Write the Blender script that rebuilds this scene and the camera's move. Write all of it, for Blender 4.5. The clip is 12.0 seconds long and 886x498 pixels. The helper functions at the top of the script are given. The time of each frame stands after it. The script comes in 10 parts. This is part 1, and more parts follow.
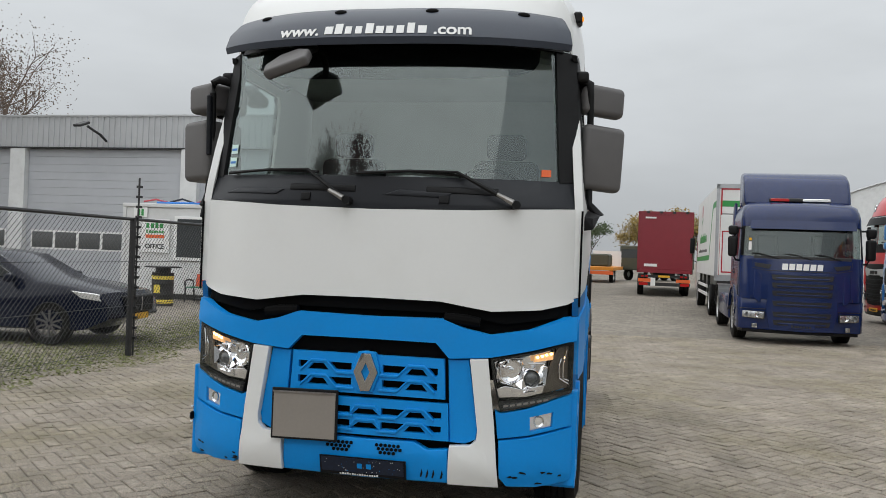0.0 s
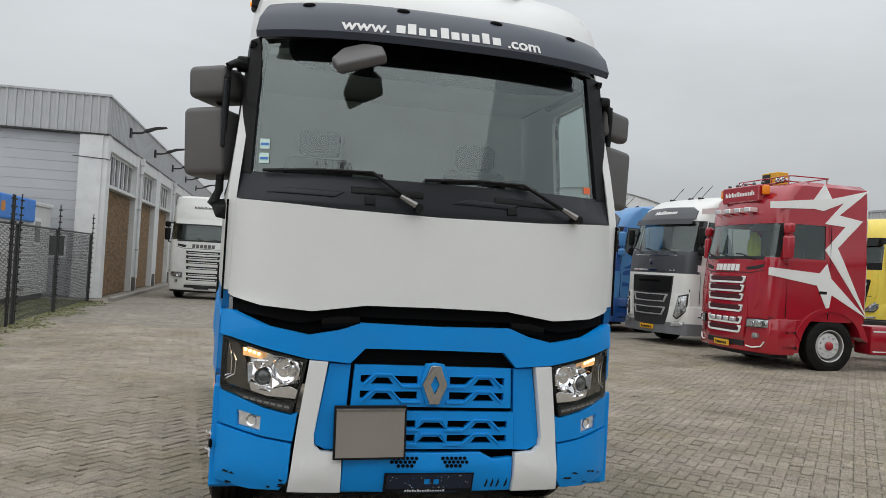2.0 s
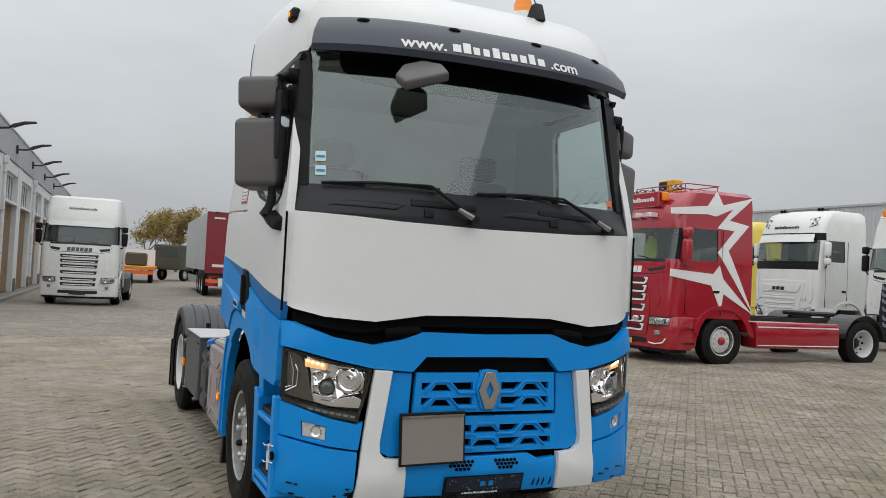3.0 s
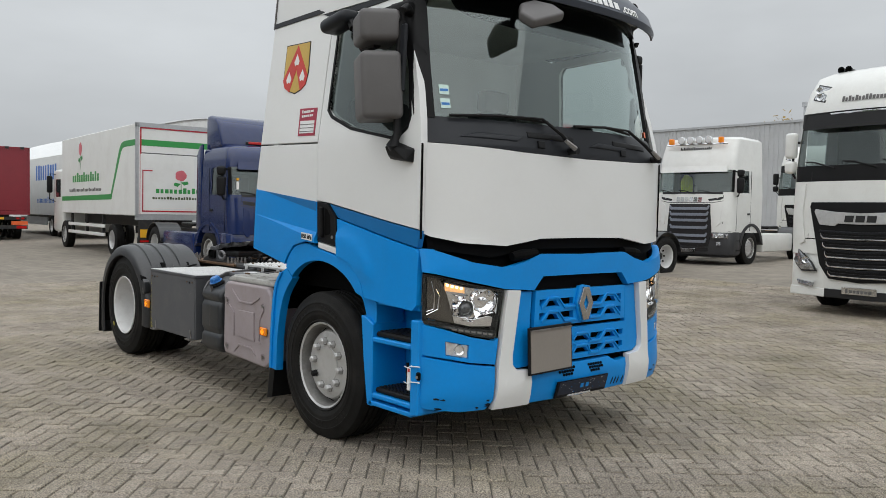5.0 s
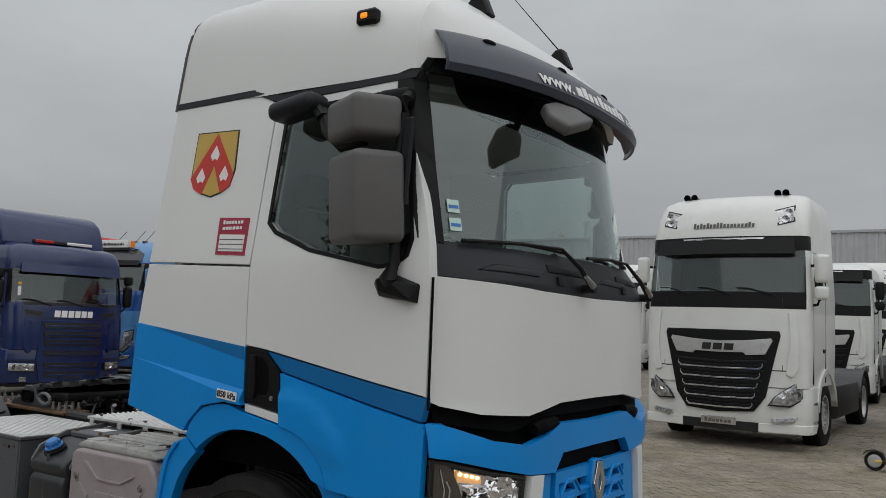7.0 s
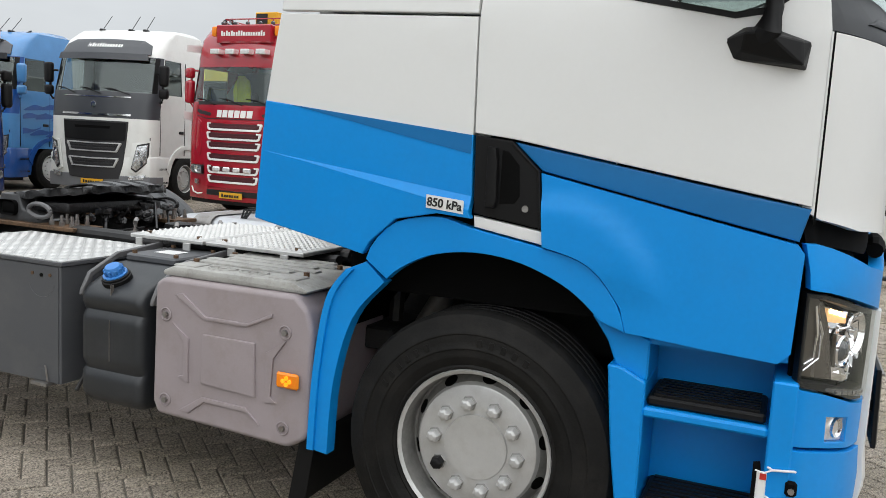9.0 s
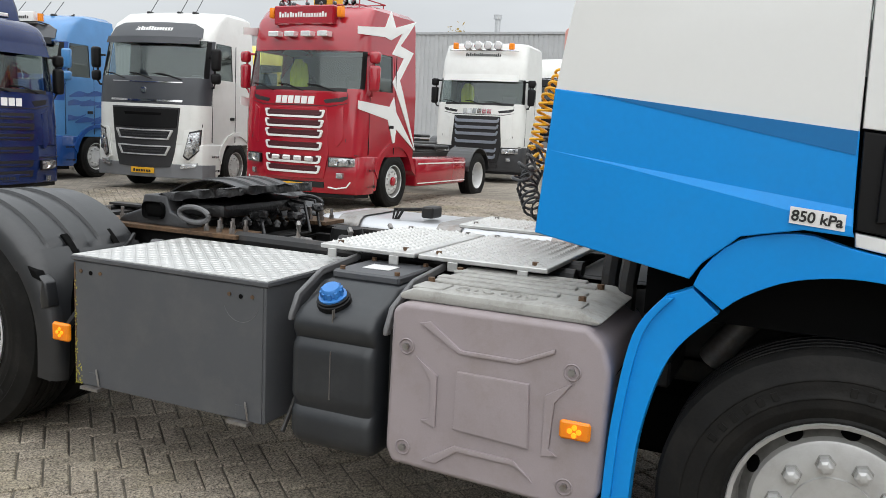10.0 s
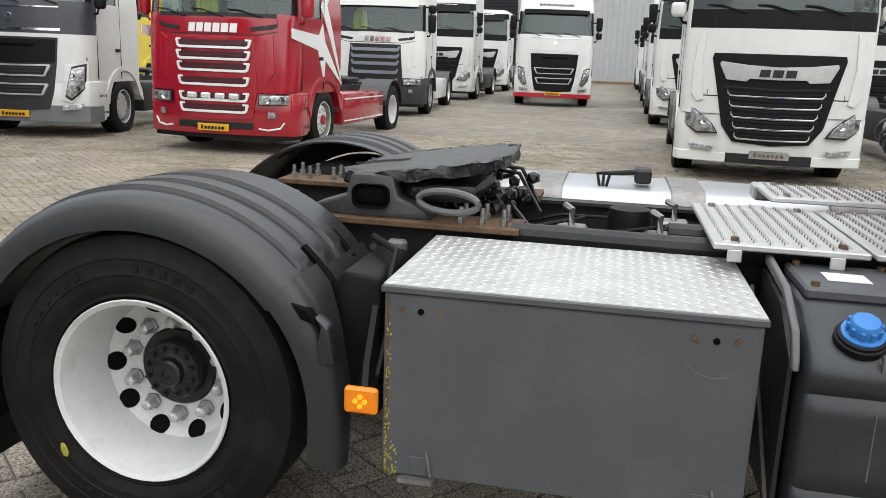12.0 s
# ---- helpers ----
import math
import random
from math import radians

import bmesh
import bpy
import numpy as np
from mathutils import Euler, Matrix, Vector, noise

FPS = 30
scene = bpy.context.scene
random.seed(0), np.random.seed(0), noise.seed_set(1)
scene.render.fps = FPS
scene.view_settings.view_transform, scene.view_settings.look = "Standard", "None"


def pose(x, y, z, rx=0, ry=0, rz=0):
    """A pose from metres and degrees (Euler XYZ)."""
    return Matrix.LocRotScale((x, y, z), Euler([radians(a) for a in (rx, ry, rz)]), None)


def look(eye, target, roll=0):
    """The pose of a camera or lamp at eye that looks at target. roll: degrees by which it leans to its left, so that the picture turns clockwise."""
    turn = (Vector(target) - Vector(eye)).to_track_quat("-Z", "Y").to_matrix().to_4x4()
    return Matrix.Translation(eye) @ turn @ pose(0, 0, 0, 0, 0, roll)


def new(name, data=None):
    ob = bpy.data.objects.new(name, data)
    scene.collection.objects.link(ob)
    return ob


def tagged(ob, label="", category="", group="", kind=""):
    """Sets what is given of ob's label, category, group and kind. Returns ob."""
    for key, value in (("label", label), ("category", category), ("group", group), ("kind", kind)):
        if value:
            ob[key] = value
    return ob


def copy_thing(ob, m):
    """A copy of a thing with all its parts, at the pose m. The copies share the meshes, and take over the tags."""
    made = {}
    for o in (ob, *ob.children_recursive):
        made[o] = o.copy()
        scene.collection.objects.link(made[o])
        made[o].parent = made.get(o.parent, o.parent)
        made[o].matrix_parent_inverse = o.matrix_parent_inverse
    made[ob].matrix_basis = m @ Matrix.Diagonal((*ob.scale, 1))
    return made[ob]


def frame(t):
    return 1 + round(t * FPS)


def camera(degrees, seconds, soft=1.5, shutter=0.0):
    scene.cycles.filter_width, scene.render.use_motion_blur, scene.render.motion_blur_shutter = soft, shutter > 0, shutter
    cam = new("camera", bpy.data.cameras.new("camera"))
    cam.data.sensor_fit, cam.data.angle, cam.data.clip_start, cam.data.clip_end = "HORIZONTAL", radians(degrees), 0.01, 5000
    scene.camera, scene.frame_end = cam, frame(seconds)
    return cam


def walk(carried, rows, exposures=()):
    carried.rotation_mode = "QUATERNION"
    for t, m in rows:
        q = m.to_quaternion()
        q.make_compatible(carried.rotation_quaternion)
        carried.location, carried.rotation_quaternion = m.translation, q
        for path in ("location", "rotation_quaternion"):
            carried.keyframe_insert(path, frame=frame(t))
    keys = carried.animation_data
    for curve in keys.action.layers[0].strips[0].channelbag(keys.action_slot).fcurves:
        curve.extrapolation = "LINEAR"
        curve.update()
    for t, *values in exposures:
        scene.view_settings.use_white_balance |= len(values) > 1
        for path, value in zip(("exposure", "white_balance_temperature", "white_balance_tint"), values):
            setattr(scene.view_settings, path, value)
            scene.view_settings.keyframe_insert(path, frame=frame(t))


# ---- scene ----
cam = camera(57.1, 12.0, soft=0.6)
METRES, EAST, NORTH, EYE, TILT, LEAN, TURN = 13.289, 1.329, -5.940, 1.7115, 0.268, -2.241, 10.979
ROWS = [
    (0.0, 0.0, 0.0, 0.0, 0.0, 0.0, -0.0),
    (0.5, -0.0484, 0.0079, 0.0031, -6.05, 0.27, 0.03),
    (1.0, -0.094, 0.0147, 0.0059, -12.88, 0.58, -0.24),
    (1.5, -0.1361, 0.0287, 0.0052, -19.31, 0.53, -0.78),
    (2.0, -0.1808, 0.0404, 0.0042, -25.02, 0.02, -1.38),
    (2.5, -0.2214, 0.0545, 0.0057, -30.07, 0.08, -1.45),
    (4.5, -0.3746, 0.1369, 0.0069, -47.94, -2.22, -0.06),
    (5.0, -0.3997, 0.166, 0.0046, -52.1, -4.43, 0.02),
    (5.5, -0.4004, 0.1999, 0.0053, -56.61, -3.83, -0.03),
    (6.0, -0.3912, 0.2352, 0.0114, -60.52, 0.52, -0.8),
    (6.5, -0.3764, 0.2644, 0.0226, -64.05, 4.47, -1.05),
    (8.5, -0.3234, 0.398, -0.0004, -77.2, -8.26, -2.8),
    (9.0, -0.3151, 0.441, 0.0011, -77.47, -9.32, -2.96),
    (9.5, -0.3019, 0.4815, -0.0003, -76.99, -9.81, -2.55),
    (10.0, -0.2879, 0.5241, -0.0003, -76.68, -10.59, -2.48),
    (10.5, -0.2757, 0.5669, 0.0006, -76.61, -11.82, -2.2),
    (11.0, -0.2566, 0.6075, -0.0005, -77.43, -13.1, -2.22),
    (11.5, -0.2404, 0.6485, -0.0038, -81.33, -14.21, -2.57),
    (12.0, -0.2261, 0.6846, -0.0035, -88.98, -15.1, -2.37),
]
walk(cam, [(t, pose(EAST, NORTH, EYE, TILT, LEAN, TURN) @ pose(METRES * x, METRES * y, METRES * z, 90 + pitch, roll, yaw)) for t, x, y, z, yaw, pitch, roll in ROWS], exposures=[(0, 0.12), (0.7, 0.05), (1.5, -0.02), (2.0, 0.04), (2.7, 0.07), (5.5, 0.12), (6.0, 0.1), (6.5, -0.5), (6.8, -0.5), (8.3, 0.32), (8.7, 0.46), (9.2, 0.48), (10.2, 0.56), (10.8, 0.60), (12, 0.61)])
# ---- light ----
scene.view_settings.exposure = 0.0
world = bpy.data.worlds.new("overcast_sky")
scene.world = world
world.use_nodes = True
wn, wl = world.node_tree.nodes, world.node_tree.links
wn.clear()
SUN_TURN, SUN_HIGH = radians(225), radians(56)


def wnode(kind, **values):
    n = wn.new(kind)
    for key, value in values.items():
        n.inputs[key].default_value = value
    return n


sky = wn.new("ShaderNodeTexSky")
sky.sky_type, sky.sun_disc = "NISHITA", False
sky.sun_elevation, sky.sun_rotation, sky.dust_density, sky.air_density = SUN_HIGH, SUN_TURN, 4.0, 1.0
grey = wnode("ShaderNodeHueSaturation", Saturation=0.12, Value=0.045)
wl.new(sky.outputs[0], grey.inputs["Color"])
# the cloud deck: thin near the horizon, brightest overhead, with soft banks
co = wn.new("ShaderNodeTexCoord")
split = wn.new("ShaderNodeSeparateXYZ")
wl.new(co.outputs["Generated"], split.inputs[0])
stretch = wn.new("ShaderNodeMapping")
stretch.inputs["Scale"].default_value = (1.0, 1.0, 3.2)
wl.new(co.outputs["Generated"], stretch.inputs[0])
banks = wnode("ShaderNodeTexNoise", Scale=1.7, Detail=5.0, Roughness=0.55)
wl.new(stretch.outputs[0], banks.inputs["Vector"])
deck = wnode("ShaderNodeMapRange")
for key, value in (("From Min", 0.0), ("From Max", 1.0), ("To Min", 0.47), ("To Max", 1.46)):
    deck.inputs[key].default_value = value
wl.new(split.outputs["Z"], deck.inputs["Value"])
soft_banks = wnode("ShaderNodeMapRange")
for key, value in (("From Min", 0.3), ("From Max", 0.7), ("To Min", 0.86), ("To Max", 1.10)):
    soft_banks.inputs[key].default_value = value
wl.new(banks.outputs["Fac"], soft_banks.inputs["Value"])
times = wn.new("ShaderNodeMath")
times.operation = "MULTIPLY"
wl.new(deck.outputs[0], times.inputs[0])
wl.new(soft_banks.outputs[0], times.inputs[1])
tint = wn.new("ShaderNodeVectorMath")
tint.operation = "SCALE"
tint.inputs[0].default_value = (0.935, 0.985, 1.025)
wl.new(times.outputs[0], tint.inputs["Scale"])
both = wn.new("ShaderNodeMix")
both.data_type = "RGBA"
both.inputs["Factor"].default_value = 0.85
wl.new(grey.outputs[0], both.inputs["A"])
wl.new(tint.outputs[0], both.inputs["B"])
back = wnode("ShaderNodeBackground", Strength=1.0)
wl.new(both.outputs["Result"], back.inputs["Color"])
wout = wn.new("ShaderNodeOutputWorld")
wl.new(back.outputs[0], wout.inputs[0])

sun = new("sun", bpy.data.lights.new("sun", "SUN"))
sun.data.energy, sun.data.angle, sun.data.color = 1.35, radians(120), (1.0, 0.985, 0.96)
sun.matrix_world = look((0, 0, 0), (-math.sin(SUN_TURN) * math.cos(SUN_HIGH), -math.cos(SUN_TURN) * math.cos(SUN_HIGH), -math.sin(SUN_HIGH)))

# ---- materials ----


def mat(name, colour, rough=0.5, metal=0.0, vary=0.12, size=3.0, bump=0.0, grain=60.0, coat=0.0, dirt=None, dirty=0.0, emit=0.0, each=0.0, spec=0.5):
    """A surface: colour that drifts at two scales, fine relief, patches of dirt."""
    m = bpy.data.materials.new(name)
    m.use_nodes = True
    n, l = m.node_tree.nodes, m.node_tree.links
    b = n["Principled BSDF"]
    b.inputs["Roughness"].default_value, b.inputs["Metallic"].default_value = rough, metal
    b.inputs["Specular IOR Level"].default_value = spec
    b.inputs["Coat Weight"].default_value, b.inputs["Coat Roughness"].default_value = coat, 0.08
    place = n.new("ShaderNodeTexCoord")
    big = n.new("ShaderNodeTexNoise")
    big.inputs["Scale"].default_value, big.inputs["Detail"].default_value = size, 6.0
    l.new(place.outputs["Object"], big.inputs["Vector"])
    fine = n.new("ShaderNodeTexNoise")
    fine.inputs["Scale"].default_value, fine.inputs["Detail"].default_value = grain, 3.0
    l.new(place.outputs["Object"], fine.inputs["Vector"])
    add = n.new("ShaderNodeMath")
    add.operation = "MULTIPLY_ADD"
    add.inputs[1].default_value = 0.5
    l.new(fine.outputs["Fac"], add.inputs[0])
    l.new(big.outputs["Fac"], add.inputs[2])
    span = n.new("ShaderNodeMapRange")
    for key, value in (("From Min", 0.45), ("From Max", 1.05), ("To Min", 1 - vary), ("To Max", 1 + vary)):
        span.inputs[key].default_value = value
    l.new(add.outputs[0], span.inputs["Value"])
    level = span.outputs[0]
    if each:
        info = n.new("ShaderNodeObjectInfo")
        isle = n.new("ShaderNodeNewGeometry")
        mixr = n.new("ShaderNodeMath")
        mixr.operation = "ADD"
        l.new(info.outputs["Random"], mixr.inputs[0])
        l.new(isle.outputs["Random Per Island"], mixr.inputs[1])
        fr = n.new("ShaderNodeMath")
        fr.operation = "FRACT"
        l.new(mixr.outputs[0], fr.inputs[0])
        er = n.new("ShaderNodeMapRange")
        er.inputs["To Min"].default_value, er.inputs["To Max"].default_value = 1 - each, 1 + each
        l.new(fr.outputs[0], er.inputs["Value"])
        mul = n.new("ShaderNodeMath")
        mul.operation = "MULTIPLY"
        l.new(level, mul.inputs[0])
        l.new(er.outputs[0], mul.inputs[1])
        level = mul.outputs[0]
    tone = n.new("ShaderNodeVectorMath")
    tone.operation = "SCALE"
    tone.inputs[0].default_value = colour[:3]
    l.new(level, tone.inputs["Scale"])
    out = tone.outputs[0]
    if dirt:
        spots = n.new("ShaderNodeTexNoise")
        spots.inputs["Scale"].default_value, spots.inputs["Detail"].default_value, spots.inputs["Roughness"].default_value = size * 1.7, 8.0, 0.7
        l.new(place.outputs["Object"], spots.inputs["Vector"])
        cut = n.new("ShaderNodeMapRange")
        for key, value in (("From Min", 0.48), ("From Max", 0.75), ("To Min", 0.0), ("To Max", dirty)):
            cut.inputs[key].default_value = value
        l.new(spots.outputs["Fac"], cut.inputs["Value"])
        mx = n.new("ShaderNodeMix")
        mx.data_type = "RGBA"
        l.new(cut.outputs[0], mx.inputs["Factor"])
        l.new(out, mx.inputs["A"])
        mx.inputs["B"].default_value = (*dirt, 1)
        out = mx.outputs["Result"]
    l.new(out, b.inputs["Base Color"])
    if bump:
        bp = n.new("ShaderNodeBump")
        bp.inputs["Strength"].default_value, bp.inputs["Distance"].default_value = bump, 0.01
        l.new(fine.outputs["Fac"], bp.inputs["Height"])
        l.new(bp.outputs[0], b.inputs["Normal"])
    if emit:
        b.inputs["Emission Color"].default_value = (*colour[:3], 1)
        b.inputs["Emission Strength"].default_value = emit
    return m


def glass(name, colour, clear, rough=0.02, mirror=1.0, base=0.05):
    """A thin pane: partly clear, with gloss that rises to the edges of view."""
    m = bpy.data.materials.new(name)
    m.use_nodes = True
    n, l = m.node_tree.nodes, m.node_tree.links
    n.clear()
    o = n.new("ShaderNodeOutputMaterial")
    see = n.new("ShaderNodeBsdfTransparent")
    see.inputs[0].default_value = (*[c * clear for c in colour], 1)
    shine = n.new("ShaderNodeBsdfGlossy")
    shine.inputs["Roughness"].default_value = rough
    shine.inputs["Color"].default_value = (0.90, 1.0, 0.985, 1)
    edge = n.new("ShaderNodeLayerWeight")
    edge.inputs["Blend"].default_value = 0.5
    fr = n.new("ShaderNodeMath")
    fr.operation = "POWER"
    fr.inputs[1].default_value = 4.0
    l.new(edge.outputs["Facing"], fr.inputs[0])
    up = n.new("ShaderNodeMath")
    up.operation, up.use_clamp = "MULTIPLY_ADD", True
    up.inputs[1].default_value, up.inputs[2].default_value = mirror, base
    l.new(fr.outputs[0], up.inputs[0])
    mx = n.new("ShaderNodeMixShader")
    l.new(up.outputs[0], mx.inputs[0])
    l.new(see.outputs[0], mx.inputs[1])
    l.new(shine.outputs[0], mx.inputs[2])
    l.new(mx.outputs[0], o.inputs[0])
    return m


M = {
    "white": mat("white_paint", (0.715, 0.72, 0.71), 0.38, vary=0.015, coat=0.3, dirt=(0.55, 0.53, 0.49), dirty=0.14, size=1.1),
    "white_far": mat("white_truck_paint", (0.70, 0.705, 0.68), 0.35, vary=0.04, coat=0.4, dirt=(0.45, 0.42, 0.38), dirty=0.18),
    "blue": mat("sky_blue_paint", (0.001, 0.240, 0.665), 0.42, vary=0.06, coat=0.10, dirt=(0.03, 0.20, 0.46), dirty=0.22, size=1.5, spec=0.25),
    "blue_dark": mat("mid_blue_paint", (0.0015, 0.135, 0.37), 0.42, vary=0.05, coat=0.1, spec=0.35),
    "visor_grey": mat("blue_grey_visor_paint", (0.034, 0.042, 0.060), 0.40, vary=0.1, size=2, coat=0.1, spec=0.4),
    "slate": mat("slate_plastic", (0.012, 0.0135, 0.017), 0.45, vary=0.1, size=2, spec=0.28),
    "black": mat("black_plastic", (0.0065, 0.0065, 0.007), 0.48, vary=0.25, bump=0.05, grain=300, spec=0.2),
    # near-black for black parts and for the shade in openings, recesses and underneath
    "black_deep": mat("black_and_recess_shade", (0.002, 0.002, 0.002), 0.8, vary=0.2, spec=0.1),
    "fender": mat("black_mudguard_plastic", (0.017, 0.018, 0.020), 0.33, vary=0.2, bump=0.06, grain=200, dirt=(0.050, 0.049, 0.048), dirty=0.35, spec=0.6),
    "mirror_grey": mat("grey_brown_plastic", (0.098, 0.093, 0.092), 0.55, vary=0.1, size=6, bump=0.04, grain=400),
    "rubber": mat("tyre_rubber", (0.0085, 0.0083, 0.008), 0.62, vary=0.35, size=5, bump=0.14, grain=90, dirt=(0.030, 0.027, 0.024), dirty=0.40, spec=0.16),
    "rim": mat("silver_rim_paint", (0.52, 0.52, 0.515), 0.33, metal=0.4, vary=0.08, dirt=(0.25, 0.23, 0.21), dirty=0.35, size=9),
    "rim_white": mat("white_rim_paint", (0.62, 0.62, 0.615), 0.4, vary=0.06, dirt=(0.35, 0.33, 0.3), dirty=0.35, size=6),
    "badge_chrome": mat("badge_chrome", (0.50, 0.49, 0.48), 0.10, metal=1.0, vary=0.1, size=10),
    "chrome": mat("chrome", (0.72, 0.73, 0.74), 0.12, metal=1.0, vary=0.03),
    "steel": mat("worn_steel", (0.30, 0.29, 0.28), 0.45, metal=0.8, vary=0.25, size=12, bump=0.1, dirt=(0.16, 0.075, 0.03), dirty=0.5),
    "rust": mat("rusty_plate", (0.13, 0.075, 0.04), 0.7, metal=0.2, vary=0.35, size=14, bump=0.2, dirt=(0.02, 0.018, 0.016), dirty=0.8),
    "grease": mat("greased_iron", (0.014, 0.014, 0.015), 0.30, metal=0.1, vary=0.4, size=14, bump=0.5, grain=60),
    "chassis": mat("dark_chassis_paint", (0.016, 0.016, 0.017), 0.55, vary=0.3, size=5, bump=0.08, dirt=(0.07, 0.052, 0.036), dirty=0.5),
    "box_grey": mat("grey_box_paint", (0.072, 0.075, 0.082), 0.5, vary=0.07, size=2.5, bump=0.04, grain=250, dirt=(0.16, 0.155, 0.15), dirty=0.25),
    "lilac": mat("weathered_lilac_grey_plastic", (0.305, 0.262, 0.272), 0.55, vary=0.07, size=4, bump=0.05, grain=200, dirt=(0.20, 0.16, 0.13), dirty=0.4),
    "lid": mat("weathered_grey_lid", (0.36, 0.355, 0.335), 0.6, vary=0.15, size=7, bump=0.1, dirt=(0.10, 0.085, 0.06), dirty=0.6),
    "additive_plastic": mat("dark_tank_plastic", (0.020, 0.0225, 0.026), 0.38, vary=0.2, bump=0.05, grain=250, dirt=(0.055, 0.057, 0.06), dirty=0.35),
    "cap_blue": mat("blue_cap_plastic", (0.035, 0.19, 0.52), 0.4, vary=0.08),
    "bracket": mat("grey_bracket_paint", (0.115, 0.115, 0.118), 0.5, vary=0.12, size=6, dirt=(0.2, 0.19, 0.18), dirty=0.3),
    "dark_iron": mat("dark_cast_iron", (0.050, 0.051, 0.054), 0.45, metal=0.25, vary=0.25, size=12, bump=0.15, dirt=(0.02, 0.018, 0.016), dirty=0.6),
    "tread": mat("aluminium_tread_plate", (0.55, 0.55, 0.54), 0.42, metal=0.55, vary=0.10, size=6, dirt=(0.34, 0.32, 0.29), dirty=0.4),
    "amber": mat("amber_lens", (0.85, 0.24, 0.008), 0.25, vary=0.05),
    "amber_lit": mat("lit_amber_lens", (1.0, 0.30, 0.01), 0.25, vary=0.02, emit=0.8),
    "lamp_glow": mat("warm_lamp_lens", (0.80, 0.45, 0.20), 0.2, vary=0.4, size=40, emit=0.5),
    "rim_barrel": mat("dusted_and_shaded_rim", (0.25, 0.245, 0.235), 0.45, metal=0.35, vary=0.3, size=12),
    "lamp_lit": mat("lit_bulb", (1.0, 0.62, 0.25), 0.3, vary=0.0, emit=7.00),
    "reflector": mat("lamp_reflector", (0.90, 0.90, 0.89), 0.16, metal=0.6, vary=0.15, size=30, bump=0.45, grain=30),
    "mirror_bowl": mat("polished_lamp_bowl", (0.93, 0.93, 0.94), 0.06, metal=1.0, vary=0.04, size=20),
    "lens_dark": mat("projector_lens", (0.05, 0.055, 0.06), 0.08, vary=0.05, coat=1.0),
    "lens_side": mat("smoked_side_lens", (0.060, 0.050, 0.040), 0.12, vary=0.2, size=20, coat=0.4),
    "seat": mat("dark_seat_cloth", (0.055, 0.056, 0.058), 0.85, vary=0.2),
    "dash": mat("dashboard_plastic", (0.11, 0.112, 0.115), 0.6, vary=0.1),
    "cab_in": mat("cab_lining", (0.58, 0.585, 0.57), 0.85, vary=0.1),
    "plate_taupe": mat("blank_taupe_plate", (0.23, 0.205, 0.18), 0.55, vary=0.06, size=3),
    "plate_blue": mat("dark_blue_dealer_plate", (0.006, 0.012, 0.030), 0.4, vary=0.3, size=60),
    "yellow": mat("yellow_plate", (0.70, 0.37, 0.02), 0.4, vary=0.05),
    "coil_yellow": mat("yellow_air_hose", (0.80, 0.42, 0.01), 0.35, vary=0.05),
    "coil_black": mat("black_air_hose", (0.03, 0.032, 0.036), 0.4, vary=0.1),
    "panel_red": mat("faded_red_locker_lid", (0.62, 0.30, 0.26), 0.5, vary=0.15, size=4),
    "red_lens": mat("red_lens", (0.45, 0.01, 0.01), 0.2, vary=0.05),
    "sticker_white": mat("white_sticker", (0.75, 0.75, 0.74), 0.4, vary=0.03),
    "sticker_red": mat("crimson_sticker", (0.33, 0.02, 0.05), 0.4, vary=0.05),
    "gold": mat("gold_crest", (0.55, 0.36, 0.07), 0.4, vary=0.1),
    "crest_red": mat("red_crest", (0.55, 0.03, 0.02), 0.4, vary=0.1),
    "mark_yellow": mat("faded_yellow_mark", (0.38, 0.34, 0.05), 0.6, vary=0.3, size=30),
    "dark_chrome": mat("dark_chrome", (0.20, 0.20, 0.21), 0.16, metal=1.0, vary=0.1),
    "seam_dust": mat("pale_mould_seam", (0.12, 0.11, 0.10), 0.6, vary=0.3, size=20),
    "ink": mat("black_ink", (0.012, 0.012, 0.012), 0.5, vary=0.05),
    "green_sticker": mat("pale_green_sticker", (0.55, 0.72, 0.66), 0.4, vary=0.08),
    "orange": mat("orange_sticker", (0.75, 0.13, 0.03), 0.4, vary=0.08),
    "screen": glass("windscreen_glass", (0.85, 0.95, 0.92), 0.88, mirror=1.0, base=0.125),
    "screen_far": glass("lorry_windscreen_glass", (0.86, 0.93, 0.91), 0.85, mirror=1.0, base=0.085),
    "pane": glass("tinted_window_glass", (0.80, 0.90, 0.88), 0.60, mirror=1.0, base=0.10),
    "lens": glass("clear_lens", (1.0, 1.0, 1.0), 0.97, mirror=0.5, base=0.05),
}

# ---- mesh helpers ----


def part(name, bm, material, parent=None, label="", smooth=False, crisp=False):
    """Links a bmesh as one mesh object, under a thing or a part; crisp keeps flat faces flat up to their rounded rims."""
    me = bpy.data.meshes.new(name)
    bm.normal_update()
    bm.to_mesh(me)
    bm.free()
    for one in material if isinstance(material, (list, tuple)) else [material]:
        me.materials.append(M[one] if isinstance(one, str) else one)
    if smooth:
        me.shade_smooth()
        me.set_sharp_from_angle(angle=radians(38))
    ob = new(name, me)
    if crisp:
        ob.modifiers.new("crisp_edges", "WEIGHTED_NORMAL").keep_sharp = True
    if parent is not None:
        ob.parent = parent
    if label:
        ob["label"] = label
    return ob


def thing(name, label, category, m=None, group="", kind=""):
    ob = new(name)
    ob.empty_display_size = 0.2
    if m is not None:
        ob.matrix_basis = m
    return tagged(ob, label, category, group, kind)


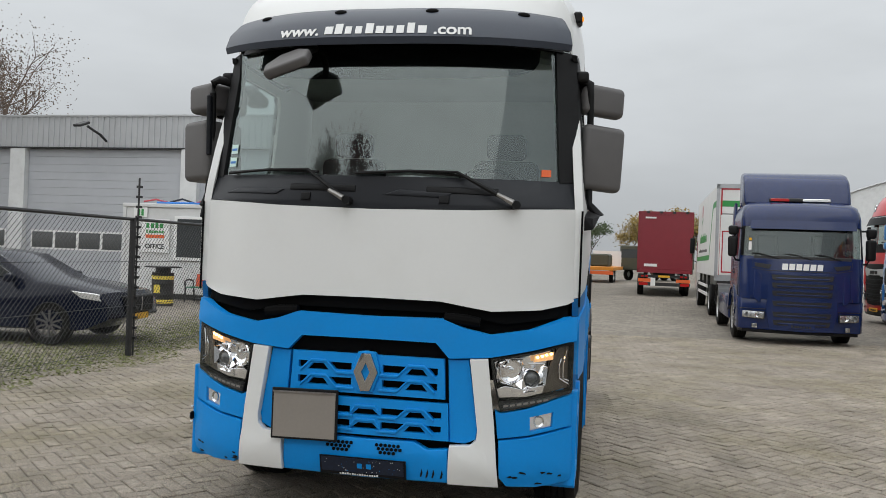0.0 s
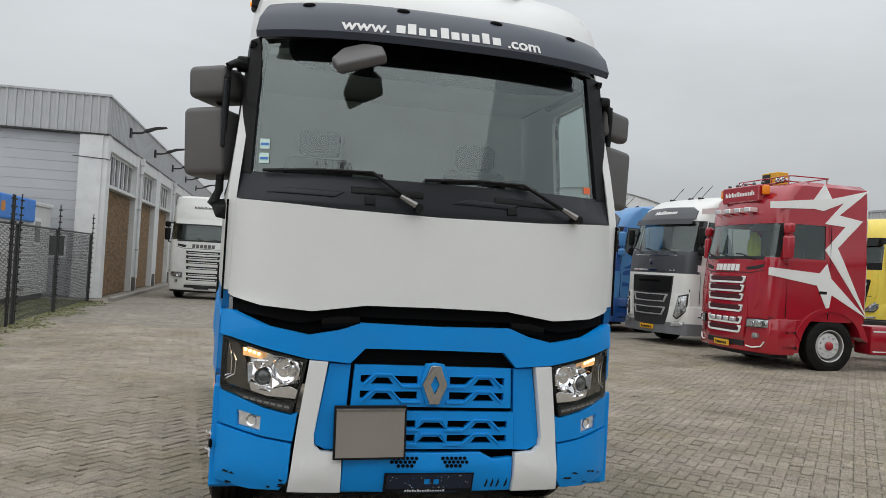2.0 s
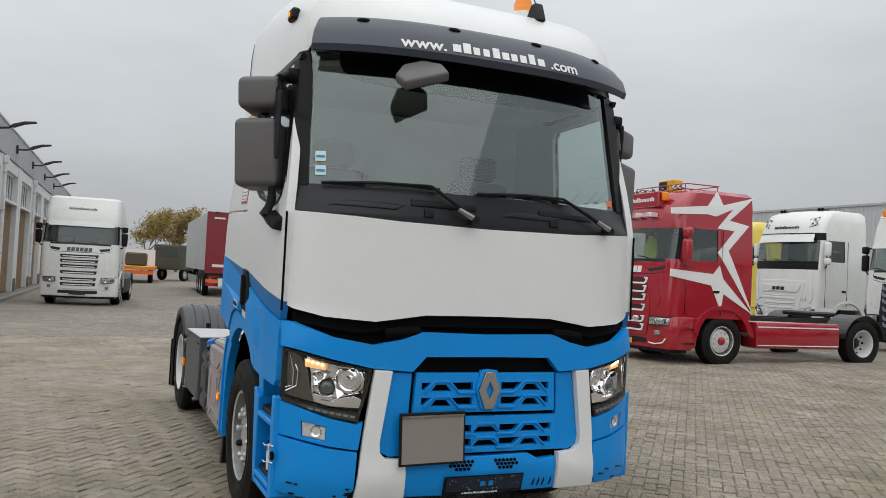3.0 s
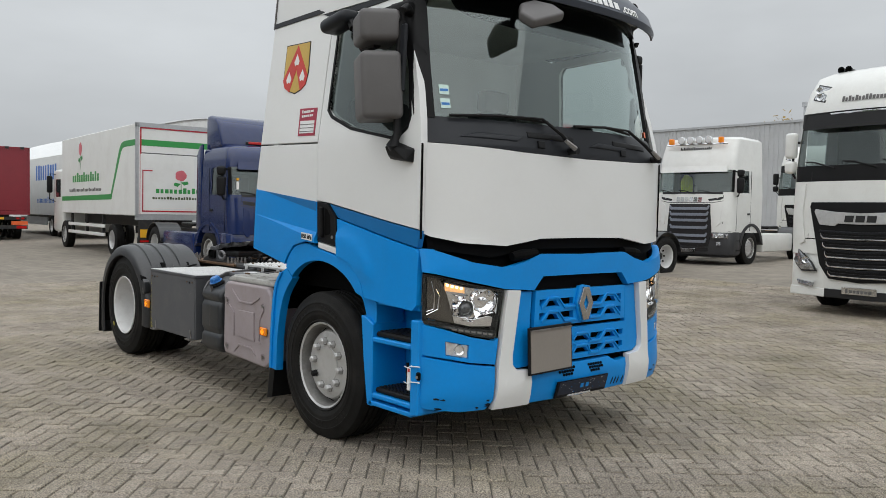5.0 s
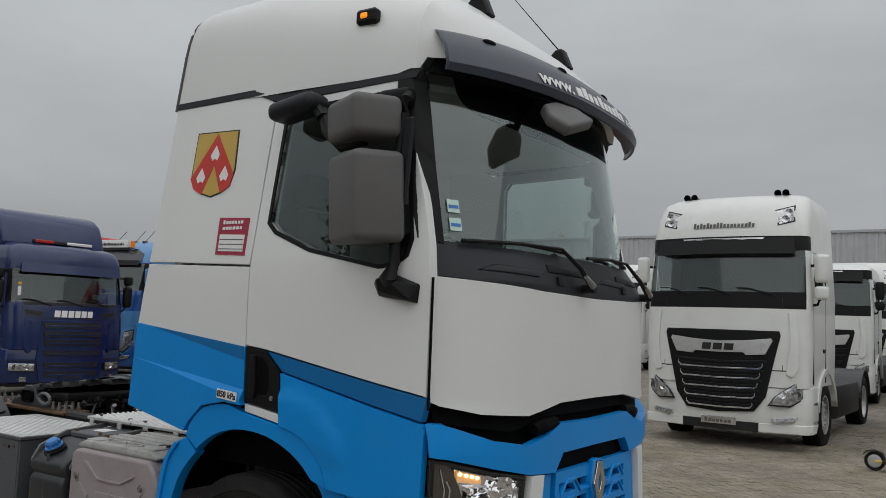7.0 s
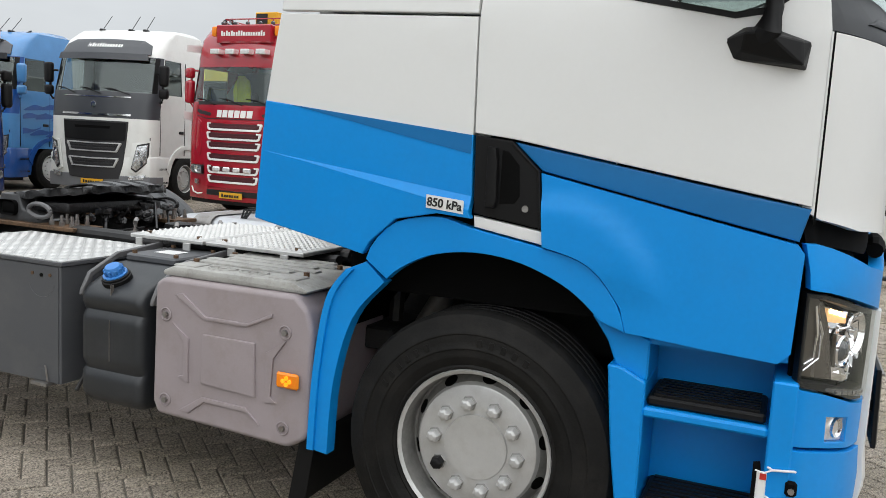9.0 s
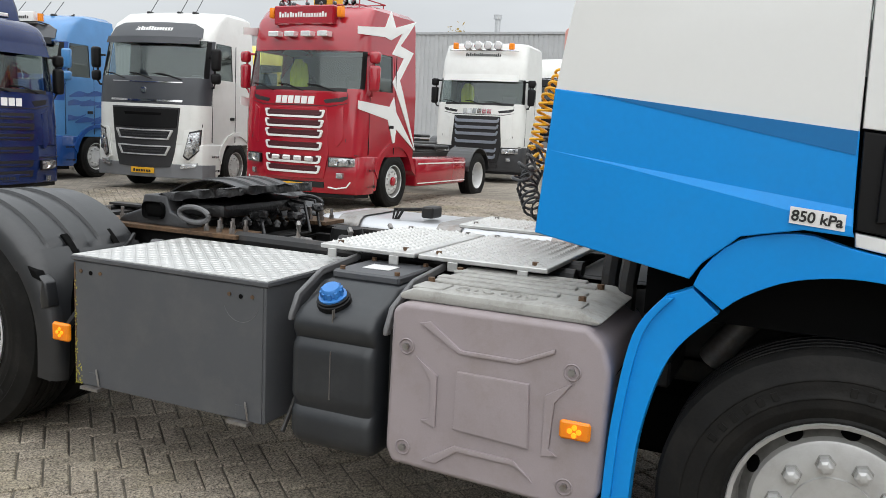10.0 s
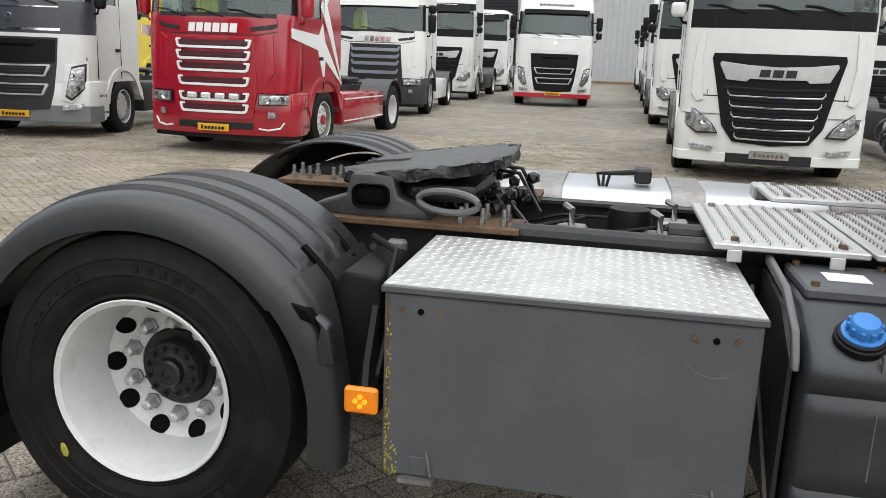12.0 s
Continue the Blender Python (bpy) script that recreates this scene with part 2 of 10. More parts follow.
def add_box(bm, x0, x1, y0, y1, z0, z1, bevel=0.0, seg=1, m=None):
    r = bmesh.ops.create_cube(bm, size=1.0)
    vs = r["verts"]
    for v in vs:
        v.co = Vector(((x0 + x1) / 2 + v.co.x * abs(x1 - x0), (y0 + y1) / 2 + v.co.y * abs(y1 - y0), (z0 + z1) / 2 + v.co.z * abs(z1 - z0)))
    if bevel:
        es = list({e for v in vs for e in v.link_edges})
        got = bmesh.ops.bevel(bm, geom=es, offset=bevel, segments=seg, affect="EDGES", profile=0.5)
        vs = list({v for f in got["faces"] for v in f.verts} | {v for v in vs if v.is_valid})
    if m is not None:
        bmesh.ops.transform(bm, matrix=m, verts=vs)
    return vs


def box(x0, x1, y0, y1, z0, z1, bevel=0.0, seg=1, m=None):
    bm = bmesh.new()
    add_box(bm, x0, x1, y0, y1, z0, z1, bevel, seg, m)
    return bm


def add_prism(bm, outline, axis, a, b):
    """A flat outline pushed from a to b along an axis; the outline is given in the other two axes, in xyz order."""
    def at(p, h):
        return {"x": (h, p[0], p[1]), "y": (p[0], h, p[1]), "z": (p[0], p[1], h)}[axis]
    lo = [bm.verts.new(at(p, a)) for p in outline]
    hi = [bm.verts.new(at(p, b)) for p in outline]
    k = len(outline)
    fs = [bm.faces.new(lo), bm.faces.new(hi)]
    for i in range(k):
        fs.append(bm.faces.new((lo[i], lo[(i + 1) % k], hi[(i + 1) % k], hi[i])))
    bmesh.ops.recalc_face_normals(bm, faces=fs)
    return lo + hi


def prism(outline, axis, a, b, bevel=0.0, seg=1):
    bm = bmesh.new()
    add_prism(bm, outline, axis, a, b)
    if bevel:
        bmesh.ops.bevel(bm, geom=list(bm.edges), offset=bevel, segments=seg, affect="EDGES", profile=0.5)
    return bm


def add_tube(bm, points, r, sides=8, closed=False):
    pts = [Vector(p) for p in points]
    rings = []
    up = Vector((0, 0, 1))
    for i, p in enumerate(pts):
        d = (pts[min(i + 1, len(pts) - 1)] - pts[max(i - 1, 0)]).normalized()
        ref = up if abs(d.z) < 0.95 else Vector((1, 0, 0))
        s = d.cross(ref).normalized()
        q = s.cross(d).normalized()
        rr = r[i] if isinstance(r, (list, tuple)) else r
        rings.append([bm.verts.new(p + (s * math.cos(a) + q * math.sin(a)) * rr) for a in (2 * math.pi * k / sides for k in range(sides))])
    for a, b in zip(rings, rings[1:]):
        for k in range(sides):
            bm.faces.new((a[k], a[(k + 1) % sides], b[(k + 1) % sides], b[k]))
    bm.faces.new(rings[0][::-1])
    bm.faces.new(rings[-1])


def tube(points, r, sides=8):
    bm = bmesh.new()
    add_tube(bm, points, r, sides)
    return bm


def revolve(profile, sides=40, axis="x", capped=False):
    """Turns (radius, along) pairs round an axis."""
    bm = bmesh.new()
    rings = []
    for r, h in profile:
        ring = []
        for k in range(sides):
            a = 2 * math.pi * k / sides
            c, s = r * math.cos(a), r * math.sin(a)
            ring.append(bm.verts.new({"x": (h, c, s), "z": (c, s, h), "y": (c, h, s)}[axis]))
        rings.append(ring)
    for a, b in zip(rings, rings[1:]):
        for k in range(sides):
            bm.faces.new((a[k], a[(k + 1) % sides], b[(k + 1) % sides], b[k]))
    for end in (0, -1):
        if capped and profile[end][0] > 1e-4:
            bm.faces.new(rings[end])
    bmesh.ops.remove_doubles(bm, verts=bm.verts, dist=1e-5)
    bmesh.ops.recalc_face_normals(bm, faces=bm.faces)
    return bm


def tess(outer, holes=()):
    """A flat sheet in two axes with holes, as a bmesh in x, y."""
    from mathutils.geometry import tessellate_polygon
    loops = [[Vector((p[0], p[1], 0)) for p in lp] for lp in (outer, *holes)]
    flat = [v for lp in loops for v in lp]
    bm = bmesh.new()
    vs = [bm.verts.new(v) for v in flat]
    for tri in tessellate_polygon(loops):
        try:
            bm.faces.new([vs[i] for i in tri])
        except ValueError:
            pass
    return bm


def settle(bm, reach, corners):
    """Welds slivers away without moving a corner or an edge of the outline."""
    rank = {v: 2 if (round(v.co.x, 4), round(v.co.y, 4)) in corners else 1 if v.is_boundary else 0 for v in bm.verts}
    pairs, used = {}, set()
    for e in sorted(bm.edges, key=lambda one: one.calc_length()):
        if e.calc_length() > reach:
            break
        a, b = sorted(e.verts, key=lambda v: rank[v])
        if a in used or b in used or rank[a] == 2 or rank[a] == 1 and not e.is_boundary:
            continue
        pairs[a] = b
        used.update((a, b))
    bmesh.ops.weld_verts(bm, targetmap=pairs)
    bmesh.ops.dissolve_degenerate(bm, dist=1e-5, edges=bm.edges)


def ribbon(line, other, n=24):
    """A flat strip between two lines, as quads."""
    def even(pts):
        run = [0.0]
        for p, q in zip(pts, pts[1:]):
            run.append(run[-1] + math.dist(p, q))
        for k in range(n + 1):
            d = run[-1] * k / n
            i = max(j for j in range(len(pts) - 1) if run[j] <= d + 1e-9)
            f = (d - run[i]) / (run[i + 1] - run[i])
            yield (pts[i][0] + (pts[i + 1][0] - pts[i][0]) * f, pts[i][1] + (pts[i + 1][1] - pts[i][1]) * f, 0.0)
    bm = bmesh.new()
    a, b = [bm.verts.new(p) for p in even(line)], [bm.verts.new(p) for p in even(other)]
    for i in range(n):
        bm.faces.new((a[i], a[i + 1], b[i + 1], b[i]))
    return bm


def sheet(outer, shape, thick, holes=(), step=0.08, cuts="x", bevel=0.0, creases=(), flat_bm=None):
    """A panel cut to an outline in two axes and laid on a curved form. shape((a, b), depth) gives the place."""
    bm = flat_bm or tess(outer, holes)
    for axis in cuts:
        i = "xy".index(axis)
        lo, hi = min(p[i] for p in outer), max(p[i] for p in outer)
        k = max(1, int((hi - lo) / step))
        for j in range(1, k):
            c = [0, 0, 0]
            c[i] = lo + (hi - lo) * j / k
            nrm = [0, 0, 0]
            nrm[i] = 1
            bmesh.ops.bisect_plane(bm, geom=bm.verts[:] + bm.edges[:] + bm.faces[:], plane_co=c, plane_no=nrm)
    for (a0, b0), (a1, b1) in creases:
        bmesh.ops.bisect_plane(bm, geom=bm.verts[:] + bm.edges[:] + bm.faces[:], plane_co=(a0, b0, 0), plane_no=(b0 - b1, a1 - a0, 0))
    bmesh.ops.dissolve_degenerate(bm, dist=1e-5, edges=bm.edges)
    if bevel:
        settle(bm, bevel * 1.2, {(round(p[0], 4), round(p[1], 4)) for lp in (outer, *holes) for p in lp})
    flat = {v: (v.co.x, v.co.y) for v in bm.verts}
    if not thick:
        for v, p in flat.items():
            v.co = shape(p, 0.0)
        bmesh.ops.recalc_face_normals(bm, faces=bm.faces)
        return bm
    inner = {v: bm.verts.new(shape(p, thick)) for v, p in flat.items()}
    edges = [e for e in bm.edges if e.is_boundary]
    faces = list(bm.faces)
    for f in faces:
        bm.faces.new([inner[v] for v in reversed(f.verts)])
    for e in edges:
        a, b = e.verts
        bm.faces.new((a, b, inner[b], inner[a]))
    for v, p in flat.items():
        v.co = shape(p, 0.0)
    bmesh.ops.recalc_face_normals(bm, faces=bm.faces)
    if bevel:
        front = set(flat)
        rim = [e for e in bm.edges if e.is_valid and e.verts[0] in front and e.verts[1] in front and e.calc_face_angle(0) > 1.0]
        bmesh.ops.bevel(bm, geom=rim, offset=bevel, segments=2, affect="EDGES", profile=0.5, clamp_overlap=True)
    return bm


def join(bm, other):
    """Adds one bmesh to another."""
    me = bpy.data.meshes.new("x")
    other.to_mesh(me)
    other.free()
    bm.from_mesh(me)
    bpy.data.meshes.remove(me)


def bars(parent, name, width, height, count, shape, material="sticker_white", gap=0.2, joined=False, step=0.03):
    """A line of writing that is not lettered: plain upright blocks of its size. shape((a, b), depth) places them."""
    bm = bmesh.new()
    each = width / count
    rnd = random.Random(count * 7)
    top = None
    for i in range(count):
        w = each * (1 - gap) * rnd.uniform(0.75, 1.0)
        h = height * rnd.choice((0.72, 0.72, 0.75, 1.0))
        a0 = -width / 2 + each * i
        one = sheet([(a0, 0), (a0 + w, 0), (a0 + w, h), (a0, h)], shape, 0.004, (), step, "y")
        if joined:
            join(bm, one)
        else:
            top = part(name, one, material, parent)
    if not joined:
        bm.free()
        return top
    return tagged(part(name, bm, material, parent), kind="stuff")


def name_blocks(parent, count, width, height, shape, material):
    """A maker's name as plain slanted blocks in its colour."""
    each = width / count
    for i in range(count):
        a0 = -width / 2 + each * i
        part("name_block", sheet([(a0, 0), (a0 + each * 0.80, 0), (a0 + each * 0.88, height), (a0 + each * 0.08, height)], shape, 0.01, (), 0.2, ""), material, parent)


def letters(name, text, size, m, material, parent=None, thick=0.001):
    cu = bpy.data.curves.new(name, "FONT")
    cu.offset = size * 0.022
    cu.body, cu.size, cu.extrude, cu.align_x, cu.align_y = text, size, thick, "CENTER", "CENTER"
    tmp = bpy.data.objects.new(name, cu)
    scene.collection.objects.link(tmp)
    me = bpy.data.meshes.new_from_object(tmp.evaluated_get(bpy.context.evaluated_depsgraph_get()))
    bpy.data.objects.remove(tmp)
    bpy.data.curves.remove(cu)
    me.materials.clear()
    me.materials.append(M[material])
    me.transform(m)
    ob = new(name, me)
    if parent is not None:
        ob.parent = parent
    return ob


def rise(x, y):
    """The height of the yard, which climbs slightly towards the east and swells a little under the rear axle."""
    def ease(v):
        v = max(0.0, min(1.0, v))
        return v * v * (3 - 2 * v)
    swell = ease((y - 0.8) / 2.6) * ease((9.5 - y) / 4.5) * ease((x + 5.4) / 2.5) * ease((4.5 - x) / 3.0)
    return 0.017 * max(0.0, x - 2.0) + 0.042 * swell


# ---- wheels, shared by all the lorries ----
def tyre_bm(r=0.505, w=0.30, rim=0.30, knobs=0):
    h = w / 2
    prof = [(rim - 0.005, -h * 0.80), (rim + 0.012, -h * 0.93), (rim + 0.02, -h * 0.90), (rim + 0.05, -h * 0.985), (rim + 0.054, -h * 0.993), (rim + 0.060, -h * 0.99), (rim + 0.078, -h * 0.998), (rim + 0.081, -h * 1.018), (rim + 0.087, -h * 1.018), (rim + 0.090, -h * 1.003), (rim + 0.11, -h * 1.005), (r - 0.083, -h * 0.99), (r - 0.080, -h * 1.008), (r - 0.073, -h * 1.004), (r - 0.069, -h * 0.984), (r - 0.045, -h * 0.94), (r - 0.012, -h * 0.86), (r, -h * 0.72)]
    for c in (-0.42, -0.14, 0.14, 0.42):
        prof += [(r, h * (c - 0.05)), (r - 0.012, h * (c - 0.03)), (r - 0.012, h * (c + 0.03)), (r, h * (c + 0.05))]
    prof += [(r, h * 0.72), (r - 0.012, h * 0.86), (r - 0.045, h * 0.94), (r - 0.10, h), (rim + 0.07, h), (rim + 0.02, h * 0.93), (rim - 0.005, h * 0.80)]
    bm = revolve(prof, 56, "x")
    return bm


def rim_front_bm():
    """A steel front rim, dished outwards, seen from -x."""
    return revolve([(0.302, -0.135), (0.298, -0.14), (0.285, -0.132), (0.278, -0.09), (0.276, -0.035), (0.268, -0.028), (0.242, -0.070), (0.232, -0.086), (0.222, -0.090),
                    (0.125, -0.093), (0.122, -0.099), (0.0, -0.101)], 48, "x")


def rim_rear_bm():
    """A deep rear rim, seen from -x."""
    return revolve([(0.302, -0.135), (0.298, -0.14), (0.283, -0.130), (0.270, -0.09), (0.258, 0.0), (0.245, 0.075), (0.205, 0.105), (0.155, 0.11), (0.135, 0.11)], 48, "x")


def nut_ring(bm, n, ring, x, r=0.019, h=0.035, sides=6):
    for k in range(n):
        a = 2 * math.pi * (k + 0.5) / n
        c = bmesh.ops.create_cone(bm, cap_ends=True, segments=sides, radius1=r, radius2=r * 0.75, depth=h)
        bmesh.ops.transform(bm, matrix=Matrix.Translation((x, ring * math.cos(a), ring * math.sin(a))) @ Matrix.Rotation(radians(-90), 4, "Y"), verts=c["verts"])


# thin discs, coloured near-black for the shade inside the rim openings
def hole_ring(bm, n, ring, x, r, tilt=0.0, depth=0.004):
    for k in range(n):
        a = 2 * math.pi * k / n
        c = bmesh.ops.create_cone(bm, cap_ends=True, segments=14, radius1=r, radius2=r, depth=depth)
        bmesh.ops.transform(bm, matrix=Matrix.Rotation(a, 4, "X") @ Matrix.Translation((x, ring, 0)) @ Matrix.Rotation(radians(tilt), 4, "Z") @ Matrix.Rotation(radians(-90), 4, "Y"), verts=c["verts"])


WHEEL = {}


def wheel(parent, x, y, z, kind="front", rim="rim", right=False, r=0.505, w=0.30):
    """A wheel with tyre, rim and nuts; the outer side faces -x unless right."""
    key = (kind, rim, r, w)
    if key not in WHEEL:
        t = bpy.data.meshes.new("tyre")
        b = tyre_bm(r, w)
        b.to_mesh(t)
        t.materials.append(M["rubber"])
        t.shade_smooth()
        t.set_sharp_from_angle(angle=radians(40))
        g = bpy.data.meshes.new("rim")
        b = rim_front_bm() if kind == "front" else rim_rear_bm()
        b.to_mesh(g)
        g.materials.append(M[rim])
        g.materials.append(M["rim_barrel"])
        if kind == "front":
            # barrel faces take a darker colour, for brake dust and for shade
            for f in g.polygons:
                rr = math.hypot(f.center.y, f.center.z)
                f.material_index = 1 if 0.245 < rr < 0.284 and f.center.x > -0.125 else 0
        g.shade_smooth()
        g.set_sharp_from_angle(angle=radians(35))
        u = bpy.data.meshes.new("nuts")
        b = bmesh.new()
        nut_ring(b, 10, 0.172 if kind == "front" else 0.1675, -0.105 if kind == "front" else 0.085, 0.0185 if kind == "front" else 0.024, 0.030 if kind == "front" else 0.045, 10 if kind == "front" else 6)
        b.to_mesh(u)
        u.materials.append(M["rim"])
        o = bpy.data.meshes.new("openings")
        b = bmesh.new()
        hole_ring(b, 10, 0.2555 if kind == "front" else 0.224, -0.0505 if kind == "front" else 0.087, 0.021 if kind == "front" else 0.025, -58 if kind == "front" else 37)
        b.to_mesh(o)
        o.materials.append(M["black_deep"])
        hub = bpy.data.meshes.new("hub")
        b = revolve([(0.137, 0.108), (0.130, 0.100), (0.104, 0.102), (0.100, 0.065), (0.097, 0.055), (0.064, 0.052), (0.052, 0.048), (0.048, 0.028), (0.040, 0.022), (0.016, 0.022), (0.014, 0.026), (0.0, 0.026)], 32, "x")
        if kind == "front" or r < 0.507:
            nut_ring(b, 12, 0.082, 0.047, 0.0105, 0.022)
        b.to_mesh(hub)
        hub.materials.append(M["grease"])
        WHEEL[key] = (t, g, u, o, hub)
    top = new("wheel")
    top.parent = parent
    top.matrix_basis = pose(x, y, z, 0, 0, 180 if right else 0)
    names = ("tyre", "rim", "nut_ring", "opening_ring", "hub")
    single = w > 0.31 or rim == "rim_white" and r > 0.5055
    for n, me in list(zip(names, WHEEL[key]))[: 4 if kind == "front" else 5]:
        if n in ("nut_ring", "opening_ring"):
            if single:
                continue
            tagged(new(n, me), kind="stuff").parent = top
            continue
        ob = new(n, me)
        ob.parent = top
    if single:
        if key + ("one",) not in WHEEL:
            b = bmesh.new()
            ring, xx = (0.164, -0.105) if kind == "front" else (0.1675, 0.085)
            rr, hh, sd = (0.0245, 0.034, 6) if kind == "front" else (0.021, 0.045, 6)
            join(b, revolve([(0.030, 0.016), (0.030, 0.010), (rr, 0.008), (rr, -hh * 0.55), (rr * 0.86, -hh * 0.72), (rr * 0.5, -hh * 0.84), (0.0, -hh * 0.88)], sd, "x"))
            nut = bpy.data.meshes.new("wheel_nut")
            b.to_mesh(nut)
            nut.materials.append(M["rim"])
            nut.materials.append(M["rim_barrel"])
            # the flange is coloured darker, as a ring of shade round each nut
            for f in nut.polygons:
                f.material_index = 1 if math.hypot(f.center.y, f.center.z) > 0.0195 and f.center.x > 0.0 else 0
            b = bmesh.new()
            hole_ring(b, 1, 0.2555 if kind == "front" else 0.224, -0.0505 if kind == "front" else 0.087, 0.028 if kind == "front" else 0.034, -58 if kind == "front" else 37)
            hole = bpy.data.meshes.new("rim_opening")
            b.to_mesh(hole)
            hole.materials.append(M["black_deep"])
            WHEEL[key + ("one",)] = (nut, hole, ring, xx)
        nut, hole, ring, xx = WHEEL[key + ("one",)]
        if kind == "rear":
            if "hub_bolt" not in WHEEL:
                b = bmesh.new()
                nut_ring(b, 1, 0.0, 0.047, 0.0105, 0.022)
                bolt = bpy.data.meshes.new("hub_bolt")
                b.to_mesh(bolt)
                bolt.materials.append(M["grease"])
                WHEEL["hub_bolt"] = bolt
            for k in range(12):
                a = 2 * math.pi * (k + 0.5) / 12
                o = new("hub_bolt", WHEEL["hub_bolt"])
                o.parent = top
                o.matrix_basis = Matrix.Translation((0, 0.082 * math.cos(a), 0.082 * math.sin(a)))
        for k in range(10):
            a = 2 * math.pi * (k + 0.5) / 10
            o = new("wheel_nut", nut)
            o.parent = top
            o.matrix_basis = Matrix.Translation((xx, ring * math.cos(a), ring * math.sin(a)))
            o = new("rim_opening", hole)
            o.parent = top
            o.matrix_basis = Matrix.Rotation(2 * math.pi * k / 10, 4, "X")
    return top

# ---- the blue and white tractor unit; front axle at the origin, facing -y ----
def lerp_table(table, v):
    for (a, fa), (b, fb) in zip(table, table[1:]):
        if v <= b:
            return fa + (fb - fa) * max(0.0, (v - a) / (b - a))
    return table[-1][1]


NOSE = [(0.3, -1.26), (0.49, -1.315), (0.6, -1.302), (1.25, -1.302), (1.45, -1.298), (2.0, -1.290), (2.15, -1.275), (2.95, -1.155), (3.3, -1.07)]
WIDE = [(0.3, 1.19), (2.0, 1.20), (2.95, 1.095), (3.3, 1.03)]


def side_x(y, z):
    return 1.245 - 0.028 * max(0.0, min(1.0, (-0.75 - y) / 0.3)) - 0.105 * max(0.0, z - 2.0) * (1.0 if y < 0.2 else 0.9)


def front(p, depth=0.0):
    """The cab's front, unrolled: a runs across, and past the corner backwards along the side."""
    a, z = p
    w = lerp_table(WIDE, z)
    s = abs(a)
    base = lerp_table(NOSE, z)
    e = 0.965 * w
    high = max(0.0, min(1.0, (z - 2.0) / 0.15))
    mid = max(0.0, min(1.0, (z - 1.25) / 0.2))
    bow, turn_in, curl = 0.235 + 0.05 * mid + 0.02 * high, 0.045 - 0.031 * high, 5.0 - 2.6 * high
    if s <= e:
        x, y = s, base + bow * (s / w) ** curl
        t = Vector((1, bow * curl / w * (s / w) ** (curl - 1)))
    else:
        y0 = base + bow * 0.965 ** curl
        over = s - e
        y = y0 + over * 0.93
        x = e + (side_x(y, z) + 0.002 - e) * (1 - math.exp(-over / turn_in))
        t = Vector((0.3, 1)) if over < 0.06 else Vector((0.02, 1))
    t.normalize()
    nx, ny = t.y, -t.x
    x, y = x - nx * depth, y - ny * depth
    return Vector((math.copysign(x, a) if abs(a) > 1e-9 else 0.0, y, z))


def side(sign):
    def at(p, depth=0.0):
        y, z = p
        return Vector((sign * (side_x(y, z) - depth), y, z))
    return at


def proud(shape, d):
    return lambda p, depth=0.0: shape(p, depth - d)


truck = thing("tractor_unit", "sky-blue and white two-axle tractor unit standing on the paved yard", "truck")


def fpanel(name, outline, material, thick=0.03, out=0.0, label="", holes=(), step=0.07, cuts="xy", bevel=0.006, parent=None):
    round_corner = [((s * a, 0.0), (s * a, 1.0)) for s in (1, -1) for a in (1.10, 1.135, 1.158, 1.172, 1.188) if cuts]
    return part(name, sheet(outline, proud(front, out), thick, holes, step, cuts, bevel, round_corner), material, parent or truck, label, True, bevel > 0)


def curved(points, n=5):
    """A smooth line through a few points."""
    out = []
    k = len(points)
    for i in range(k - 1):
        p0, p1, p2, p3 = points[max(i - 1, 0)], points[i], points[i + 1], points[min(i + 2, k - 1)]
        for j in range(n):
            t = j / n
            out.append(tuple(0.5 * (2 * b + (c - a) * t + (2 * a - 5 * b + 4 * c - d) * t * t + (3 * b - a - 3 * c + d) * t ** 3) for a, b, c, d in zip(p0, p1, p2, p3)))
    return out + [tuple(points[-1])]


def mirrored(outline):
    """A symmetric outline from its right half, listed from the middle top round to the middle bottom."""
    return outline + [(-a, b) for a, b in reversed(outline) if a > 0]


# front skin
fpanel("front_panel", mirrored([(0, 1.955), (0.6, 1.964), (1.0, 1.986), (1.205, 2.0), (1.205, 1.47), (1.15, 1.435), (1.0, 1.40), (0.72, 1.383), (0.42, 1.428), (0, 1.432)]), "white", 0.035, label="large plain white front panel")
# near-black sheets set back for the shade in the openings of the front
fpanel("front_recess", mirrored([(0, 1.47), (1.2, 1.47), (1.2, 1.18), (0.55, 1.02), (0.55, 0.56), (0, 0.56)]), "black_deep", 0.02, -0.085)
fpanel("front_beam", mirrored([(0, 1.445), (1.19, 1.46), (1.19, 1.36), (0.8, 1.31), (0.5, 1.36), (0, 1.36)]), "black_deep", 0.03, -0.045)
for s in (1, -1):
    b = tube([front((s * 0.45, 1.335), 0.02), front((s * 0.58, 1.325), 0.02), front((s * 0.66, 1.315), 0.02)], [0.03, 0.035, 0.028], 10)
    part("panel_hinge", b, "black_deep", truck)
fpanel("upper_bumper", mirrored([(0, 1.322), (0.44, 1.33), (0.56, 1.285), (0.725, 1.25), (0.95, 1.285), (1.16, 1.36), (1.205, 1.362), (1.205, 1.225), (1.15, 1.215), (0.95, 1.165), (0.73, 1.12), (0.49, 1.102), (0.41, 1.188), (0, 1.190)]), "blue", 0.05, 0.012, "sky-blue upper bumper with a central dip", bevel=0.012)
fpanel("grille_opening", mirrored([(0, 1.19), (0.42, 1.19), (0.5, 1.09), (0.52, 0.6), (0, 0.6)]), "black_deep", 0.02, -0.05)


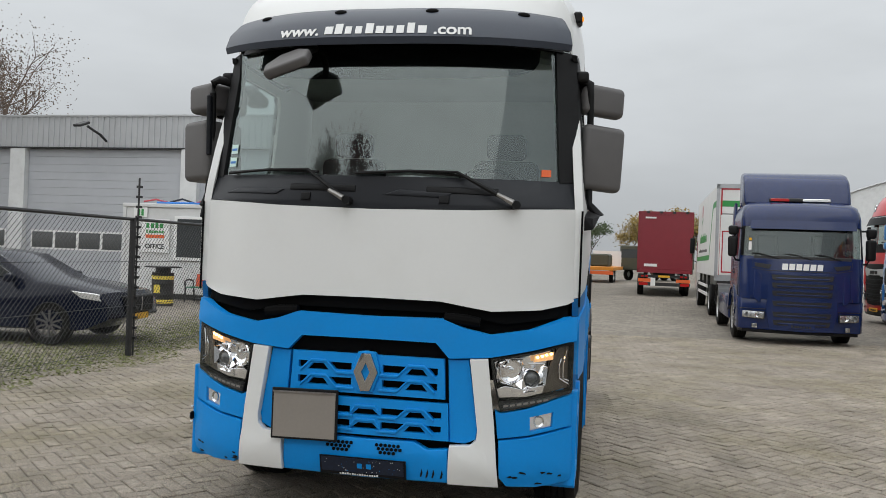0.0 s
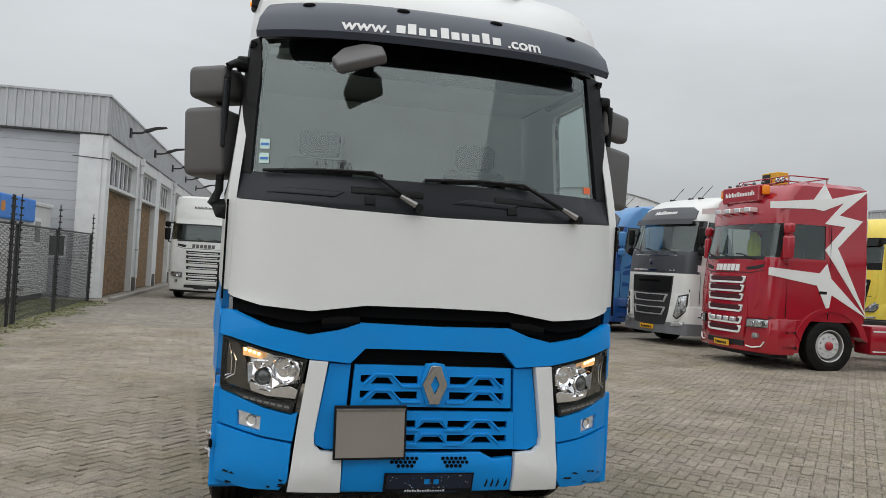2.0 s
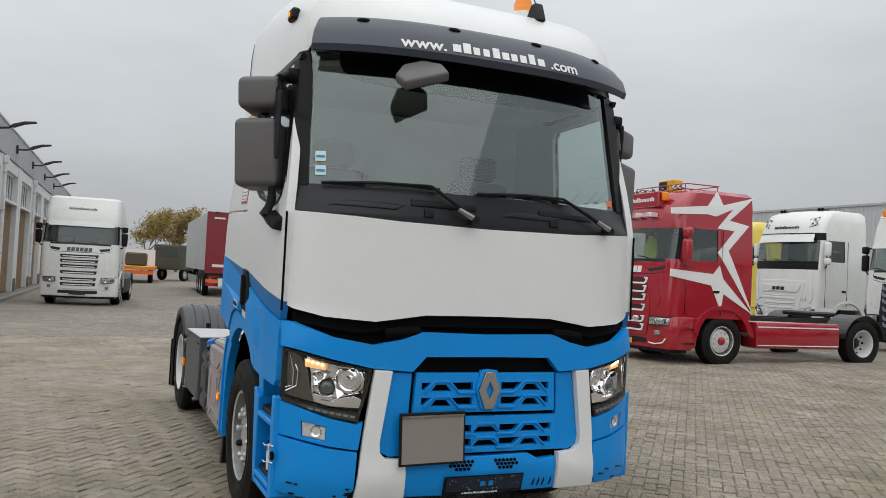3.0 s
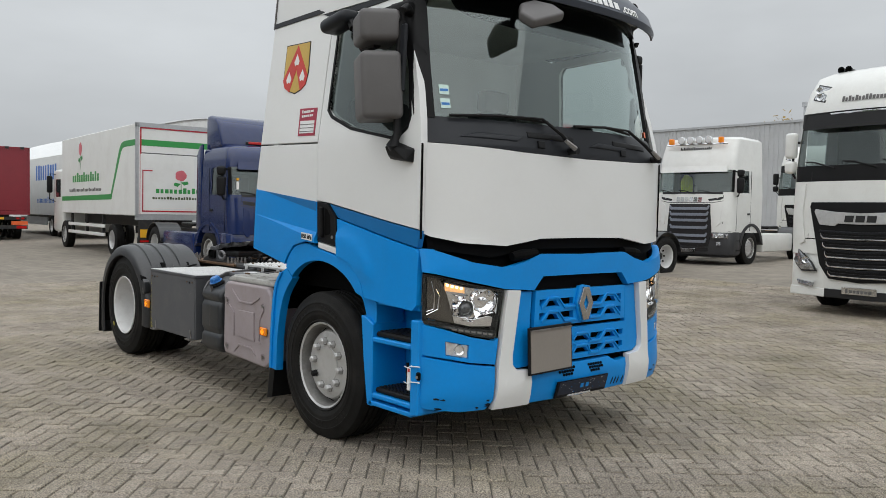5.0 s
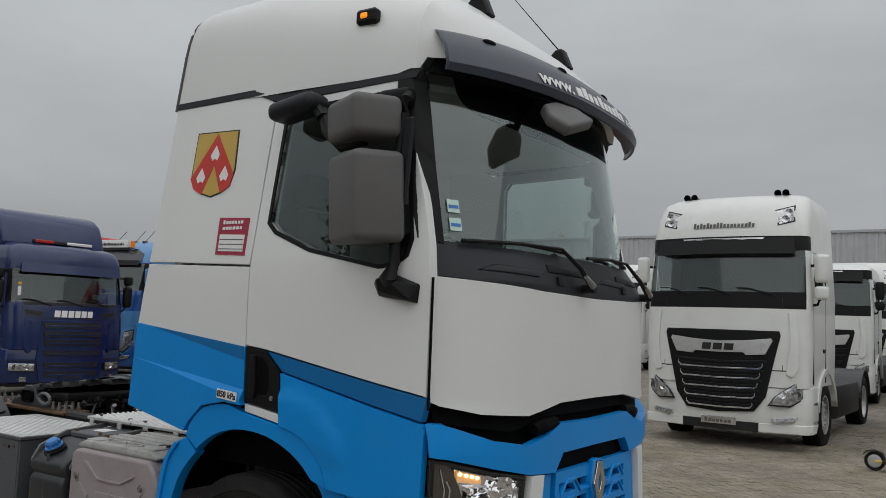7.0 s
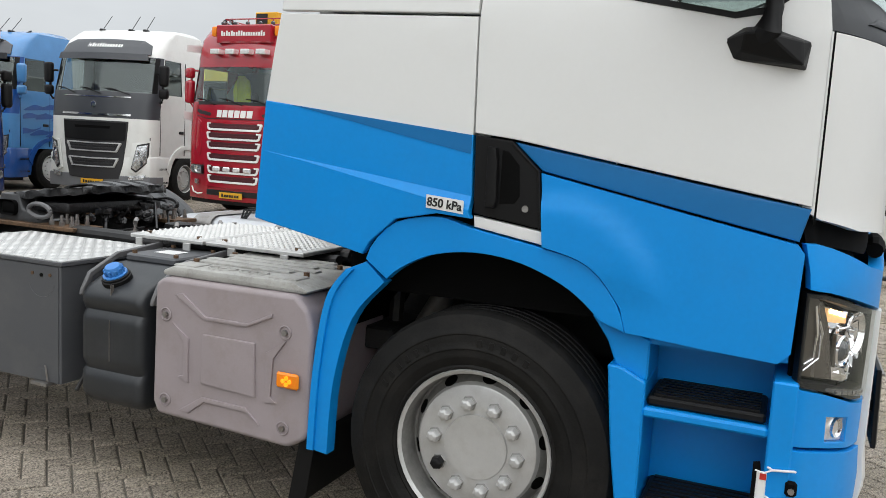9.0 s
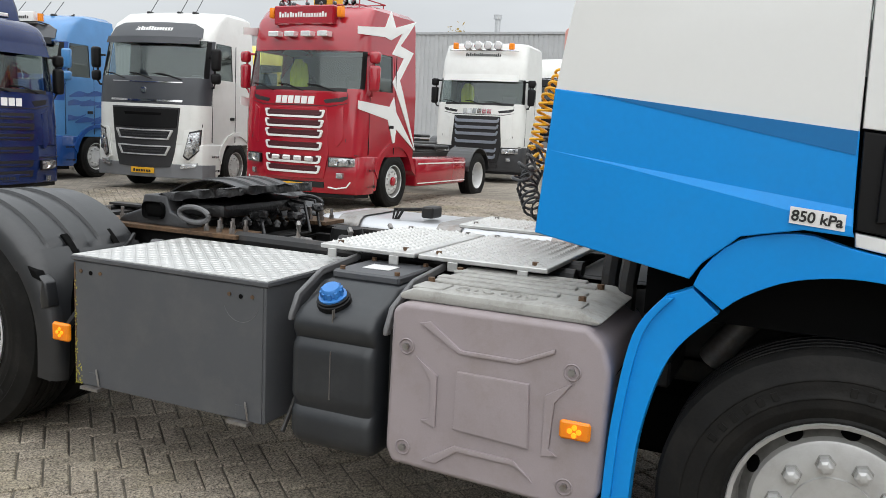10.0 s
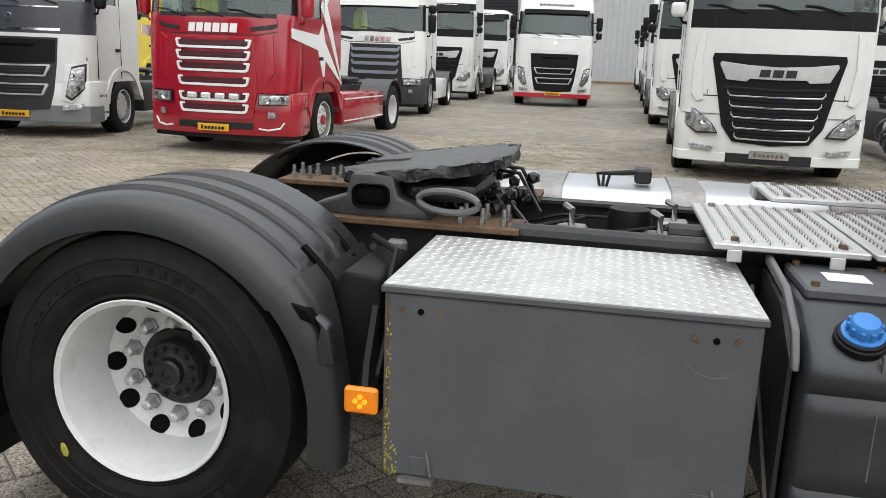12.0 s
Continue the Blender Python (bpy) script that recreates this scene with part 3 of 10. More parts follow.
def strip(pts, w):
    """An open zigzag bar of width w as an outline."""
    up = [(a, b + w / 2) for a, b in pts]
    return up + [(a, b - w / 2) for a, b in reversed(pts)]


for z0, z1, x, lowest in ((0.862, 1.095, 0.462, False), (0.622, 0.838, 0.492, True)):
    h = (z1 - z0) / 0.233
    holes = []
    ridges = []
    for row, zb in enumerate((z0 + 0.128 * h, z0 + 0.040 * h)):
        t, b = zb + 0.048 * h, zb + 0.004 * h
        for s in (1, -1):
            holes.append([(s * a, c) for a, c in [(0.095, t), (0.238, t), (0.195, b), (0.095, b)]])
            holes.append([(s * a, c) for a, c in [(0.235, b - 0.006 * h), (0.268, t - 0.012 * h), (0.335, t - 0.012 * h), (0.368, b - 0.006 * h)]])
            holes.append([(s * a, c) for a, c in [(0.366, t), (x - 0.036, t), (x - 0.036, b + 0.004), (0.408, b)]])
            ridges.append([(s * a, c) for a, c in [(0.075, zb - 0.012 * h), (0.185, zb - 0.012 * h), (0.250, t + 0.006), (0.345, t + 0.006), (0.412, zb - 0.008 * h)]])
        if lowest:
            holes.append([(-0.085, b - 0.006 * h), (-0.045, t - 0.012 * h), (0.045, t - 0.012 * h), (0.085, b - 0.006 * h)])
            ridges.append([(-0.10, zb - 0.012 * h), (-0.06, t + 0.006), (0.06, t + 0.006), (0.10, zb - 0.012 * h)])
    grille = fpanel("grille_band", [(-x, z1), (x, z1), (x + 0.012, z0), (-x - 0.012, z0)], "blue", 0.035, 0.0, holes=holes, step=0.1, cuts="x", bevel=0.004)
    for r in ridges:
        part("grille_slat", sheet(strip(r, 0.016), proud(front, 0.010), 0.02, step=0.06, bevel=0.004), "blue", grille)
# a plain lozenge badge
badge = fpanel("badge_mount", mirrored([(0, 1.118), (0.055, 1.11), (0.085, 1.0), (0.045, 0.88), (0, 0.868)]), "blue", 0.03, 0.020)
fpanel("badge", mirrored([(0, 1.105), (0.028, 1.105), (0.074, 0.995), (0.028, 0.883), (0, 0.883)]), "badge_chrome", 0.02, 0.036, "plain chrome lozenge badge", [[(0, 1.045), (0.024, 0.995), (0, 0.945), (-0.024, 0.995)]], parent=badge)
def lamp_facets(s, parent):
    """Tilted mirror facets inside a headlamp: three round the bulb, two beside the projector, one brow."""
    for pts in (((0.765, 1.085, 0.02), (0.83, 1.115, 0.03), (0.80, 1.06, 0.062)), ((0.93, 1.125, 0.025), (0.84, 1.115, 0.03), (0.895, 1.075, 0.064)),
                ((0.765, 1.065, 0.02), (0.80, 1.02, 0.064), (0.775, 0.965, 0.02)), ((0.79, 0.975, 0.025), (0.86, 0.96, 0.02), (0.82, 1.0, 0.066)),
                ((0.93, 1.03, 0.066), (0.915, 0.94, 0.02), (0.88, 0.965, 0.03)), ((1.06, 1.07, 0.02), (1.05, 0.96, 0.02), (1.02, 1.02, 0.066)),
                ((1.0, 0.93, 0.02), (0.93, 0.92, 0.018), (0.965, 0.955, 0.066)), ((1.05, 1.085, 0.03), (0.96, 1.085, 0.03), (1.0, 1.045, 0.066))):
        bm = bmesh.new()
        face = [front((s * a, z), d) for a, z, d in pts]
        rear_ = [front((s * a, z), 0.072) for a, z, d in pts]
        for p in face + rear_:
            bm.verts.new(p)
        bmesh.ops.convex_hull(bm, input=bm.verts)
        part("lamp_facet", bm, "mirror_bowl", parent)


# white fins and the blue cheeks beside the grille
for s in (1, -1):
    fo = [(s * a, b) for a, b in [(0.715, 1.112), (0.612, 1.107), (0.668, 0.70), (0.664, 0.645), (0.63, 0.61), (0.51, 0.60), (0.505, 0.375), (0.795, 0.375), (0.76, 0.75)]]
    fpanel("fin", fo, "white", 0.05, 0.022, "white vertical fin in the bumper", bevel=0.012)
    co_ = [(s * a, b) for a, b in [(0.605, 1.10), (0.482, 1.093), (0.506, 0.615), (0.60, 0.612), (0.66, 0.64), (0.67, 0.70)]]
    fpanel("cheek", co_, "blue", 0.05, -0.012, bevel=0.010)
    # bumper corners
    up = [(s * a, b) for a, b in [(1.205, 0.91), (1.17, 0.90), (1.10, 0.88), (0.95, 0.83), (0.80, 0.80), (0.765, 0.815), (0.785, 0.655), (0.95, 0.675), (1.17, 0.72), (1.205, 0.726)]]
    foghole = [(s * a, b) for a, b in [(1.092, 0.808), (0.962, 0.782), (0.965, 0.700), (1.088, 0.722)]]
    corner = fpanel("bumper_corner", up, "blue", 0.05, 0.0, holes=[foghole], bevel=0.008)
    fog = fpanel("fog_lamp", [(s * a, b) for a, b in [(1.09, 0.806), (0.964, 0.78), (0.967, 0.702), (1.086, 0.724)]], "reflector", 0.02, -0.012, "clear fog lamp", parent=corner)
    fpanel("fog_lens", [(s * a, b) for a, b in [(1.09, 0.806), (0.964, 0.78), (0.967, 0.702), (1.086, 0.724)]], "lens", 0.0, -0.003, parent=fog, bevel=0)
    c = front((s * 1.015, 0.755), 0.012)
    bm = revolve([(0.034, 0.004), (0.032, -0.006), (0.022, 0.004), (0.0, 0.008)], 18, "y")
    bmesh.ops.transform(bm, matrix=Matrix.Translation(c) @ Matrix.Rotation(s * radians(30), 4, "Z"), verts=bm.verts)
    part("fog_bowl", bm, "chrome", fog, "", True)
    low = [(s * a, b) for a, b in [(1.205, 0.714), (1.17, 0.708), (0.95, 0.663), (0.79, 0.643), (0.80, 0.43), (0.84, 0.38), (1.0, 0.375), (1.15, 0.392), (1.205, 0.41)]]
    fpanel("bumper_lower_corner", low, "blue", 0.05, 0.006, "scuffed sky-blue bumper corner", bevel=0.012)
    # dark scrapes on the bumper
    rnd = random.Random(5 + s)
    for k in range(7):
        a0, z0 = rnd.uniform(0.82, 1.15), rnd.uniform(0.39, 0.47)
        fpanel("scrape", [(s * (a0 + rnd.uniform(-0.012, 0.012) + 0.014 * math.cos(t)), z0 + rnd.uniform(0.5, 1.2) * 0.008 * math.sin(t)) for t in [2 * math.pi * q / 7 for q in range(7)]], "black", 0.004, 0.0085, cuts="", bevel=0, parent=None)
    # headlamp: black bowl, reflectors, bulb, lens
    hl = [(s * a, b) for a, b in [(1.208, 1.212), (1.15, 1.205), (0.95, 1.152), (0.728, 1.112), (0.745, 1.0), (0.795, 0.812), (0.95, 0.84), (1.10, 0.89), (1.208, 0.918)]]
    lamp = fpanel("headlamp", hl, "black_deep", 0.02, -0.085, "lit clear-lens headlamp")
    fpanel("lamp_bezel", hl, "black", 0.05, -0.006, holes=[[(s * a, b) for a, b in [(1.196, 1.196), (1.15, 1.19), (0.95, 1.137), (0.745, 1.10), (0.76, 1.0), (0.787, 0.862), (0.95, 0.876), (1.09, 0.912), (1.196, 0.932)]]], parent=lamp, bevel=0.003)
    fpanel("lamp_reflector", [(s * a, b) for a, b in [(1.10, 1.165), (0.95, 1.13), (0.75, 1.09), (0.765, 0.985), (0.84, 0.955), (0.88, 0.915), (1.0, 0.905), (1.06, 0.94), (1.09, 1.05)]], "mirror_bowl", 0.02, -0.066, parent=lamp)
    lamp_facets(s, lamp)
    fpanel("reflector_shelf", [(s * a, b) for a, b in [(1.06, 0.965), (0.93, 0.935), (0.82, 0.955), (0.77, 0.935), (0.785, 0.885), (0.95, 0.892), (1.07, 0.92)]], "mirror_bowl", 0.012, -0.036, parent=lamp, bevel=0.004)
    for a, z, r, mt, dd in ((0.975, 1.00, 0.040, "lens_dark", 0.03), (0.85, 1.045, 0.062, "mirror_bowl", 0.03)):
        c = front((s * a, z), 0.05)
        ring = revolve([(r * 1.4, 0.012), (r * 1.36, -dd * 0.4), (r * 1.22, -dd * 0.6), (r * 1.05, 0.0)], 26, "y")
        bm = revolve([(r * 1.05, 0.0), (r * 0.9, -dd * 0.5), (r * 0.5, -dd * 0.9), (0, -dd)], 24, "y") if mt == "lens_dark" else revolve([(r * 1.1, 0.0), (r * 0.8, 0.015), (r * 0.4, 0.024), (r * 0.3, -0.015), (0, -0.02)], 24, "y")
        for b_, nm, mm in ((ring, "lamp_ring", "mirror_bowl"), (bm, "lamp_projector", mt)):
            bmesh.ops.transform(b_, matrix=Matrix.Translation(c) @ Matrix.Rotation(s * radians(24), 4, "Z"), verts=b_.verts)
            part(nm, b_, mm, lamp, "", True)
    fpanel("running_light", [(s * a, b) for a, b in [(1.10, 1.155), (0.985, 1.13), (0.985, 1.095), (1.095, 1.11)]], "lamp_glow", 0.012, -0.034, "glowing warm lamp", parent=lamp, bevel=0)
    for k in range(4):
        fpanel("lamp_bulb", [(s * (a0 + 0.008 * math.cos(q)), 1.125 + 0.0065 * k + 0.008 * math.sin(q)) for a0 in [1.005 + 0.026 * k] for q in [math.pi * w / 4 for w in range(8)]], "lamp_lit", 0.006, -0.030, parent=lamp, bevel=0, cuts="")
    fpanel("led_strip", [(s * a, b) for a, b in [(1.10, 0.905), (0.95, 0.874), (0.805, 0.852), (0.812, 0.826), (0.95, 0.852), (1.11, 0.895)]], "lens_dark", 0.012, -0.001, parent=lamp, bevel=0)
    for k in range(7):
        a0 = 0.825 + 0.037 * k
        zz = 0.842 + 0.165 * max(0.0, a0 - 0.83)
        fpanel("led_cell", [(s * (a0 - 0.013), zz - 0.005), (s * (a0 + 0.013), zz - 0.001), (s * (a0 + 0.013), zz + 0.010), (s * (a0 - 0.013), zz + 0.006)], "steel", 0.006, 0.002, parent=lamp, bevel=0, cuts="")
    wedge = fpanel("side_lens", [(s * a, b) for a, b in [(1.198, 1.198), (1.125, 1.182), (1.085, 1.09), (1.04, 0.915), (1.10, 0.925), (1.192, 0.945)]], "lens_side", 0.012, -0.030, "smoked side lens", parent=lamp)
    for w0 in (0.0, 1.0):
        pts = [(1.17 - 0.03 * w0, 1.17 - 0.05 * w0), (1.155 - 0.03 * w0, 1.08), (1.15 - 0.02 * w0, 1.0), (1.19, 0.985 - 0.02 * w0)]
        part("lens_line", tube([front((s * a, b), 0.022) for a, b in pts], 0.0042, 6), "mirror_bowl", wedge)
    fpanel("lamp_lens", hl, "lens", 0.0, 0.010, parent=lamp, bevel=0)
# lower centre
lower = fpanel("lower_bumper", mirrored([(0, 0.60), (0.30, 0.605), (0.38, 0.565), (0.50, 0.575), (0.505, 0.375), (0, 0.365)]), "blue", 0.05, 0.0, bevel=0.010)
for s in (1, -1):
    for i in range(6):
        for j in range(3):
            if i + j < 1 or i - j > 4:
                continue
            cx, cz = s * (0.078 + 0.026 * i + 0.013 * (j % 2)), 0.528 + 0.021 * j
            fpanel("vent_cell", [(cx + 0.0115 * math.sin(q * math.pi / 3), cz + 0.0105 * math.cos(q * math.pi / 3)) for q in range(6)], "black_deep", 0.004, 0.004, cuts="", bevel=0, parent=lower)
plate = fpanel("number_plate_holder", mirrored([(0, 0.492), (0.262, 0.492), (0.262, 0.378), (0, 0.378)]), "black", 0.012, 0.022, "dark number plate holder with a dealer sheet", bevel=0.003)
fpanel("dealer_sheet", mirrored([(0, 0.486), (0.25, 0.486), (0.25, 0.398), (0, 0.398)]), "plate_blue", 0.003, 0.026, parent=plate, bevel=0)
for a in (-0.03, 0.025):
    fpanel("sheet_mark", [(a, 0.427), (a + 0.03, 0.427), (a + 0.03, 0.457), (a, 0.457)], "blue", 0.002, 0.029, parent=plate, bevel=0, cuts="")
bars(plate, "small_print", 0.24, 0.012, 16, lambda p, d=0.0: front((p[0] - 0.02, p[1] + 0.381), d - 0.026), joined=True)
rnd = random.Random(3)
for k in range(60):
    a, b = rnd.uniform(-0.24, 0.24), rnd.uniform(0.402, 0.478)
    fpanel("sheet_speck", [(a, b), (a + rnd.uniform(0.003, 0.008), b), (a + 0.004, b + rnd.uniform(0.003, 0.007))], "sticker_white" if k % 3 else "blue", 0.001, 0.0285, parent=plate, bevel=0, cuts="") if k < 34 else None
for a in (0.34, 0.375, 0.41, 0.46):
    fpanel("bumper_scratch", [(a, 0.40), (a + 0.01, 0.402), (a + 0.018, 0.43), (a + 0.012, 0.455)], "black", 0.002, 0.003, parent=lower, bevel=0, cuts="")
# hinged board for hazard plates: taupe face in a dark frame
holder = part("plate_frame", box(-0.205, 0.205, 0, 0.018, -0.15, 0.15, 0.003), "black", truck, "dark-framed blank taupe hazard plate")
holder.matrix_basis = Matrix.Translation((-0.361, -1.352, 0.724)) @ Matrix.Rotation(radians(-1.0), 4, "Y") @ Matrix.Rotation(radians(-2), 4, "X")
part("plate_face", box(-0.192, 0.192, -0.004, 0.002, -0.137, 0.128), "plate_taupe", holder)
part("frame_bar", box(-0.195, 0.195, -0.012, 0.0, 0.126, 0.134), "steel", holder)
part("frame_bracket", box(-0.15, 0.15, 0.018, 0.07, -0.02, 0.02), "black", holder)

# cowl, wipers, screen
cowl = fpanel("cowl", mirrored([(0, 2.152), (0.6, 2.155), (1.0, 2.16), (1.172, 2.165), (1.18, 2.003), (1.0, 1.989), (0.6, 1.967), (0, 1.958)]), "slate", 0.04, -0.004, "dark slate cowl under the windscreen", bevel=0.010)
for a in (-0.30, 0.55):
    fpanel("cowl_recess", [(a - 0.24, 2.10), (a + 0.18, 2.095), (a + 0.18, 2.055), (a - 0.24, 2.06)], "black", 0.02, 0.005, parent=cowl, bevel=0.01)
    fpanel("cowl_latch", [(a - 0.16, 2.045), (a - 0.10, 2.045), (a - 0.10, 2.0), (a - 0.16, 2.0)], "black", 0.02, 0.009, parent=cowl, bevel=0.006)
for a in (-0.85, 0.2):
    fpanel("cowl_ridge", [(a - 0.16, 2.04), (a - 0.05, 2.075), (a + 0.28, 2.065), (a + 0.22, 2.03)], "slate", 0.02, 0.004, parent=cowl, bevel=0.01)


def wiper(a0, z0, a1, z1, a2, z2, a3):
    w = part("wiper", tube([front((a0, z0), -0.05), front(((a0 + a1) / 2, (z0 + z1) / 2), -0.055), front((a1, z1), -0.04)], [0.016, 0.013, 0.009], 8), "black", truck, "black wiper arm")
    part("wiper_pivot", tube([front((a0, z0), 0.02), front((a0, z0), -0.065)], 0.024, 12), "black", w)
    part("wiper_joint", tube([front((a0 - 0.02, z0 + 0.012), -0.062), front((a0 - 0.11, z0 + 0.058), -0.062)], [0.018, 0.012], 8), "steel", w)
    part("wiper_blade", tube([front((a2 + (a3 - a2) * k / 8, z1 + (z2 - z1) * abs(k - 4) / 4), -0.018) for k in range(9)], 0.010, 6), "black", w)
    part("wiper_link", tube([front((a1, z1), -0.04), front(((a2 + a3) / 2, z1), -0.022)], 0.008, 6), "black", w)


wiper(-0.155, 2.0, -0.42, 2.185, -1.02, 2.17, -0.36)
wiper(0.83, 2.0, 0.48, 2.185, -0.12, 2.165, 0.54)
screen_outline = mirrored([(0, 2.145), (0.7, 2.15), (1.105, 2.165), (1.095, 2.5), (1.065, 2.985), (0.5, 3.0), (0, 3.0)])
scr = fpanel("windscreen", screen_outline, "screen", 0.0, -0.012, "large tinted windscreen", bevel=0)
scr.visible_shadow = False
# black header band, lowered mid-screen to include the visor's dark reflection
band = fpanel("screen_band", mirrored([(0, 3.02), (0.93, 3.01), (0.925, 2.90), (0.90, 2.85), (0.86, 2.825), (0.80, 2.800), (0.5, 2.762), (0, 2.75)]), "black_deep", 0.004, -0.022, bevel=0)
for s in (1, -1):
    inner = [(1.095, 2.15), (1.06, 2.985), (1.085, 2.5)] if s < 0 else [(1.07, 2.15), (1.01, 2.985), (1.045, 2.5)]
    fpanel("pillar", [(s * a, b) for a, b in [inner[0], (1.182, 2.165), (1.188, 2.32), (1.19, 2.48), (1.195, 2.68), (1.196, 2.86), (1.175, 2.955), inner[1], inner[2]]], "black", 0.05, 0.004, "dark windscreen pillar", bevel=0.008)
for z, mt in ((2.30, "green_sticker"), (2.215, "green_sticker")):
    fpanel("vignette", [(-1.055, z), (-1.0, z), (-1.0, z + 0.06), (-1.055, z + 0.06)], mt, 0.002, -0.004, parent=scr, bevel=0, cuts="")
    fpanel("vignette_print", [(-1.05, z + 0.02), (-1.005, z + 0.02), (-1.005, z + 0.035), (-1.05, z + 0.035)], "cap_blue", 0.001, -0.002, parent=scr, bevel=0, cuts="")
fpanel("orange_sticker", [(0.965, 2.185), (1.02, 2.187), (1.02, 2.23), (0.965, 2.228)], "orange", 0.002, -0.004, parent=scr, bevel=0, cuts="")
fpanel("toll_box", [(-0.06, 2.80), (0.05, 2.80), (0.05, 2.845), (-0.06, 2.845)], "mirror_grey", 0.02, -0.03, parent=scr, bevel=0.004, cuts="")

fpanel("screen_header", mirrored([(0, 3.10), (0.9, 3.09), (1.0, 3.07), (1.05, 2.972), (0.5, 2.985), (0, 2.985)]), "black", 0.03, 0.016, bevel=0.004)
# visor over the screen
vis = bmesh.new()
rows_ = []
for d0, zz in ((-0.175, 2.925), (-0.19, 2.965), (-0.15, 3.06), (-0.05, 3.155), (0.0, 3.185)):
    rows_.append((d0, zz))
N = 29
grid = []
for d0, zz in rows_:
    line = []
    for i in range(N):
        a = -1.03 + 2.06 * i / (N - 1)
        e = (abs(a) / 1.03) ** 5
        p = front((a, 2.96), d0 * (1 - 0.25 * e) - 0.02 * e)
        p.z = zz - 0.03 * e * (zz - 2.925) / 0.26 + 0.024 * (abs(a) / 1.03) ** 2
        line.append(p)
    grid.append(line)
lay = [[vis.verts.new(p) for p in line] for line in grid]
for r0, r1 in zip(lay, lay[1:]):
    for i in range(N - 1):
        vis.faces.new((r0[i], r0[i + 1], r1[i + 1], r1[i]))
back_lay = [[vis.verts.new(p + Vector((0, 0.018, 0.003))) for p in line] for line in grid]
for r0, r1 in zip(back_lay, back_lay[1:]):
    for i in range(N - 1):
        vis.faces.new((r0[i + 1], r0[i], r1[i], r1[i + 1]))
for r0, r1 in ((lay[0], back_lay[0]), (lay[-1], back_lay[-1])):
    for i in range(N - 1):
        vis.faces.new((r0[i], r0[i + 1], r1[i + 1], r1[i]))
for i in (0, N - 1):
    for k in range(len(grid) - 1):
        vis.faces.new((lay[k][i], lay[k + 1][i], back_lay[k + 1][i], back_lay[k][i]))
bmesh.ops.recalc_face_normals(vis, faces=vis.faces)
visor = part("sun_visor", vis, "visor_grey", truck, "dark slate sun visor with white writing", True)


def visor_at(a, f):
    """A place on the visor: a across, f from its lip up."""
    i = (a + 1.03) / 2.06 * (N - 1)
    j = f * (len(grid) - 1)
    i0, j0 = int(min(i, N - 2)), int(min(j, len(grid) - 2))
    u, v = i - i0, j - j0
    p = (grid[j0][i0] * (1 - u) + grid[j0][i0 + 1] * u) * (1 - v) + (grid[j0 + 1][i0] * (1 - u) + grid[j0 + 1][i0 + 1] * u) * v
    nrm = (grid[j0][i0 + 1] - grid[j0][i0]).cross(grid[j0 + 1][i0] - grid[j0][i0]).normalized()
    return p, nrm


for a in (-0.80, -0.28, 0.28, 0.80):
    p, nrm = visor_at(a, 0.74)
    bm = bmesh.new()
    bmesh.ops.create_uvsphere(bm, u_segments=14, v_segments=8, radius=1)
    bmesh.ops.transform(bm, matrix=Matrix.Translation(p) @ nrm.to_track_quat("Z", "Y").to_matrix().to_4x4() @ Matrix.Diagonal((0.04, 0.022, 0.012, 1)), verts=bm.verts)
    part("visor_cutout", bm, "black_deep", visor, "", True)


def on_visor(p, d=0.0):
    q, nrm = visor_at(p[0], 0.285 + p[1] / 0.41)
    return q + nrm * (0.004 - d)


def visor_word(text, a, size):
    """Upright letters laid on the visor's curve."""
    ob = letters("web_letters", text, size, Matrix.Identity(4), "sticker_white", visor, 0.001)
    for v in ob.data.vertices:
        v.co = on_visor((a + v.co.x, 0.030 + v.co.y), -v.co.z)
    return ob


visor_word("www.", -0.475, 0.103)
visor_word(".com", 0.405, 0.103)
bars(visor, "address_bar", 0.60, 0.072, 10, lambda p, d=0.0: on_visor((p[0] - 0.02, p[1] + 0.006), d), gap=0.2, step=0.012)

# roof fairing
roof = bmesh.new()
RP = [(-1.175, 3.05, 1.0), (-1.145, 3.17, 1.03), (-1.04, 3.31, 1.07), (-0.84, 3.455, 1.11), (-0.5, 3.585, 1.145), (-0.1, 3.645, 1.155), (0.25, 3.635, 1.15), (0.63, 3.59, 1.145), (0.72, 3.57, 1.142), (0.733, 3.555, 1.135)]
K = 25
rings = []
for i, (y, zt, w) in enumerate(RP):
    ring = []
    for k in range(K):
        a = math.pi * k / (K - 1)
        c, s_ = math.cos(a), math.sin(a)
        e = max(0.0, min(1.0, (y + 0.2) / 0.8))
        up = s_ ** (0.62 - 0.30 * e)
        x = math.copysign(abs(c) ** (0.34 - 0.16 * e), c) * w
        zb = 2.955 + 0.085 * max(0.0, min(1.0, (-0.86 - y) / 0.1))
        z = zb + (zt - zb) * up
        bow = 0.0
        if y < -0.9:
            bow = 0.26 * (abs(x) / 1.1) ** 2.4 * min(1.0, (-0.9 - y) / 0.2)
        lean = 0.10 * (1 - up) * max(0.0, (y - 0.1) / 0.6)
        ring.append(roof.verts.new((x, y + bow + lean, z)))
    rings.append(ring)
for r0, r1 in zip(rings, rings[1:]):
    for k in range(K - 1):
        roof.faces.new((r0[k], r0[k + 1], r1[k + 1], r1[k]))
roof.faces.new(rings[0])
roof.faces.new(rings[-1][::-1])
bmesh.ops.recalc_face_normals(roof, faces=roof.faces)
rear_edge = [v.co.copy() for v in rings[-1]]
fairing = part("roof_fairing", roof, "white", truck, "rounded white roof fairing", True)
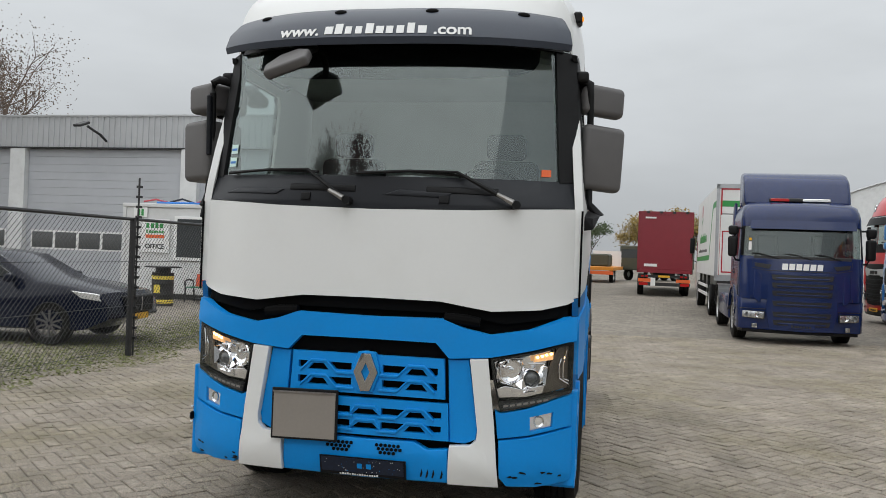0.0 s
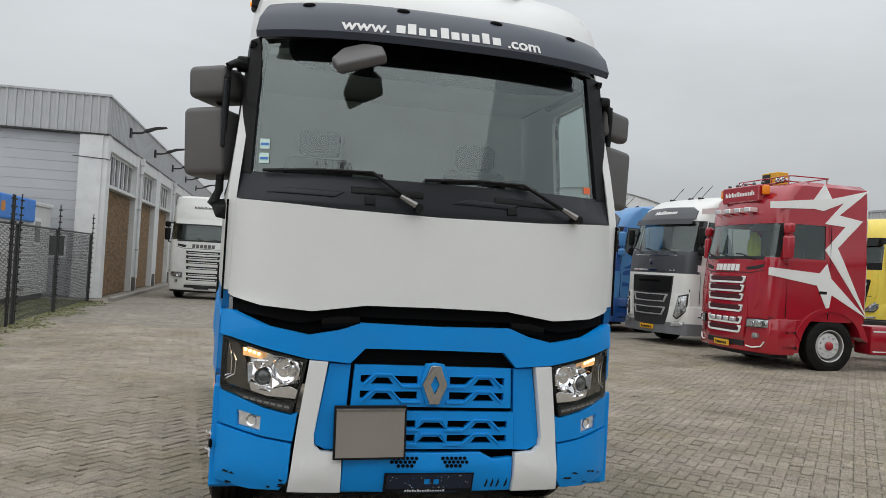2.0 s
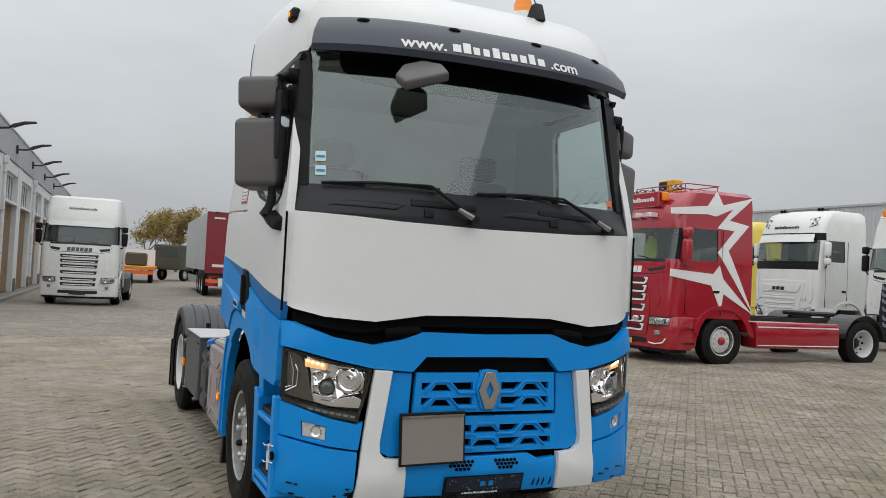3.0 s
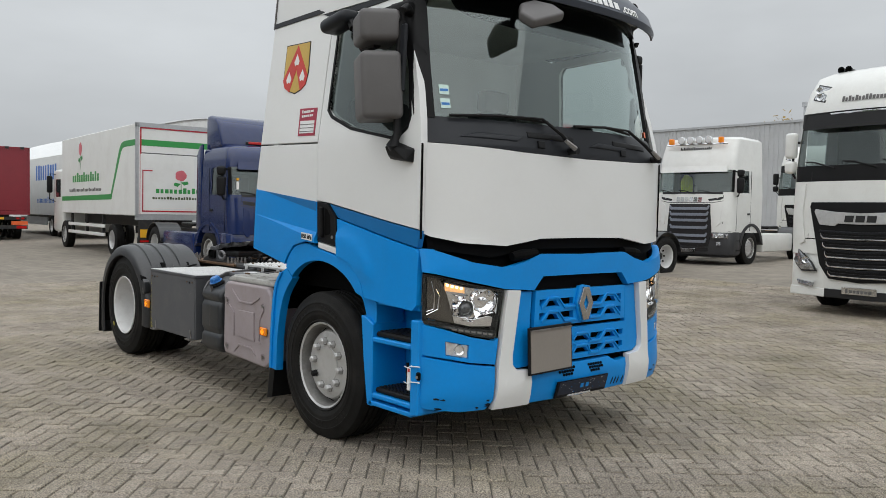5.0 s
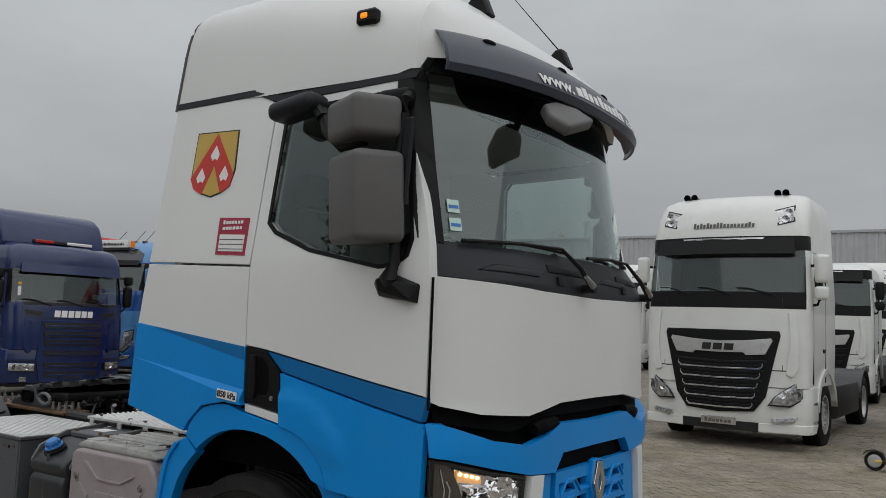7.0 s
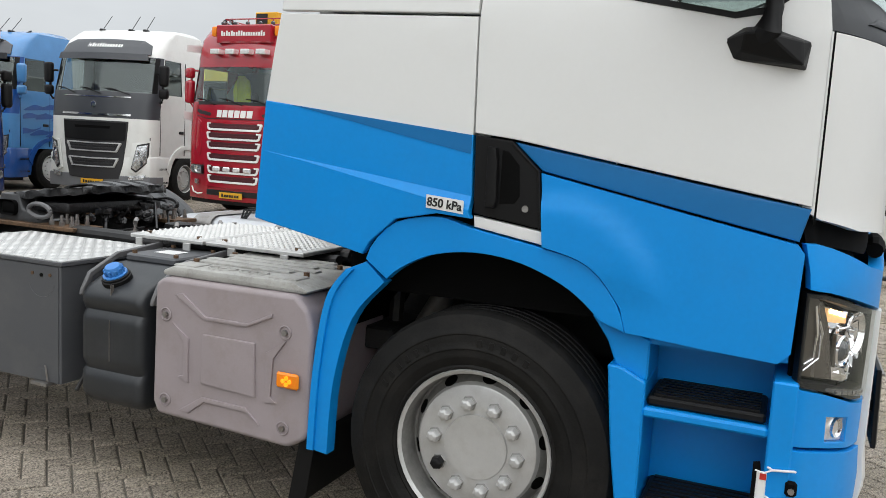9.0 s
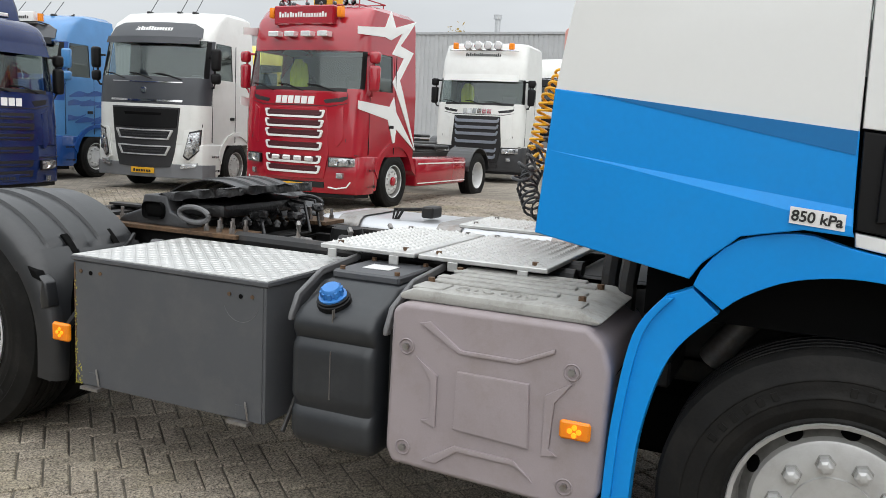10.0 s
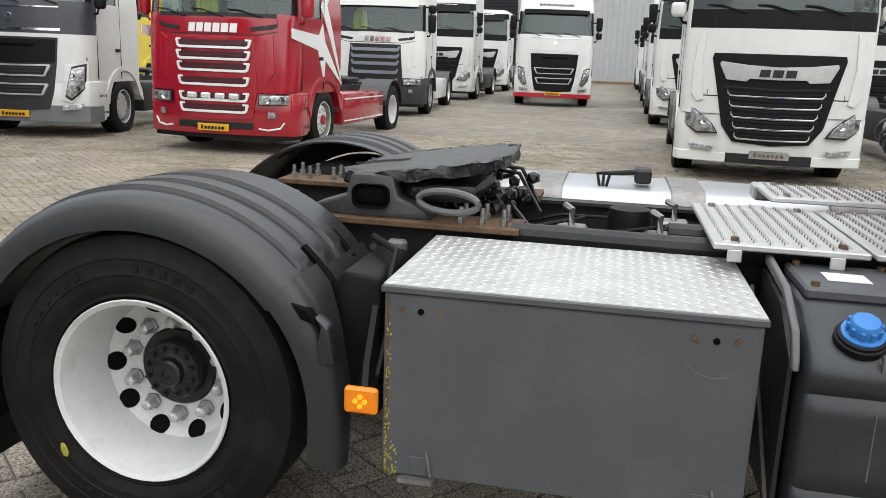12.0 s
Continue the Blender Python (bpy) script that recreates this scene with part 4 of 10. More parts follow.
part("fairing_trim", tube([p + Vector((0, 0.006, 0)) for p in rear_edge], 0.011, 6), "mirror_grey", fairing, "grey rubber edge of the fairing", True)


def roof_z(x, y):
    for (y0, z0, w0), (y1, z1, w1) in zip(RP, RP[1:]):
        if y0 <= y <= y1:
            f = (y - y0) / (y1 - y0)
            w, zt = w0 + (w1 - w0) * f, z0 + (z1 - z0) * f
            c = min(0.999, (abs(x) / w)) ** (1 / 0.34)
            return 2.955 + (zt - 2.955) * math.sqrt(1 - c * c) ** 0.62
    return 3.6


for s in (1, -1):
    z = roof_z(0.6, -0.42) + (0.035 if s > 0 else 0.0)
    bm = revolve([(0.075, -0.02), (0.075, 0.0), (0.068, 0.012), (0.066, 0.07), (0.055, 0.098), (0.0, 0.108)], 24, "z")
    bc = part("beacon", bm, "amber", truck, "orange roof beacon", True)
    bc.matrix_basis = pose(s * 0.6, -0.42, z)
    part("beacon_base", revolve([(0.085, -0.09), (0.08, -0.005), (0.07, 0.004)], 20, "z"), "white", bc)
    z = roof_z(0.5, -0.80)
    an = part("antenna_foot", prism([(-0.09, -0.04), (0.09, 0.0), (0.07, 0.045), (0.02, 0.10), (-0.03, 0.10)], "x", -0.035, 0.035, 0.012), "black", truck, "black antenna foot", True)
    an.matrix_basis = pose(s * 0.5, -0.80, z, 0, 0, 0)
    part("antenna_rod", tube([(0, 0.0, 0.09), (0, 0.34, 0.50)] if s > 0 else [(0, 0.0, 0.09), (0.02, -0.02, 0.62)], [0.0045, 0.0025], 6), "black", an)
    lampb = part("marker_lamp", box(-0.02, 0.03, -0.055, 0.055, -0.033, 0.033, 0.012), "black", truck, "small lit side marker lamp")
    lampb.matrix_basis = pose(s * 1.118, -0.545, 3.275, 0, 0, 0 if s > 0 else 180) @ Matrix.Scale(1.15, 4)
    part("marker_bulb", box(0.026, 0.038, -0.022, 0.014, -0.012, 0.012, 0.005), "amber_lit", lampb)

# sides: one for each hand
for s in (1, -1):
    sd = side(s)

    def smooth(v):
        v = max(0.0, min(1.0, v))
        return v * v * (3 - 2 * v)

    # the upper edge of a ledge that widens towards the door
    def rear_form(p, depth=0.0):
        y, z = p
        out = max(0.0, (0.84 - y) / 0.78)
        top, foot = 1.532 + 0.131 * (y - 0.84), 1.532 + 0.190 * (y - 0.84)
        if z >= top or out == 0.0:
            return sd(p, depth)
        return sd(p, depth - 0.026 * out * min(1.0, (top - z) / max(1e-6, top - foot)))

    def skirt_form(p, depth=0.0):
        y, z = p
        r = math.hypot(y + 0.27, z - 1.09)
        return sd(p, depth - 0.018 * smooth((0.365 - r) / 0.045) * smooth((z - 1.08) / 0.16))

    def spanel(name, outline, material, thick=0.035, out=0.0, label="", holes=(), step=0.12, bevel=0.006, parent=None, cuts="xy"):
        return part(name, sheet(outline, proud(sd, out), thick, holes, step, cuts, bevel), material, parent or truck, label, True, bevel > 0)

    spanel("rear_side_panel", [(0.06, 2.052), (0.862, 2.074), (0.812, 2.957), (0.14, 2.962), (0.02, 2.905)], "white", label="white panel behind the door")
    spanel("rear_mid_panel", [(0.052, 1.620), (0.922, 1.715), (0.918, 1.735), (0.866, 2.064), (0.06, 2.042)], "white", out=-0.003)
    part("rear_blue_panel", sheet([(0.052, 1.640), (0.918, 1.735), (0.955, 1.277), (0.462, 1.184), (0.43, 1.235), (0.33, 1.325), (0.165, 1.36), (0.036, 1.352), (0.042, 1.37)], rear_form, 0.035, (), 0.2, "x", 0.004, (((0.84, 1.532), (0.06, 1.4298)), ((0.84, 1.532), (0.06, 1.3838)))), "blue", truck, "sky-blue lower panel")
    spanel("rear_stripe", [(0.80, 1.7215), (0.056, 1.640), (0.056, 1.575)], "blue_dark", 0.006, 0.002, "mid-blue wedge stripe", bevel=0)
    spanel("corner_gap", [(-1.047, 1.99), (-1.053, 1.99), (-1.053, 1.70), (-1.053, 1.42), (-1.047, 1.42), (-1.047, 1.70)], "black_deep", 0.012, 0.0015, bevel=0)
    win = [(-0.075, 2.79), (-0.048, 2.27), (-0.10, 2.225), (-0.336, 2.13), (-0.77, 2.045), (-0.855, 2.06), (-0.905, 2.095), (-0.922, 2.16), (-0.878, 2.44), (-0.79, 2.73), (-0.752, 2.83), (-0.715, 2.86), (-0.12, 2.845)]
    door = spanel("door", [(-0.098, 1.632), (0.046, 1.648), (0.054, 2.05), (0.012, 2.90), (-0.79, 2.925), (-0.865, 2.68), (-0.930, 2.475), (-0.980, 2.316), (-1.022, 2.134), (-1.042, 1.99), (-1.04, 1.475)], "white", 0.05, 0.0, "white cab door with a blue lower half", [win])
    wp = spanel("door_window", win, "pane", 0.0, -0.016, "dark-tinted door window", parent=door, bevel=0)
    wp.visible_shadow = False
    seal = [(-0.075 + 0.018, 2.80), (-0.030, 2.26), (-0.09, 2.205), (-0.336, 2.11), (-0.77, 2.026), (-0.862, 2.04), (-0.920, 2.082), (-0.940, 2.16), (-0.895, 2.445), (-0.806, 2.735), (-0.768, 2.84), (-0.72, 2.878), (-0.11, 2.863)]
    spanel("window_seal", seal, "black", 0.03, 0.003, holes=[win], parent=door, bevel=0)
    spanel("door_stripe", [(-0.098, 1.624), (-1.04, 1.468), (-1.015, 1.366), (-0.202, 1.531)], "blue_dark", 0.04, -0.008, "mid-blue slanting stripe", parent=door)
    part("door_skirt", sheet([(-0.202, 1.524), (-1.012, 1.358), (-1.035, 1.33), (-1.025, 1.02), (-0.99, 0.985), (-0.522, 1.022), *curved([(-0.4985, 1.101), (-0.4275, 1.196), (-0.351, 1.2465), (-0.225, 1.278)], 4)], skirt_form, 0.04, (), 0.035, "xy", 0.008), "blue", door, "sky-blue door skirt", True, True)
    hp = spanel("handle_plate", [(0.042, 1.64), (-0.095, 1.626), (-0.197, 1.531), (-0.217, 1.335), (0.034, 1.37)], "black", 0.03, 0.003, "black door handle recess", parent=door)
    spanel("handle_scoop", [(-0.06, 1.595), (-0.085, 1.59), (-0.125, 1.545), (-0.132, 1.44), (-0.115, 1.415), (-0.06, 1.41)], "black_deep", 0.006, 0.005, parent=hp, bevel=0.003)
    spanel("handle", [(-0.012, 1.605), (-0.045, 1.60), (-0.052, 1.55), (-0.056, 1.42), (-0.048, 1.395), (-0.012, 1.395)], "black", 0.03, 0.026, parent=hp, bevel=0.010)
    spanel("plate_edge", [(-0.095, 1.626), (-0.197, 1.531), (-0.217, 1.335), (-0.207, 1.336), (-0.188, 1.528), (-0.092, 1.615)], "black", 0.012, 0.009, parent=hp, bevel=0.003)
    spanel("lock", [(-0.155 + 0.012 * math.cos(q), 1.40 + 0.012 * math.sin(q)) for q in [k * math.pi / 5 for k in range(10)]], "steel", 0.006, 0.008, parent=hp, bevel=0, cuts="")
    spanel("sill_strip", [(0.034, 1.362), (-0.22, 1.327), (-0.225, 1.28), (0.03, 1.322)], "white", 0.03, -0.002, parent=door)
    arc = curved([(0.36, 1.10), (0.30, 1.15), (0.18, 1.208), (0.02, 1.232), (-0.14, 1.215), (-0.28, 1.165), (-0.37, 1.11), (-0.435, 1.05)], 4)
    trim = curved([(0.45, 1.165), (0.42, 1.232), (0.33, 1.315), (0.165, 1.348), (0.03, 1.316), (-0.22, 1.273), (-0.35, 1.243), (-0.425, 1.193), (-0.495, 1.10), (-0.52, 1.022)], 4)
    part("arch_trim", sheet(trim + arc[::-1], proud(sd, 0.004), 0.05, (), 1, "", 0.004, (), ribbon(trim, arc)), "blue", truck, "sky-blue wheel arch trim", True, True)
    back = [(0.45, 1.155)] + curved([(0.53, 1.12), (0.615, 0.99), (0.66, 0.70), (0.675, 0.385)], 5) + curved([(0.59, 0.375), (0.572, 0.67), (0.50, 0.93), (0.37, 1.085)], 5)
    spanel("arch_rear", back, "blue", 0.06, -0.004, bevel=0.004, cuts="")
    rim_ = curved([(0.53, 1.12), (0.615, 0.99), (0.66, 0.70), (0.675, 0.385)], 6)
    spanel("arch_flange", rim_ + [(y - 0.030, z) for y, z in reversed(rim_)], "blue", 0.02, 0.010, bevel=0.004, cuts="")
    # arch liner, coloured near-black for the shade inside the wheel arch
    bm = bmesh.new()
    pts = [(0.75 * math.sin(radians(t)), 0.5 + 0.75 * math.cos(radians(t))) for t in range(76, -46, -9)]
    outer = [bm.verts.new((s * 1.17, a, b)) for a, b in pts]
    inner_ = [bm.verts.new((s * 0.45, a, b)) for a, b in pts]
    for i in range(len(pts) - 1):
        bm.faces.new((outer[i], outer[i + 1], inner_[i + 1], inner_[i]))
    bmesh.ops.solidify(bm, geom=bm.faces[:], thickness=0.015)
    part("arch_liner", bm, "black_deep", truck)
    part("spray_flap", prism([(0.66, 0.42), (0.73, 0.42), (0.78, 0.13), (0.70, 0.15)], "x", s * 0.80, s * 1.21), "black", truck)
    part("well_fill", prism([(-0.40, 1.06), (-0.53, 1.03), (-0.60, 1.0), (-0.60, 0.86), (-0.50, 0.88), (-0.46, 0.98)], "x", *sorted((s * 0.97, s * 1.20)), 0.006), "blue", truck)
    # steps
    x_in, x_out = s * 0.95, s * 1.225
    well = part("step_well", box(min(x_in, x_in - s * 0.03), max(x_in, x_in - s * 0.03), -1.02, -0.48, 0.34, 1.03), "blue", truck, "sky-blue step well with two black treads")
    part("well_cheek", prism([(-0.47, 0.905), (-0.52, 0.90), (-0.60, 0.86), (-0.60, 0.33), (-0.545, 0.33), (-0.50, 0.62)], "x", min(x_in, x_out), max(x_in, x_out), 0.006), "blue", well)
    part("well_post", prism([(-0.985, 0.93), (-1.06, 0.93), (-1.06, 0.36), (-0.985, 0.34)], "x", min(x_in, x_out), max(x_in, x_out), 0.006), "blue", well)
    part("well_roof", box(min(x_in, x_out * 0.97), max(x_in, x_out * 0.97), -1.02, -0.52, 0.985, 1.02), "blue", well)
    for z in (0.80, 0.44):
        tr = part("step_tread", box(min(x_in, s * 1.20), max(x_in, s * 1.20), -0.975, -0.605, z - 0.020, z + 0.012, 0.008), "black", well, "black ribbed step tread")
        b = bmesh.new()
        for k in range(7):
            xx = s * (0.975 + 0.033 * k)
            add_box(b, xx - 0.009, xx + 0.009, -0.955, -0.625, z + 0.010, z + 0.020)
        part("tread_rib", b, "black", tr)
        part("step_lip", box(min(s * 1.0, x_out), max(s * 1.0, x_out), -0.985, -0.595, z - 0.055, z - 0.022, 0.008), "blue", well)
    part("well_floor", box(min(x_in, x_out), max(x_in, x_out), -1.0, -0.56, 0.335, 0.365, 0.006), "blue", well)
    # black seam over the side panels
    spanel("roof_seam", [(0.81, 2.955), (0.16, 2.962), (0.06, 2.925), (-0.02, 2.904), (-0.86, 2.925), (-0.88, 2.956), (0.0, 2.946), (0.08, 2.968), (0.17, 2.996), (0.808, 2.989)], "slate", 0.03, 0.006)
    # mirrors: main, wide angle, kerb
    dx, my, back_by, turn_, thin, wide_ = (-0.04, 0.06, 0.14, 26, 1.0, 0.13) if s < 0 else (-0.07, 0.13, 0.17, 32, 0.24, 0.15)
    mir = part("mirror_arm", tube([(s * 1.16, -0.90 + my, 2.80), (s * (1.26 + dx), -0.945 + my, 2.81), (s * (1.295 + dx), -0.955 + my, 2.79), (s * (1.30 + dx), -0.955 + my, 2.72), (s * (1.305 + dx), -0.93 + my, 2.50), (s * (1.31 + dx), -0.93 + my, 2.20), (s * (1.31 + dx), -0.94 + my, 2.05), (s * 1.30, -0.93 + my, 1.985), (s * 1.24, -0.91 + my, 1.955)], [0.030, 0.028, 0.026, 0.022, 0.021, 0.021, 0.026, 0.038, 0.048], 10), "black", truck, "twin grey-backed rear-view mirrors on a black arm", True)
    foot = bmesh.new()
    for y, z, x in ((-0.746, 1.963, 1.24), (-0.80, 2.0, 1.24), (-0.857, 2.006, 1.24), (-0.992, 1.958, 1.22), (-0.982, 1.875, 1.22), (-0.776, 1.903, 1.24), (-0.808, 1.975, 1.31), (-0.865, 1.975, 1.315), (-0.972, 1.885, 1.28), (-0.80, 1.925, 1.28), (-0.965, 1.955, 1.27)):
        foot.verts.new((s * x, y, z))
    bmesh.ops.convex_hull(foot, input=foot.verts)
    bmesh.ops.bevel(foot, geom=foot.edges, offset=0.004, segments=1, affect="EDGES")
    part("mirror_foot", foot, "black", mir, "angular black mirror foot")
    m0 = Matrix.Translation((s * (1.375 + dx), -0.925 + back_by, 2.335)) @ Matrix.Rotation(s * radians(turn_), 4, "Z") @ Matrix.Rotation(s * radians(3), 4, "Y")
    part("main_mirror", box(-wide_, wide_ - 0.008, -0.11 * thin ** 0.5, 0.205 * thin, -0.203, 0.203, 0.040, 5, m0), "mirror_grey", mir, "grey-brown mirror housing", True)
    part("mirror_glass", box(-0.075, 0.075, 0.205 * thin - 0.001, 0.205 * thin + 0.003, -0.165, 0.165, 0, 1, m0), "chrome", mir)
    m1 = Matrix.Translation((s * (1.375 + dx), -0.905 + back_by, 2.695)) @ Matrix.Rotation(s * radians(turn_), 4, "Z") @ Matrix.Rotation(s * radians(3), 4, "Y")
    part("wide_mirror", box(-wide_, wide_ - 0.008, -0.095 * thin ** 0.5, 0.225 * thin, -0.095, 0.098, 0.040, 5, m1), "mirror_grey", mir, "grey-brown wide-angle mirror housing", True)
    part("wide_glass", box(-0.075, 0.075, 0.225 * thin - 0.001, 0.225 * thin + 0.003, -0.065, 0.065, 0, 1, m1), "chrome", mir)
    if s < 0:
        part("arm_rail", prism([(-1.012 + my, 2.70), (-0.96 + my, 2.70), (-0.94 + my, 2.30), (-0.99 + my, 2.30)], "x", *sorted((s * (1.292 + dx), s * (1.318 + dx))), 0.008), "slate", mir)
        part("mirror_strut", tube([(s * 1.30, -0.70, 2.61), (s * 1.29, -0.56, 2.60), (s * 1.275, -0.46, 2.68), (s * 1.255, -0.40, 2.79)], [0.03, 0.034, 0.034, 0.03], 8), "black", mir, "", True)
    part("arm_root", box(*sorted((s * 1.135, s * 1.215)), -0.87, -0.70, 2.795, 2.865, 0.02, 3), "black", mir, "", True)
    if s < 0:
        k0 = Matrix.Translation((s * 1.28, -0.23, 2.815)) @ Matrix.Rotation(radians(-8), 4, "X")
        km = part("kerb_mirror", box(-0.07, 0.09, -0.17, 0.13, -0.05, 0.045, 0.04, 3, k0), "slate", truck, "dark kerb mirror over the door", True)
        part("kerb_bracket", tube([(s * 1.20, -0.30, 2.87), (s * 1.27, -0.33, 2.86), (s * 1.28, -0.42, 2.75)], 0.03, 8), "black", km)

for z in (0.655, 0.56):
    part("cable_tie", tube([(-1.222, -1.075, z), (-1.234, -1.07, z + 0.004), (-1.236, -1.01, z - 0.003), (-1.222, -0.995, z)], 0.004, 6), "sticker_white", truck)
    part("cable_tie", tube([(-1.236, -1.01, z - 0.003), (-1.250, -0.985, z - 0.012), (-1.252, -0.96, z - 0.006)], 0.0028, 5), "sticker_white", truck)
part("wrapped_label", box(-1.234, -1.222, -0.995, -0.965, 0.50, 0.64, 0.006, 2), "sticker_white", truck, "white label tied to the step post")
part("label_edge", box(-1.2355, -1.2335, -0.994, -0.975, 0.615, 0.635), "crest_red", truck)
part("post_slot", prism([(-0.952, 0.665), (-0.972, 0.67), (-0.978, 0.63), (-0.968, 0.61), (-0.968, 0.55), (-0.978, 0.52), (-0.965, 0.485), (-0.952, 0.50)], "x", -1.2275, -1.2225), "black_deep", truck)
hook = part("tow_bracket", box(-1.236, -1.215, -1.085, -1.05, 0.575, 0.625, 0.008), "black_deep", truck)
part("bracket_bolt", tube([(-1.232, -1.068, 0.595), (-1.242, -1.068, 0.595)], 0.010, 8), "steel", hook)

# marks on the panel behind the right door
sr = side(-1)


def decal(name, outline, material, parent, out=0.003, holes=()):
    return part(name, sheet(outline, proud(sr, out), 0.003, holes, 0.2, ""), material, parent)


shield = [(a + 0.05, b) for a, b in [(0.545, 2.795), (0.215, 2.785), (0.207, 2.56), (0.235, 2.475), (0.30, 2.44), (0.375, 2.42), (0.445, 2.44), (0.52, 2.475), (0.555, 2.55)]]
crest = decal("crest", shield, "ink", truck)
crest["label"] = "gold and red shield crest"
decal("crest_field", [(0.425 + (a - 0.425) * 0.95, 2.615 + (b - 2.615) * 0.96) for a, b in shield], "gold", crest, 0.005)
decal("crest_chevron", [(0.425, 2.775), (0.605, 2.535), (0.57, 2.475), (0.50, 2.44), (0.425, 2.60), (0.35, 2.44), (0.285, 2.475), (0.265, 2.54)], "crest_red", crest, 0.007)
for a, b in ((0.425, 2.665), (0.335, 2.545), (0.518, 2.545)):
    decal("shell", [(a, b + 0.045), (a + 0.035, b - 0.01), (a + 0.02, b - 0.04), (a, b - 0.03), (a - 0.02, b - 0.04), (a - 0.035, b - 0.01)], "sticker_white", crest, 0.009)
st = decal("service_sticker", [(0.325, 2.305), (0.10, 2.295), (0.105, 2.10), (0.325, 2.108)], "sticker_red", truck)
st["label"] = "crimson sticker with a blank white field"
decal("sticker_field", [(0.305, 2.215), (0.12, 2.208), (0.122, 2.12), (0.305, 2.126)], "sticker_white", st, 0.005)
for k, zz in enumerate((2.268, 2.238)):
    bars(st, "sticker_line", 0.15, 0.022, 7 - k, (lambda z0: lambda p, d=0.0: sr((0.215 - p[0], z0 + p[1]), d - 0.005))(zz))
for zz in (2.19, 2.165, 2.14):
    decal("field_rule", [(0.30, zz), (0.125, zz - 0.005), (0.125, zz - 0.009), (0.30, zz - 0.004)], "mirror_grey", st, 0.007)
kp = decal("pressure_label", [(0.205, 1.425), (0.062, 1.412), (0.062, 1.365), (0.205, 1.378)], "sticker_white", truck, 0.0275)
kp["label"] = "white tyre pressure label"
letters("label_text", "850 kPa", 0.042, Matrix.Translation((-1.2740, 0.134, 1.394)) @ Matrix.Rotation(radians(5), 4, "X") @ Matrix.Rotation(radians(-90), 4, "Z") @ Matrix.Rotation(radians(90), 4, "X"), "ink", kp)

# cab shell behind the skin: floor, back wall, lining
part("back_wall", prism([(-1.16, 1.30), (1.16, 1.30), (1.16, 2.4), (1.07, 2.95), (-1.07, 2.95), (-1.16, 2.4)], "y", 0.67, 0.75, 0.01), "white", truck, "white rear wall of the cab")
part("cab_lining", prism([(-1.14, 1.45), (1.14, 1.45), (1.14, 2.4), (1.04, 2.94), (-1.04, 2.94), (-1.14, 2.4)], "y", 0.56, 0.60), "cab_in", truck)
# near-black floor and underside: the shade below the cab put into colour
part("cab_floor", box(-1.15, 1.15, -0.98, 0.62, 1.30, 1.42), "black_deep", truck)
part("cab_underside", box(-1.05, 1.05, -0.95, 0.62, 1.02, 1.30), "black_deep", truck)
part("cab_ceiling", prism([(-1.04, 0.62), (1.04, 0.62), (1.03, -0.74), (0.8, -0.90), (0.4, -1.02), (-0.4, -1.02), (-0.8, -0.90), (-1.03, -0.74)], "z", 2.92, 2.955), "cab_in", truck)
part("dashboard", prism([(-0.98, 1.44), (-0.98, 2.06), (-0.90, 2.13), (-0.66, 2.06), (-0.56, 1.85), (-0.62, 1.44)], "x", -1.02, 1.02, 0.03), "dash", truck, "grey dashboard behind the windscreen", True)
sw = bmesh.new()
ringp = [Vector((0.24 * math.cos(2 * math.pi * k / 28), 0.24 * math.sin(2 * math.pi * k / 28), 0)) for k in range(29)]
add_tube(sw, ringp, 0.018, 8)
add_tube(sw, [(-0.23, 0, 0), (0.23, 0, 0)], 0.02, 6)
wheel_ = part("steering_wheel", sw, "black", truck, "black steering wheel", True)
wheel_.matrix_basis = Matrix.Translation((0.60, -0.60, 2.10)) @ Matrix.Rotation(radians(-38), 4, "X")
for s in (0.6, -0.6):
    seat = part("seat", box(s - 0.25, s + 0.25, -0.35, 0.16, 1.62, 1.82, 0.05, 2), "seat", truck, "dark cloth cab seat", True)
    part("seat_back", box(s - 0.25, s + 0.25, 0.12, 0.30, 1.78, 2.42, 0.06, 2), "seat", seat, "", True)
    part("head_rest", box(s - 0.15, s + 0.15, 0.14, 0.27, 2.43, 2.62, 0.04, 2), "seat", seat, "", True)
part("curtain", box(-1.02, 1.02, 0.35, 0.40, 2.0, 2.9), "cab_in", truck)
fm_at = Matrix.Translation((-0.545, -1.335, 2.80)) @ Matrix.Rotation(radians(-20), 4, "Y") @ Matrix.Rotation(radians(36), 4, "X") @ Matrix.Scale(0.97, 4)
b = prism([(-0.15, -0.09), (0.14, -0.10), (0.155, 0.02), (0.07, 0.115), (-0.06, 0.12), (-0.155, 0.03)], "z", -0.015, 0.05, 0.018, 3)
bmesh.ops.transform(b, matrix=fm_at, verts=b.verts)
fm = part("front_mirror", b, "mirror_grey", truck, "grey front mirror hung over the windscreen", True)
b = prism([(-0.135, -0.075), (0.125, -0.085), (0.138, 0.015), (0.062, 0.10), (-0.052, 0.105), (-0.138, 0.022)], "z", -0.020, -0.014)
bmesh.ops.transform(b, matrix=fm_at, verts=b.verts)
part("mirror_face", b, "black", fm)
part("front_mirror_arm", tube([(-0.46, -1.14, 2.95), (-0.47, -1.23, 2.91), (-0.51, -1.31, 2.83)], 0.024, 8), "black", fm)

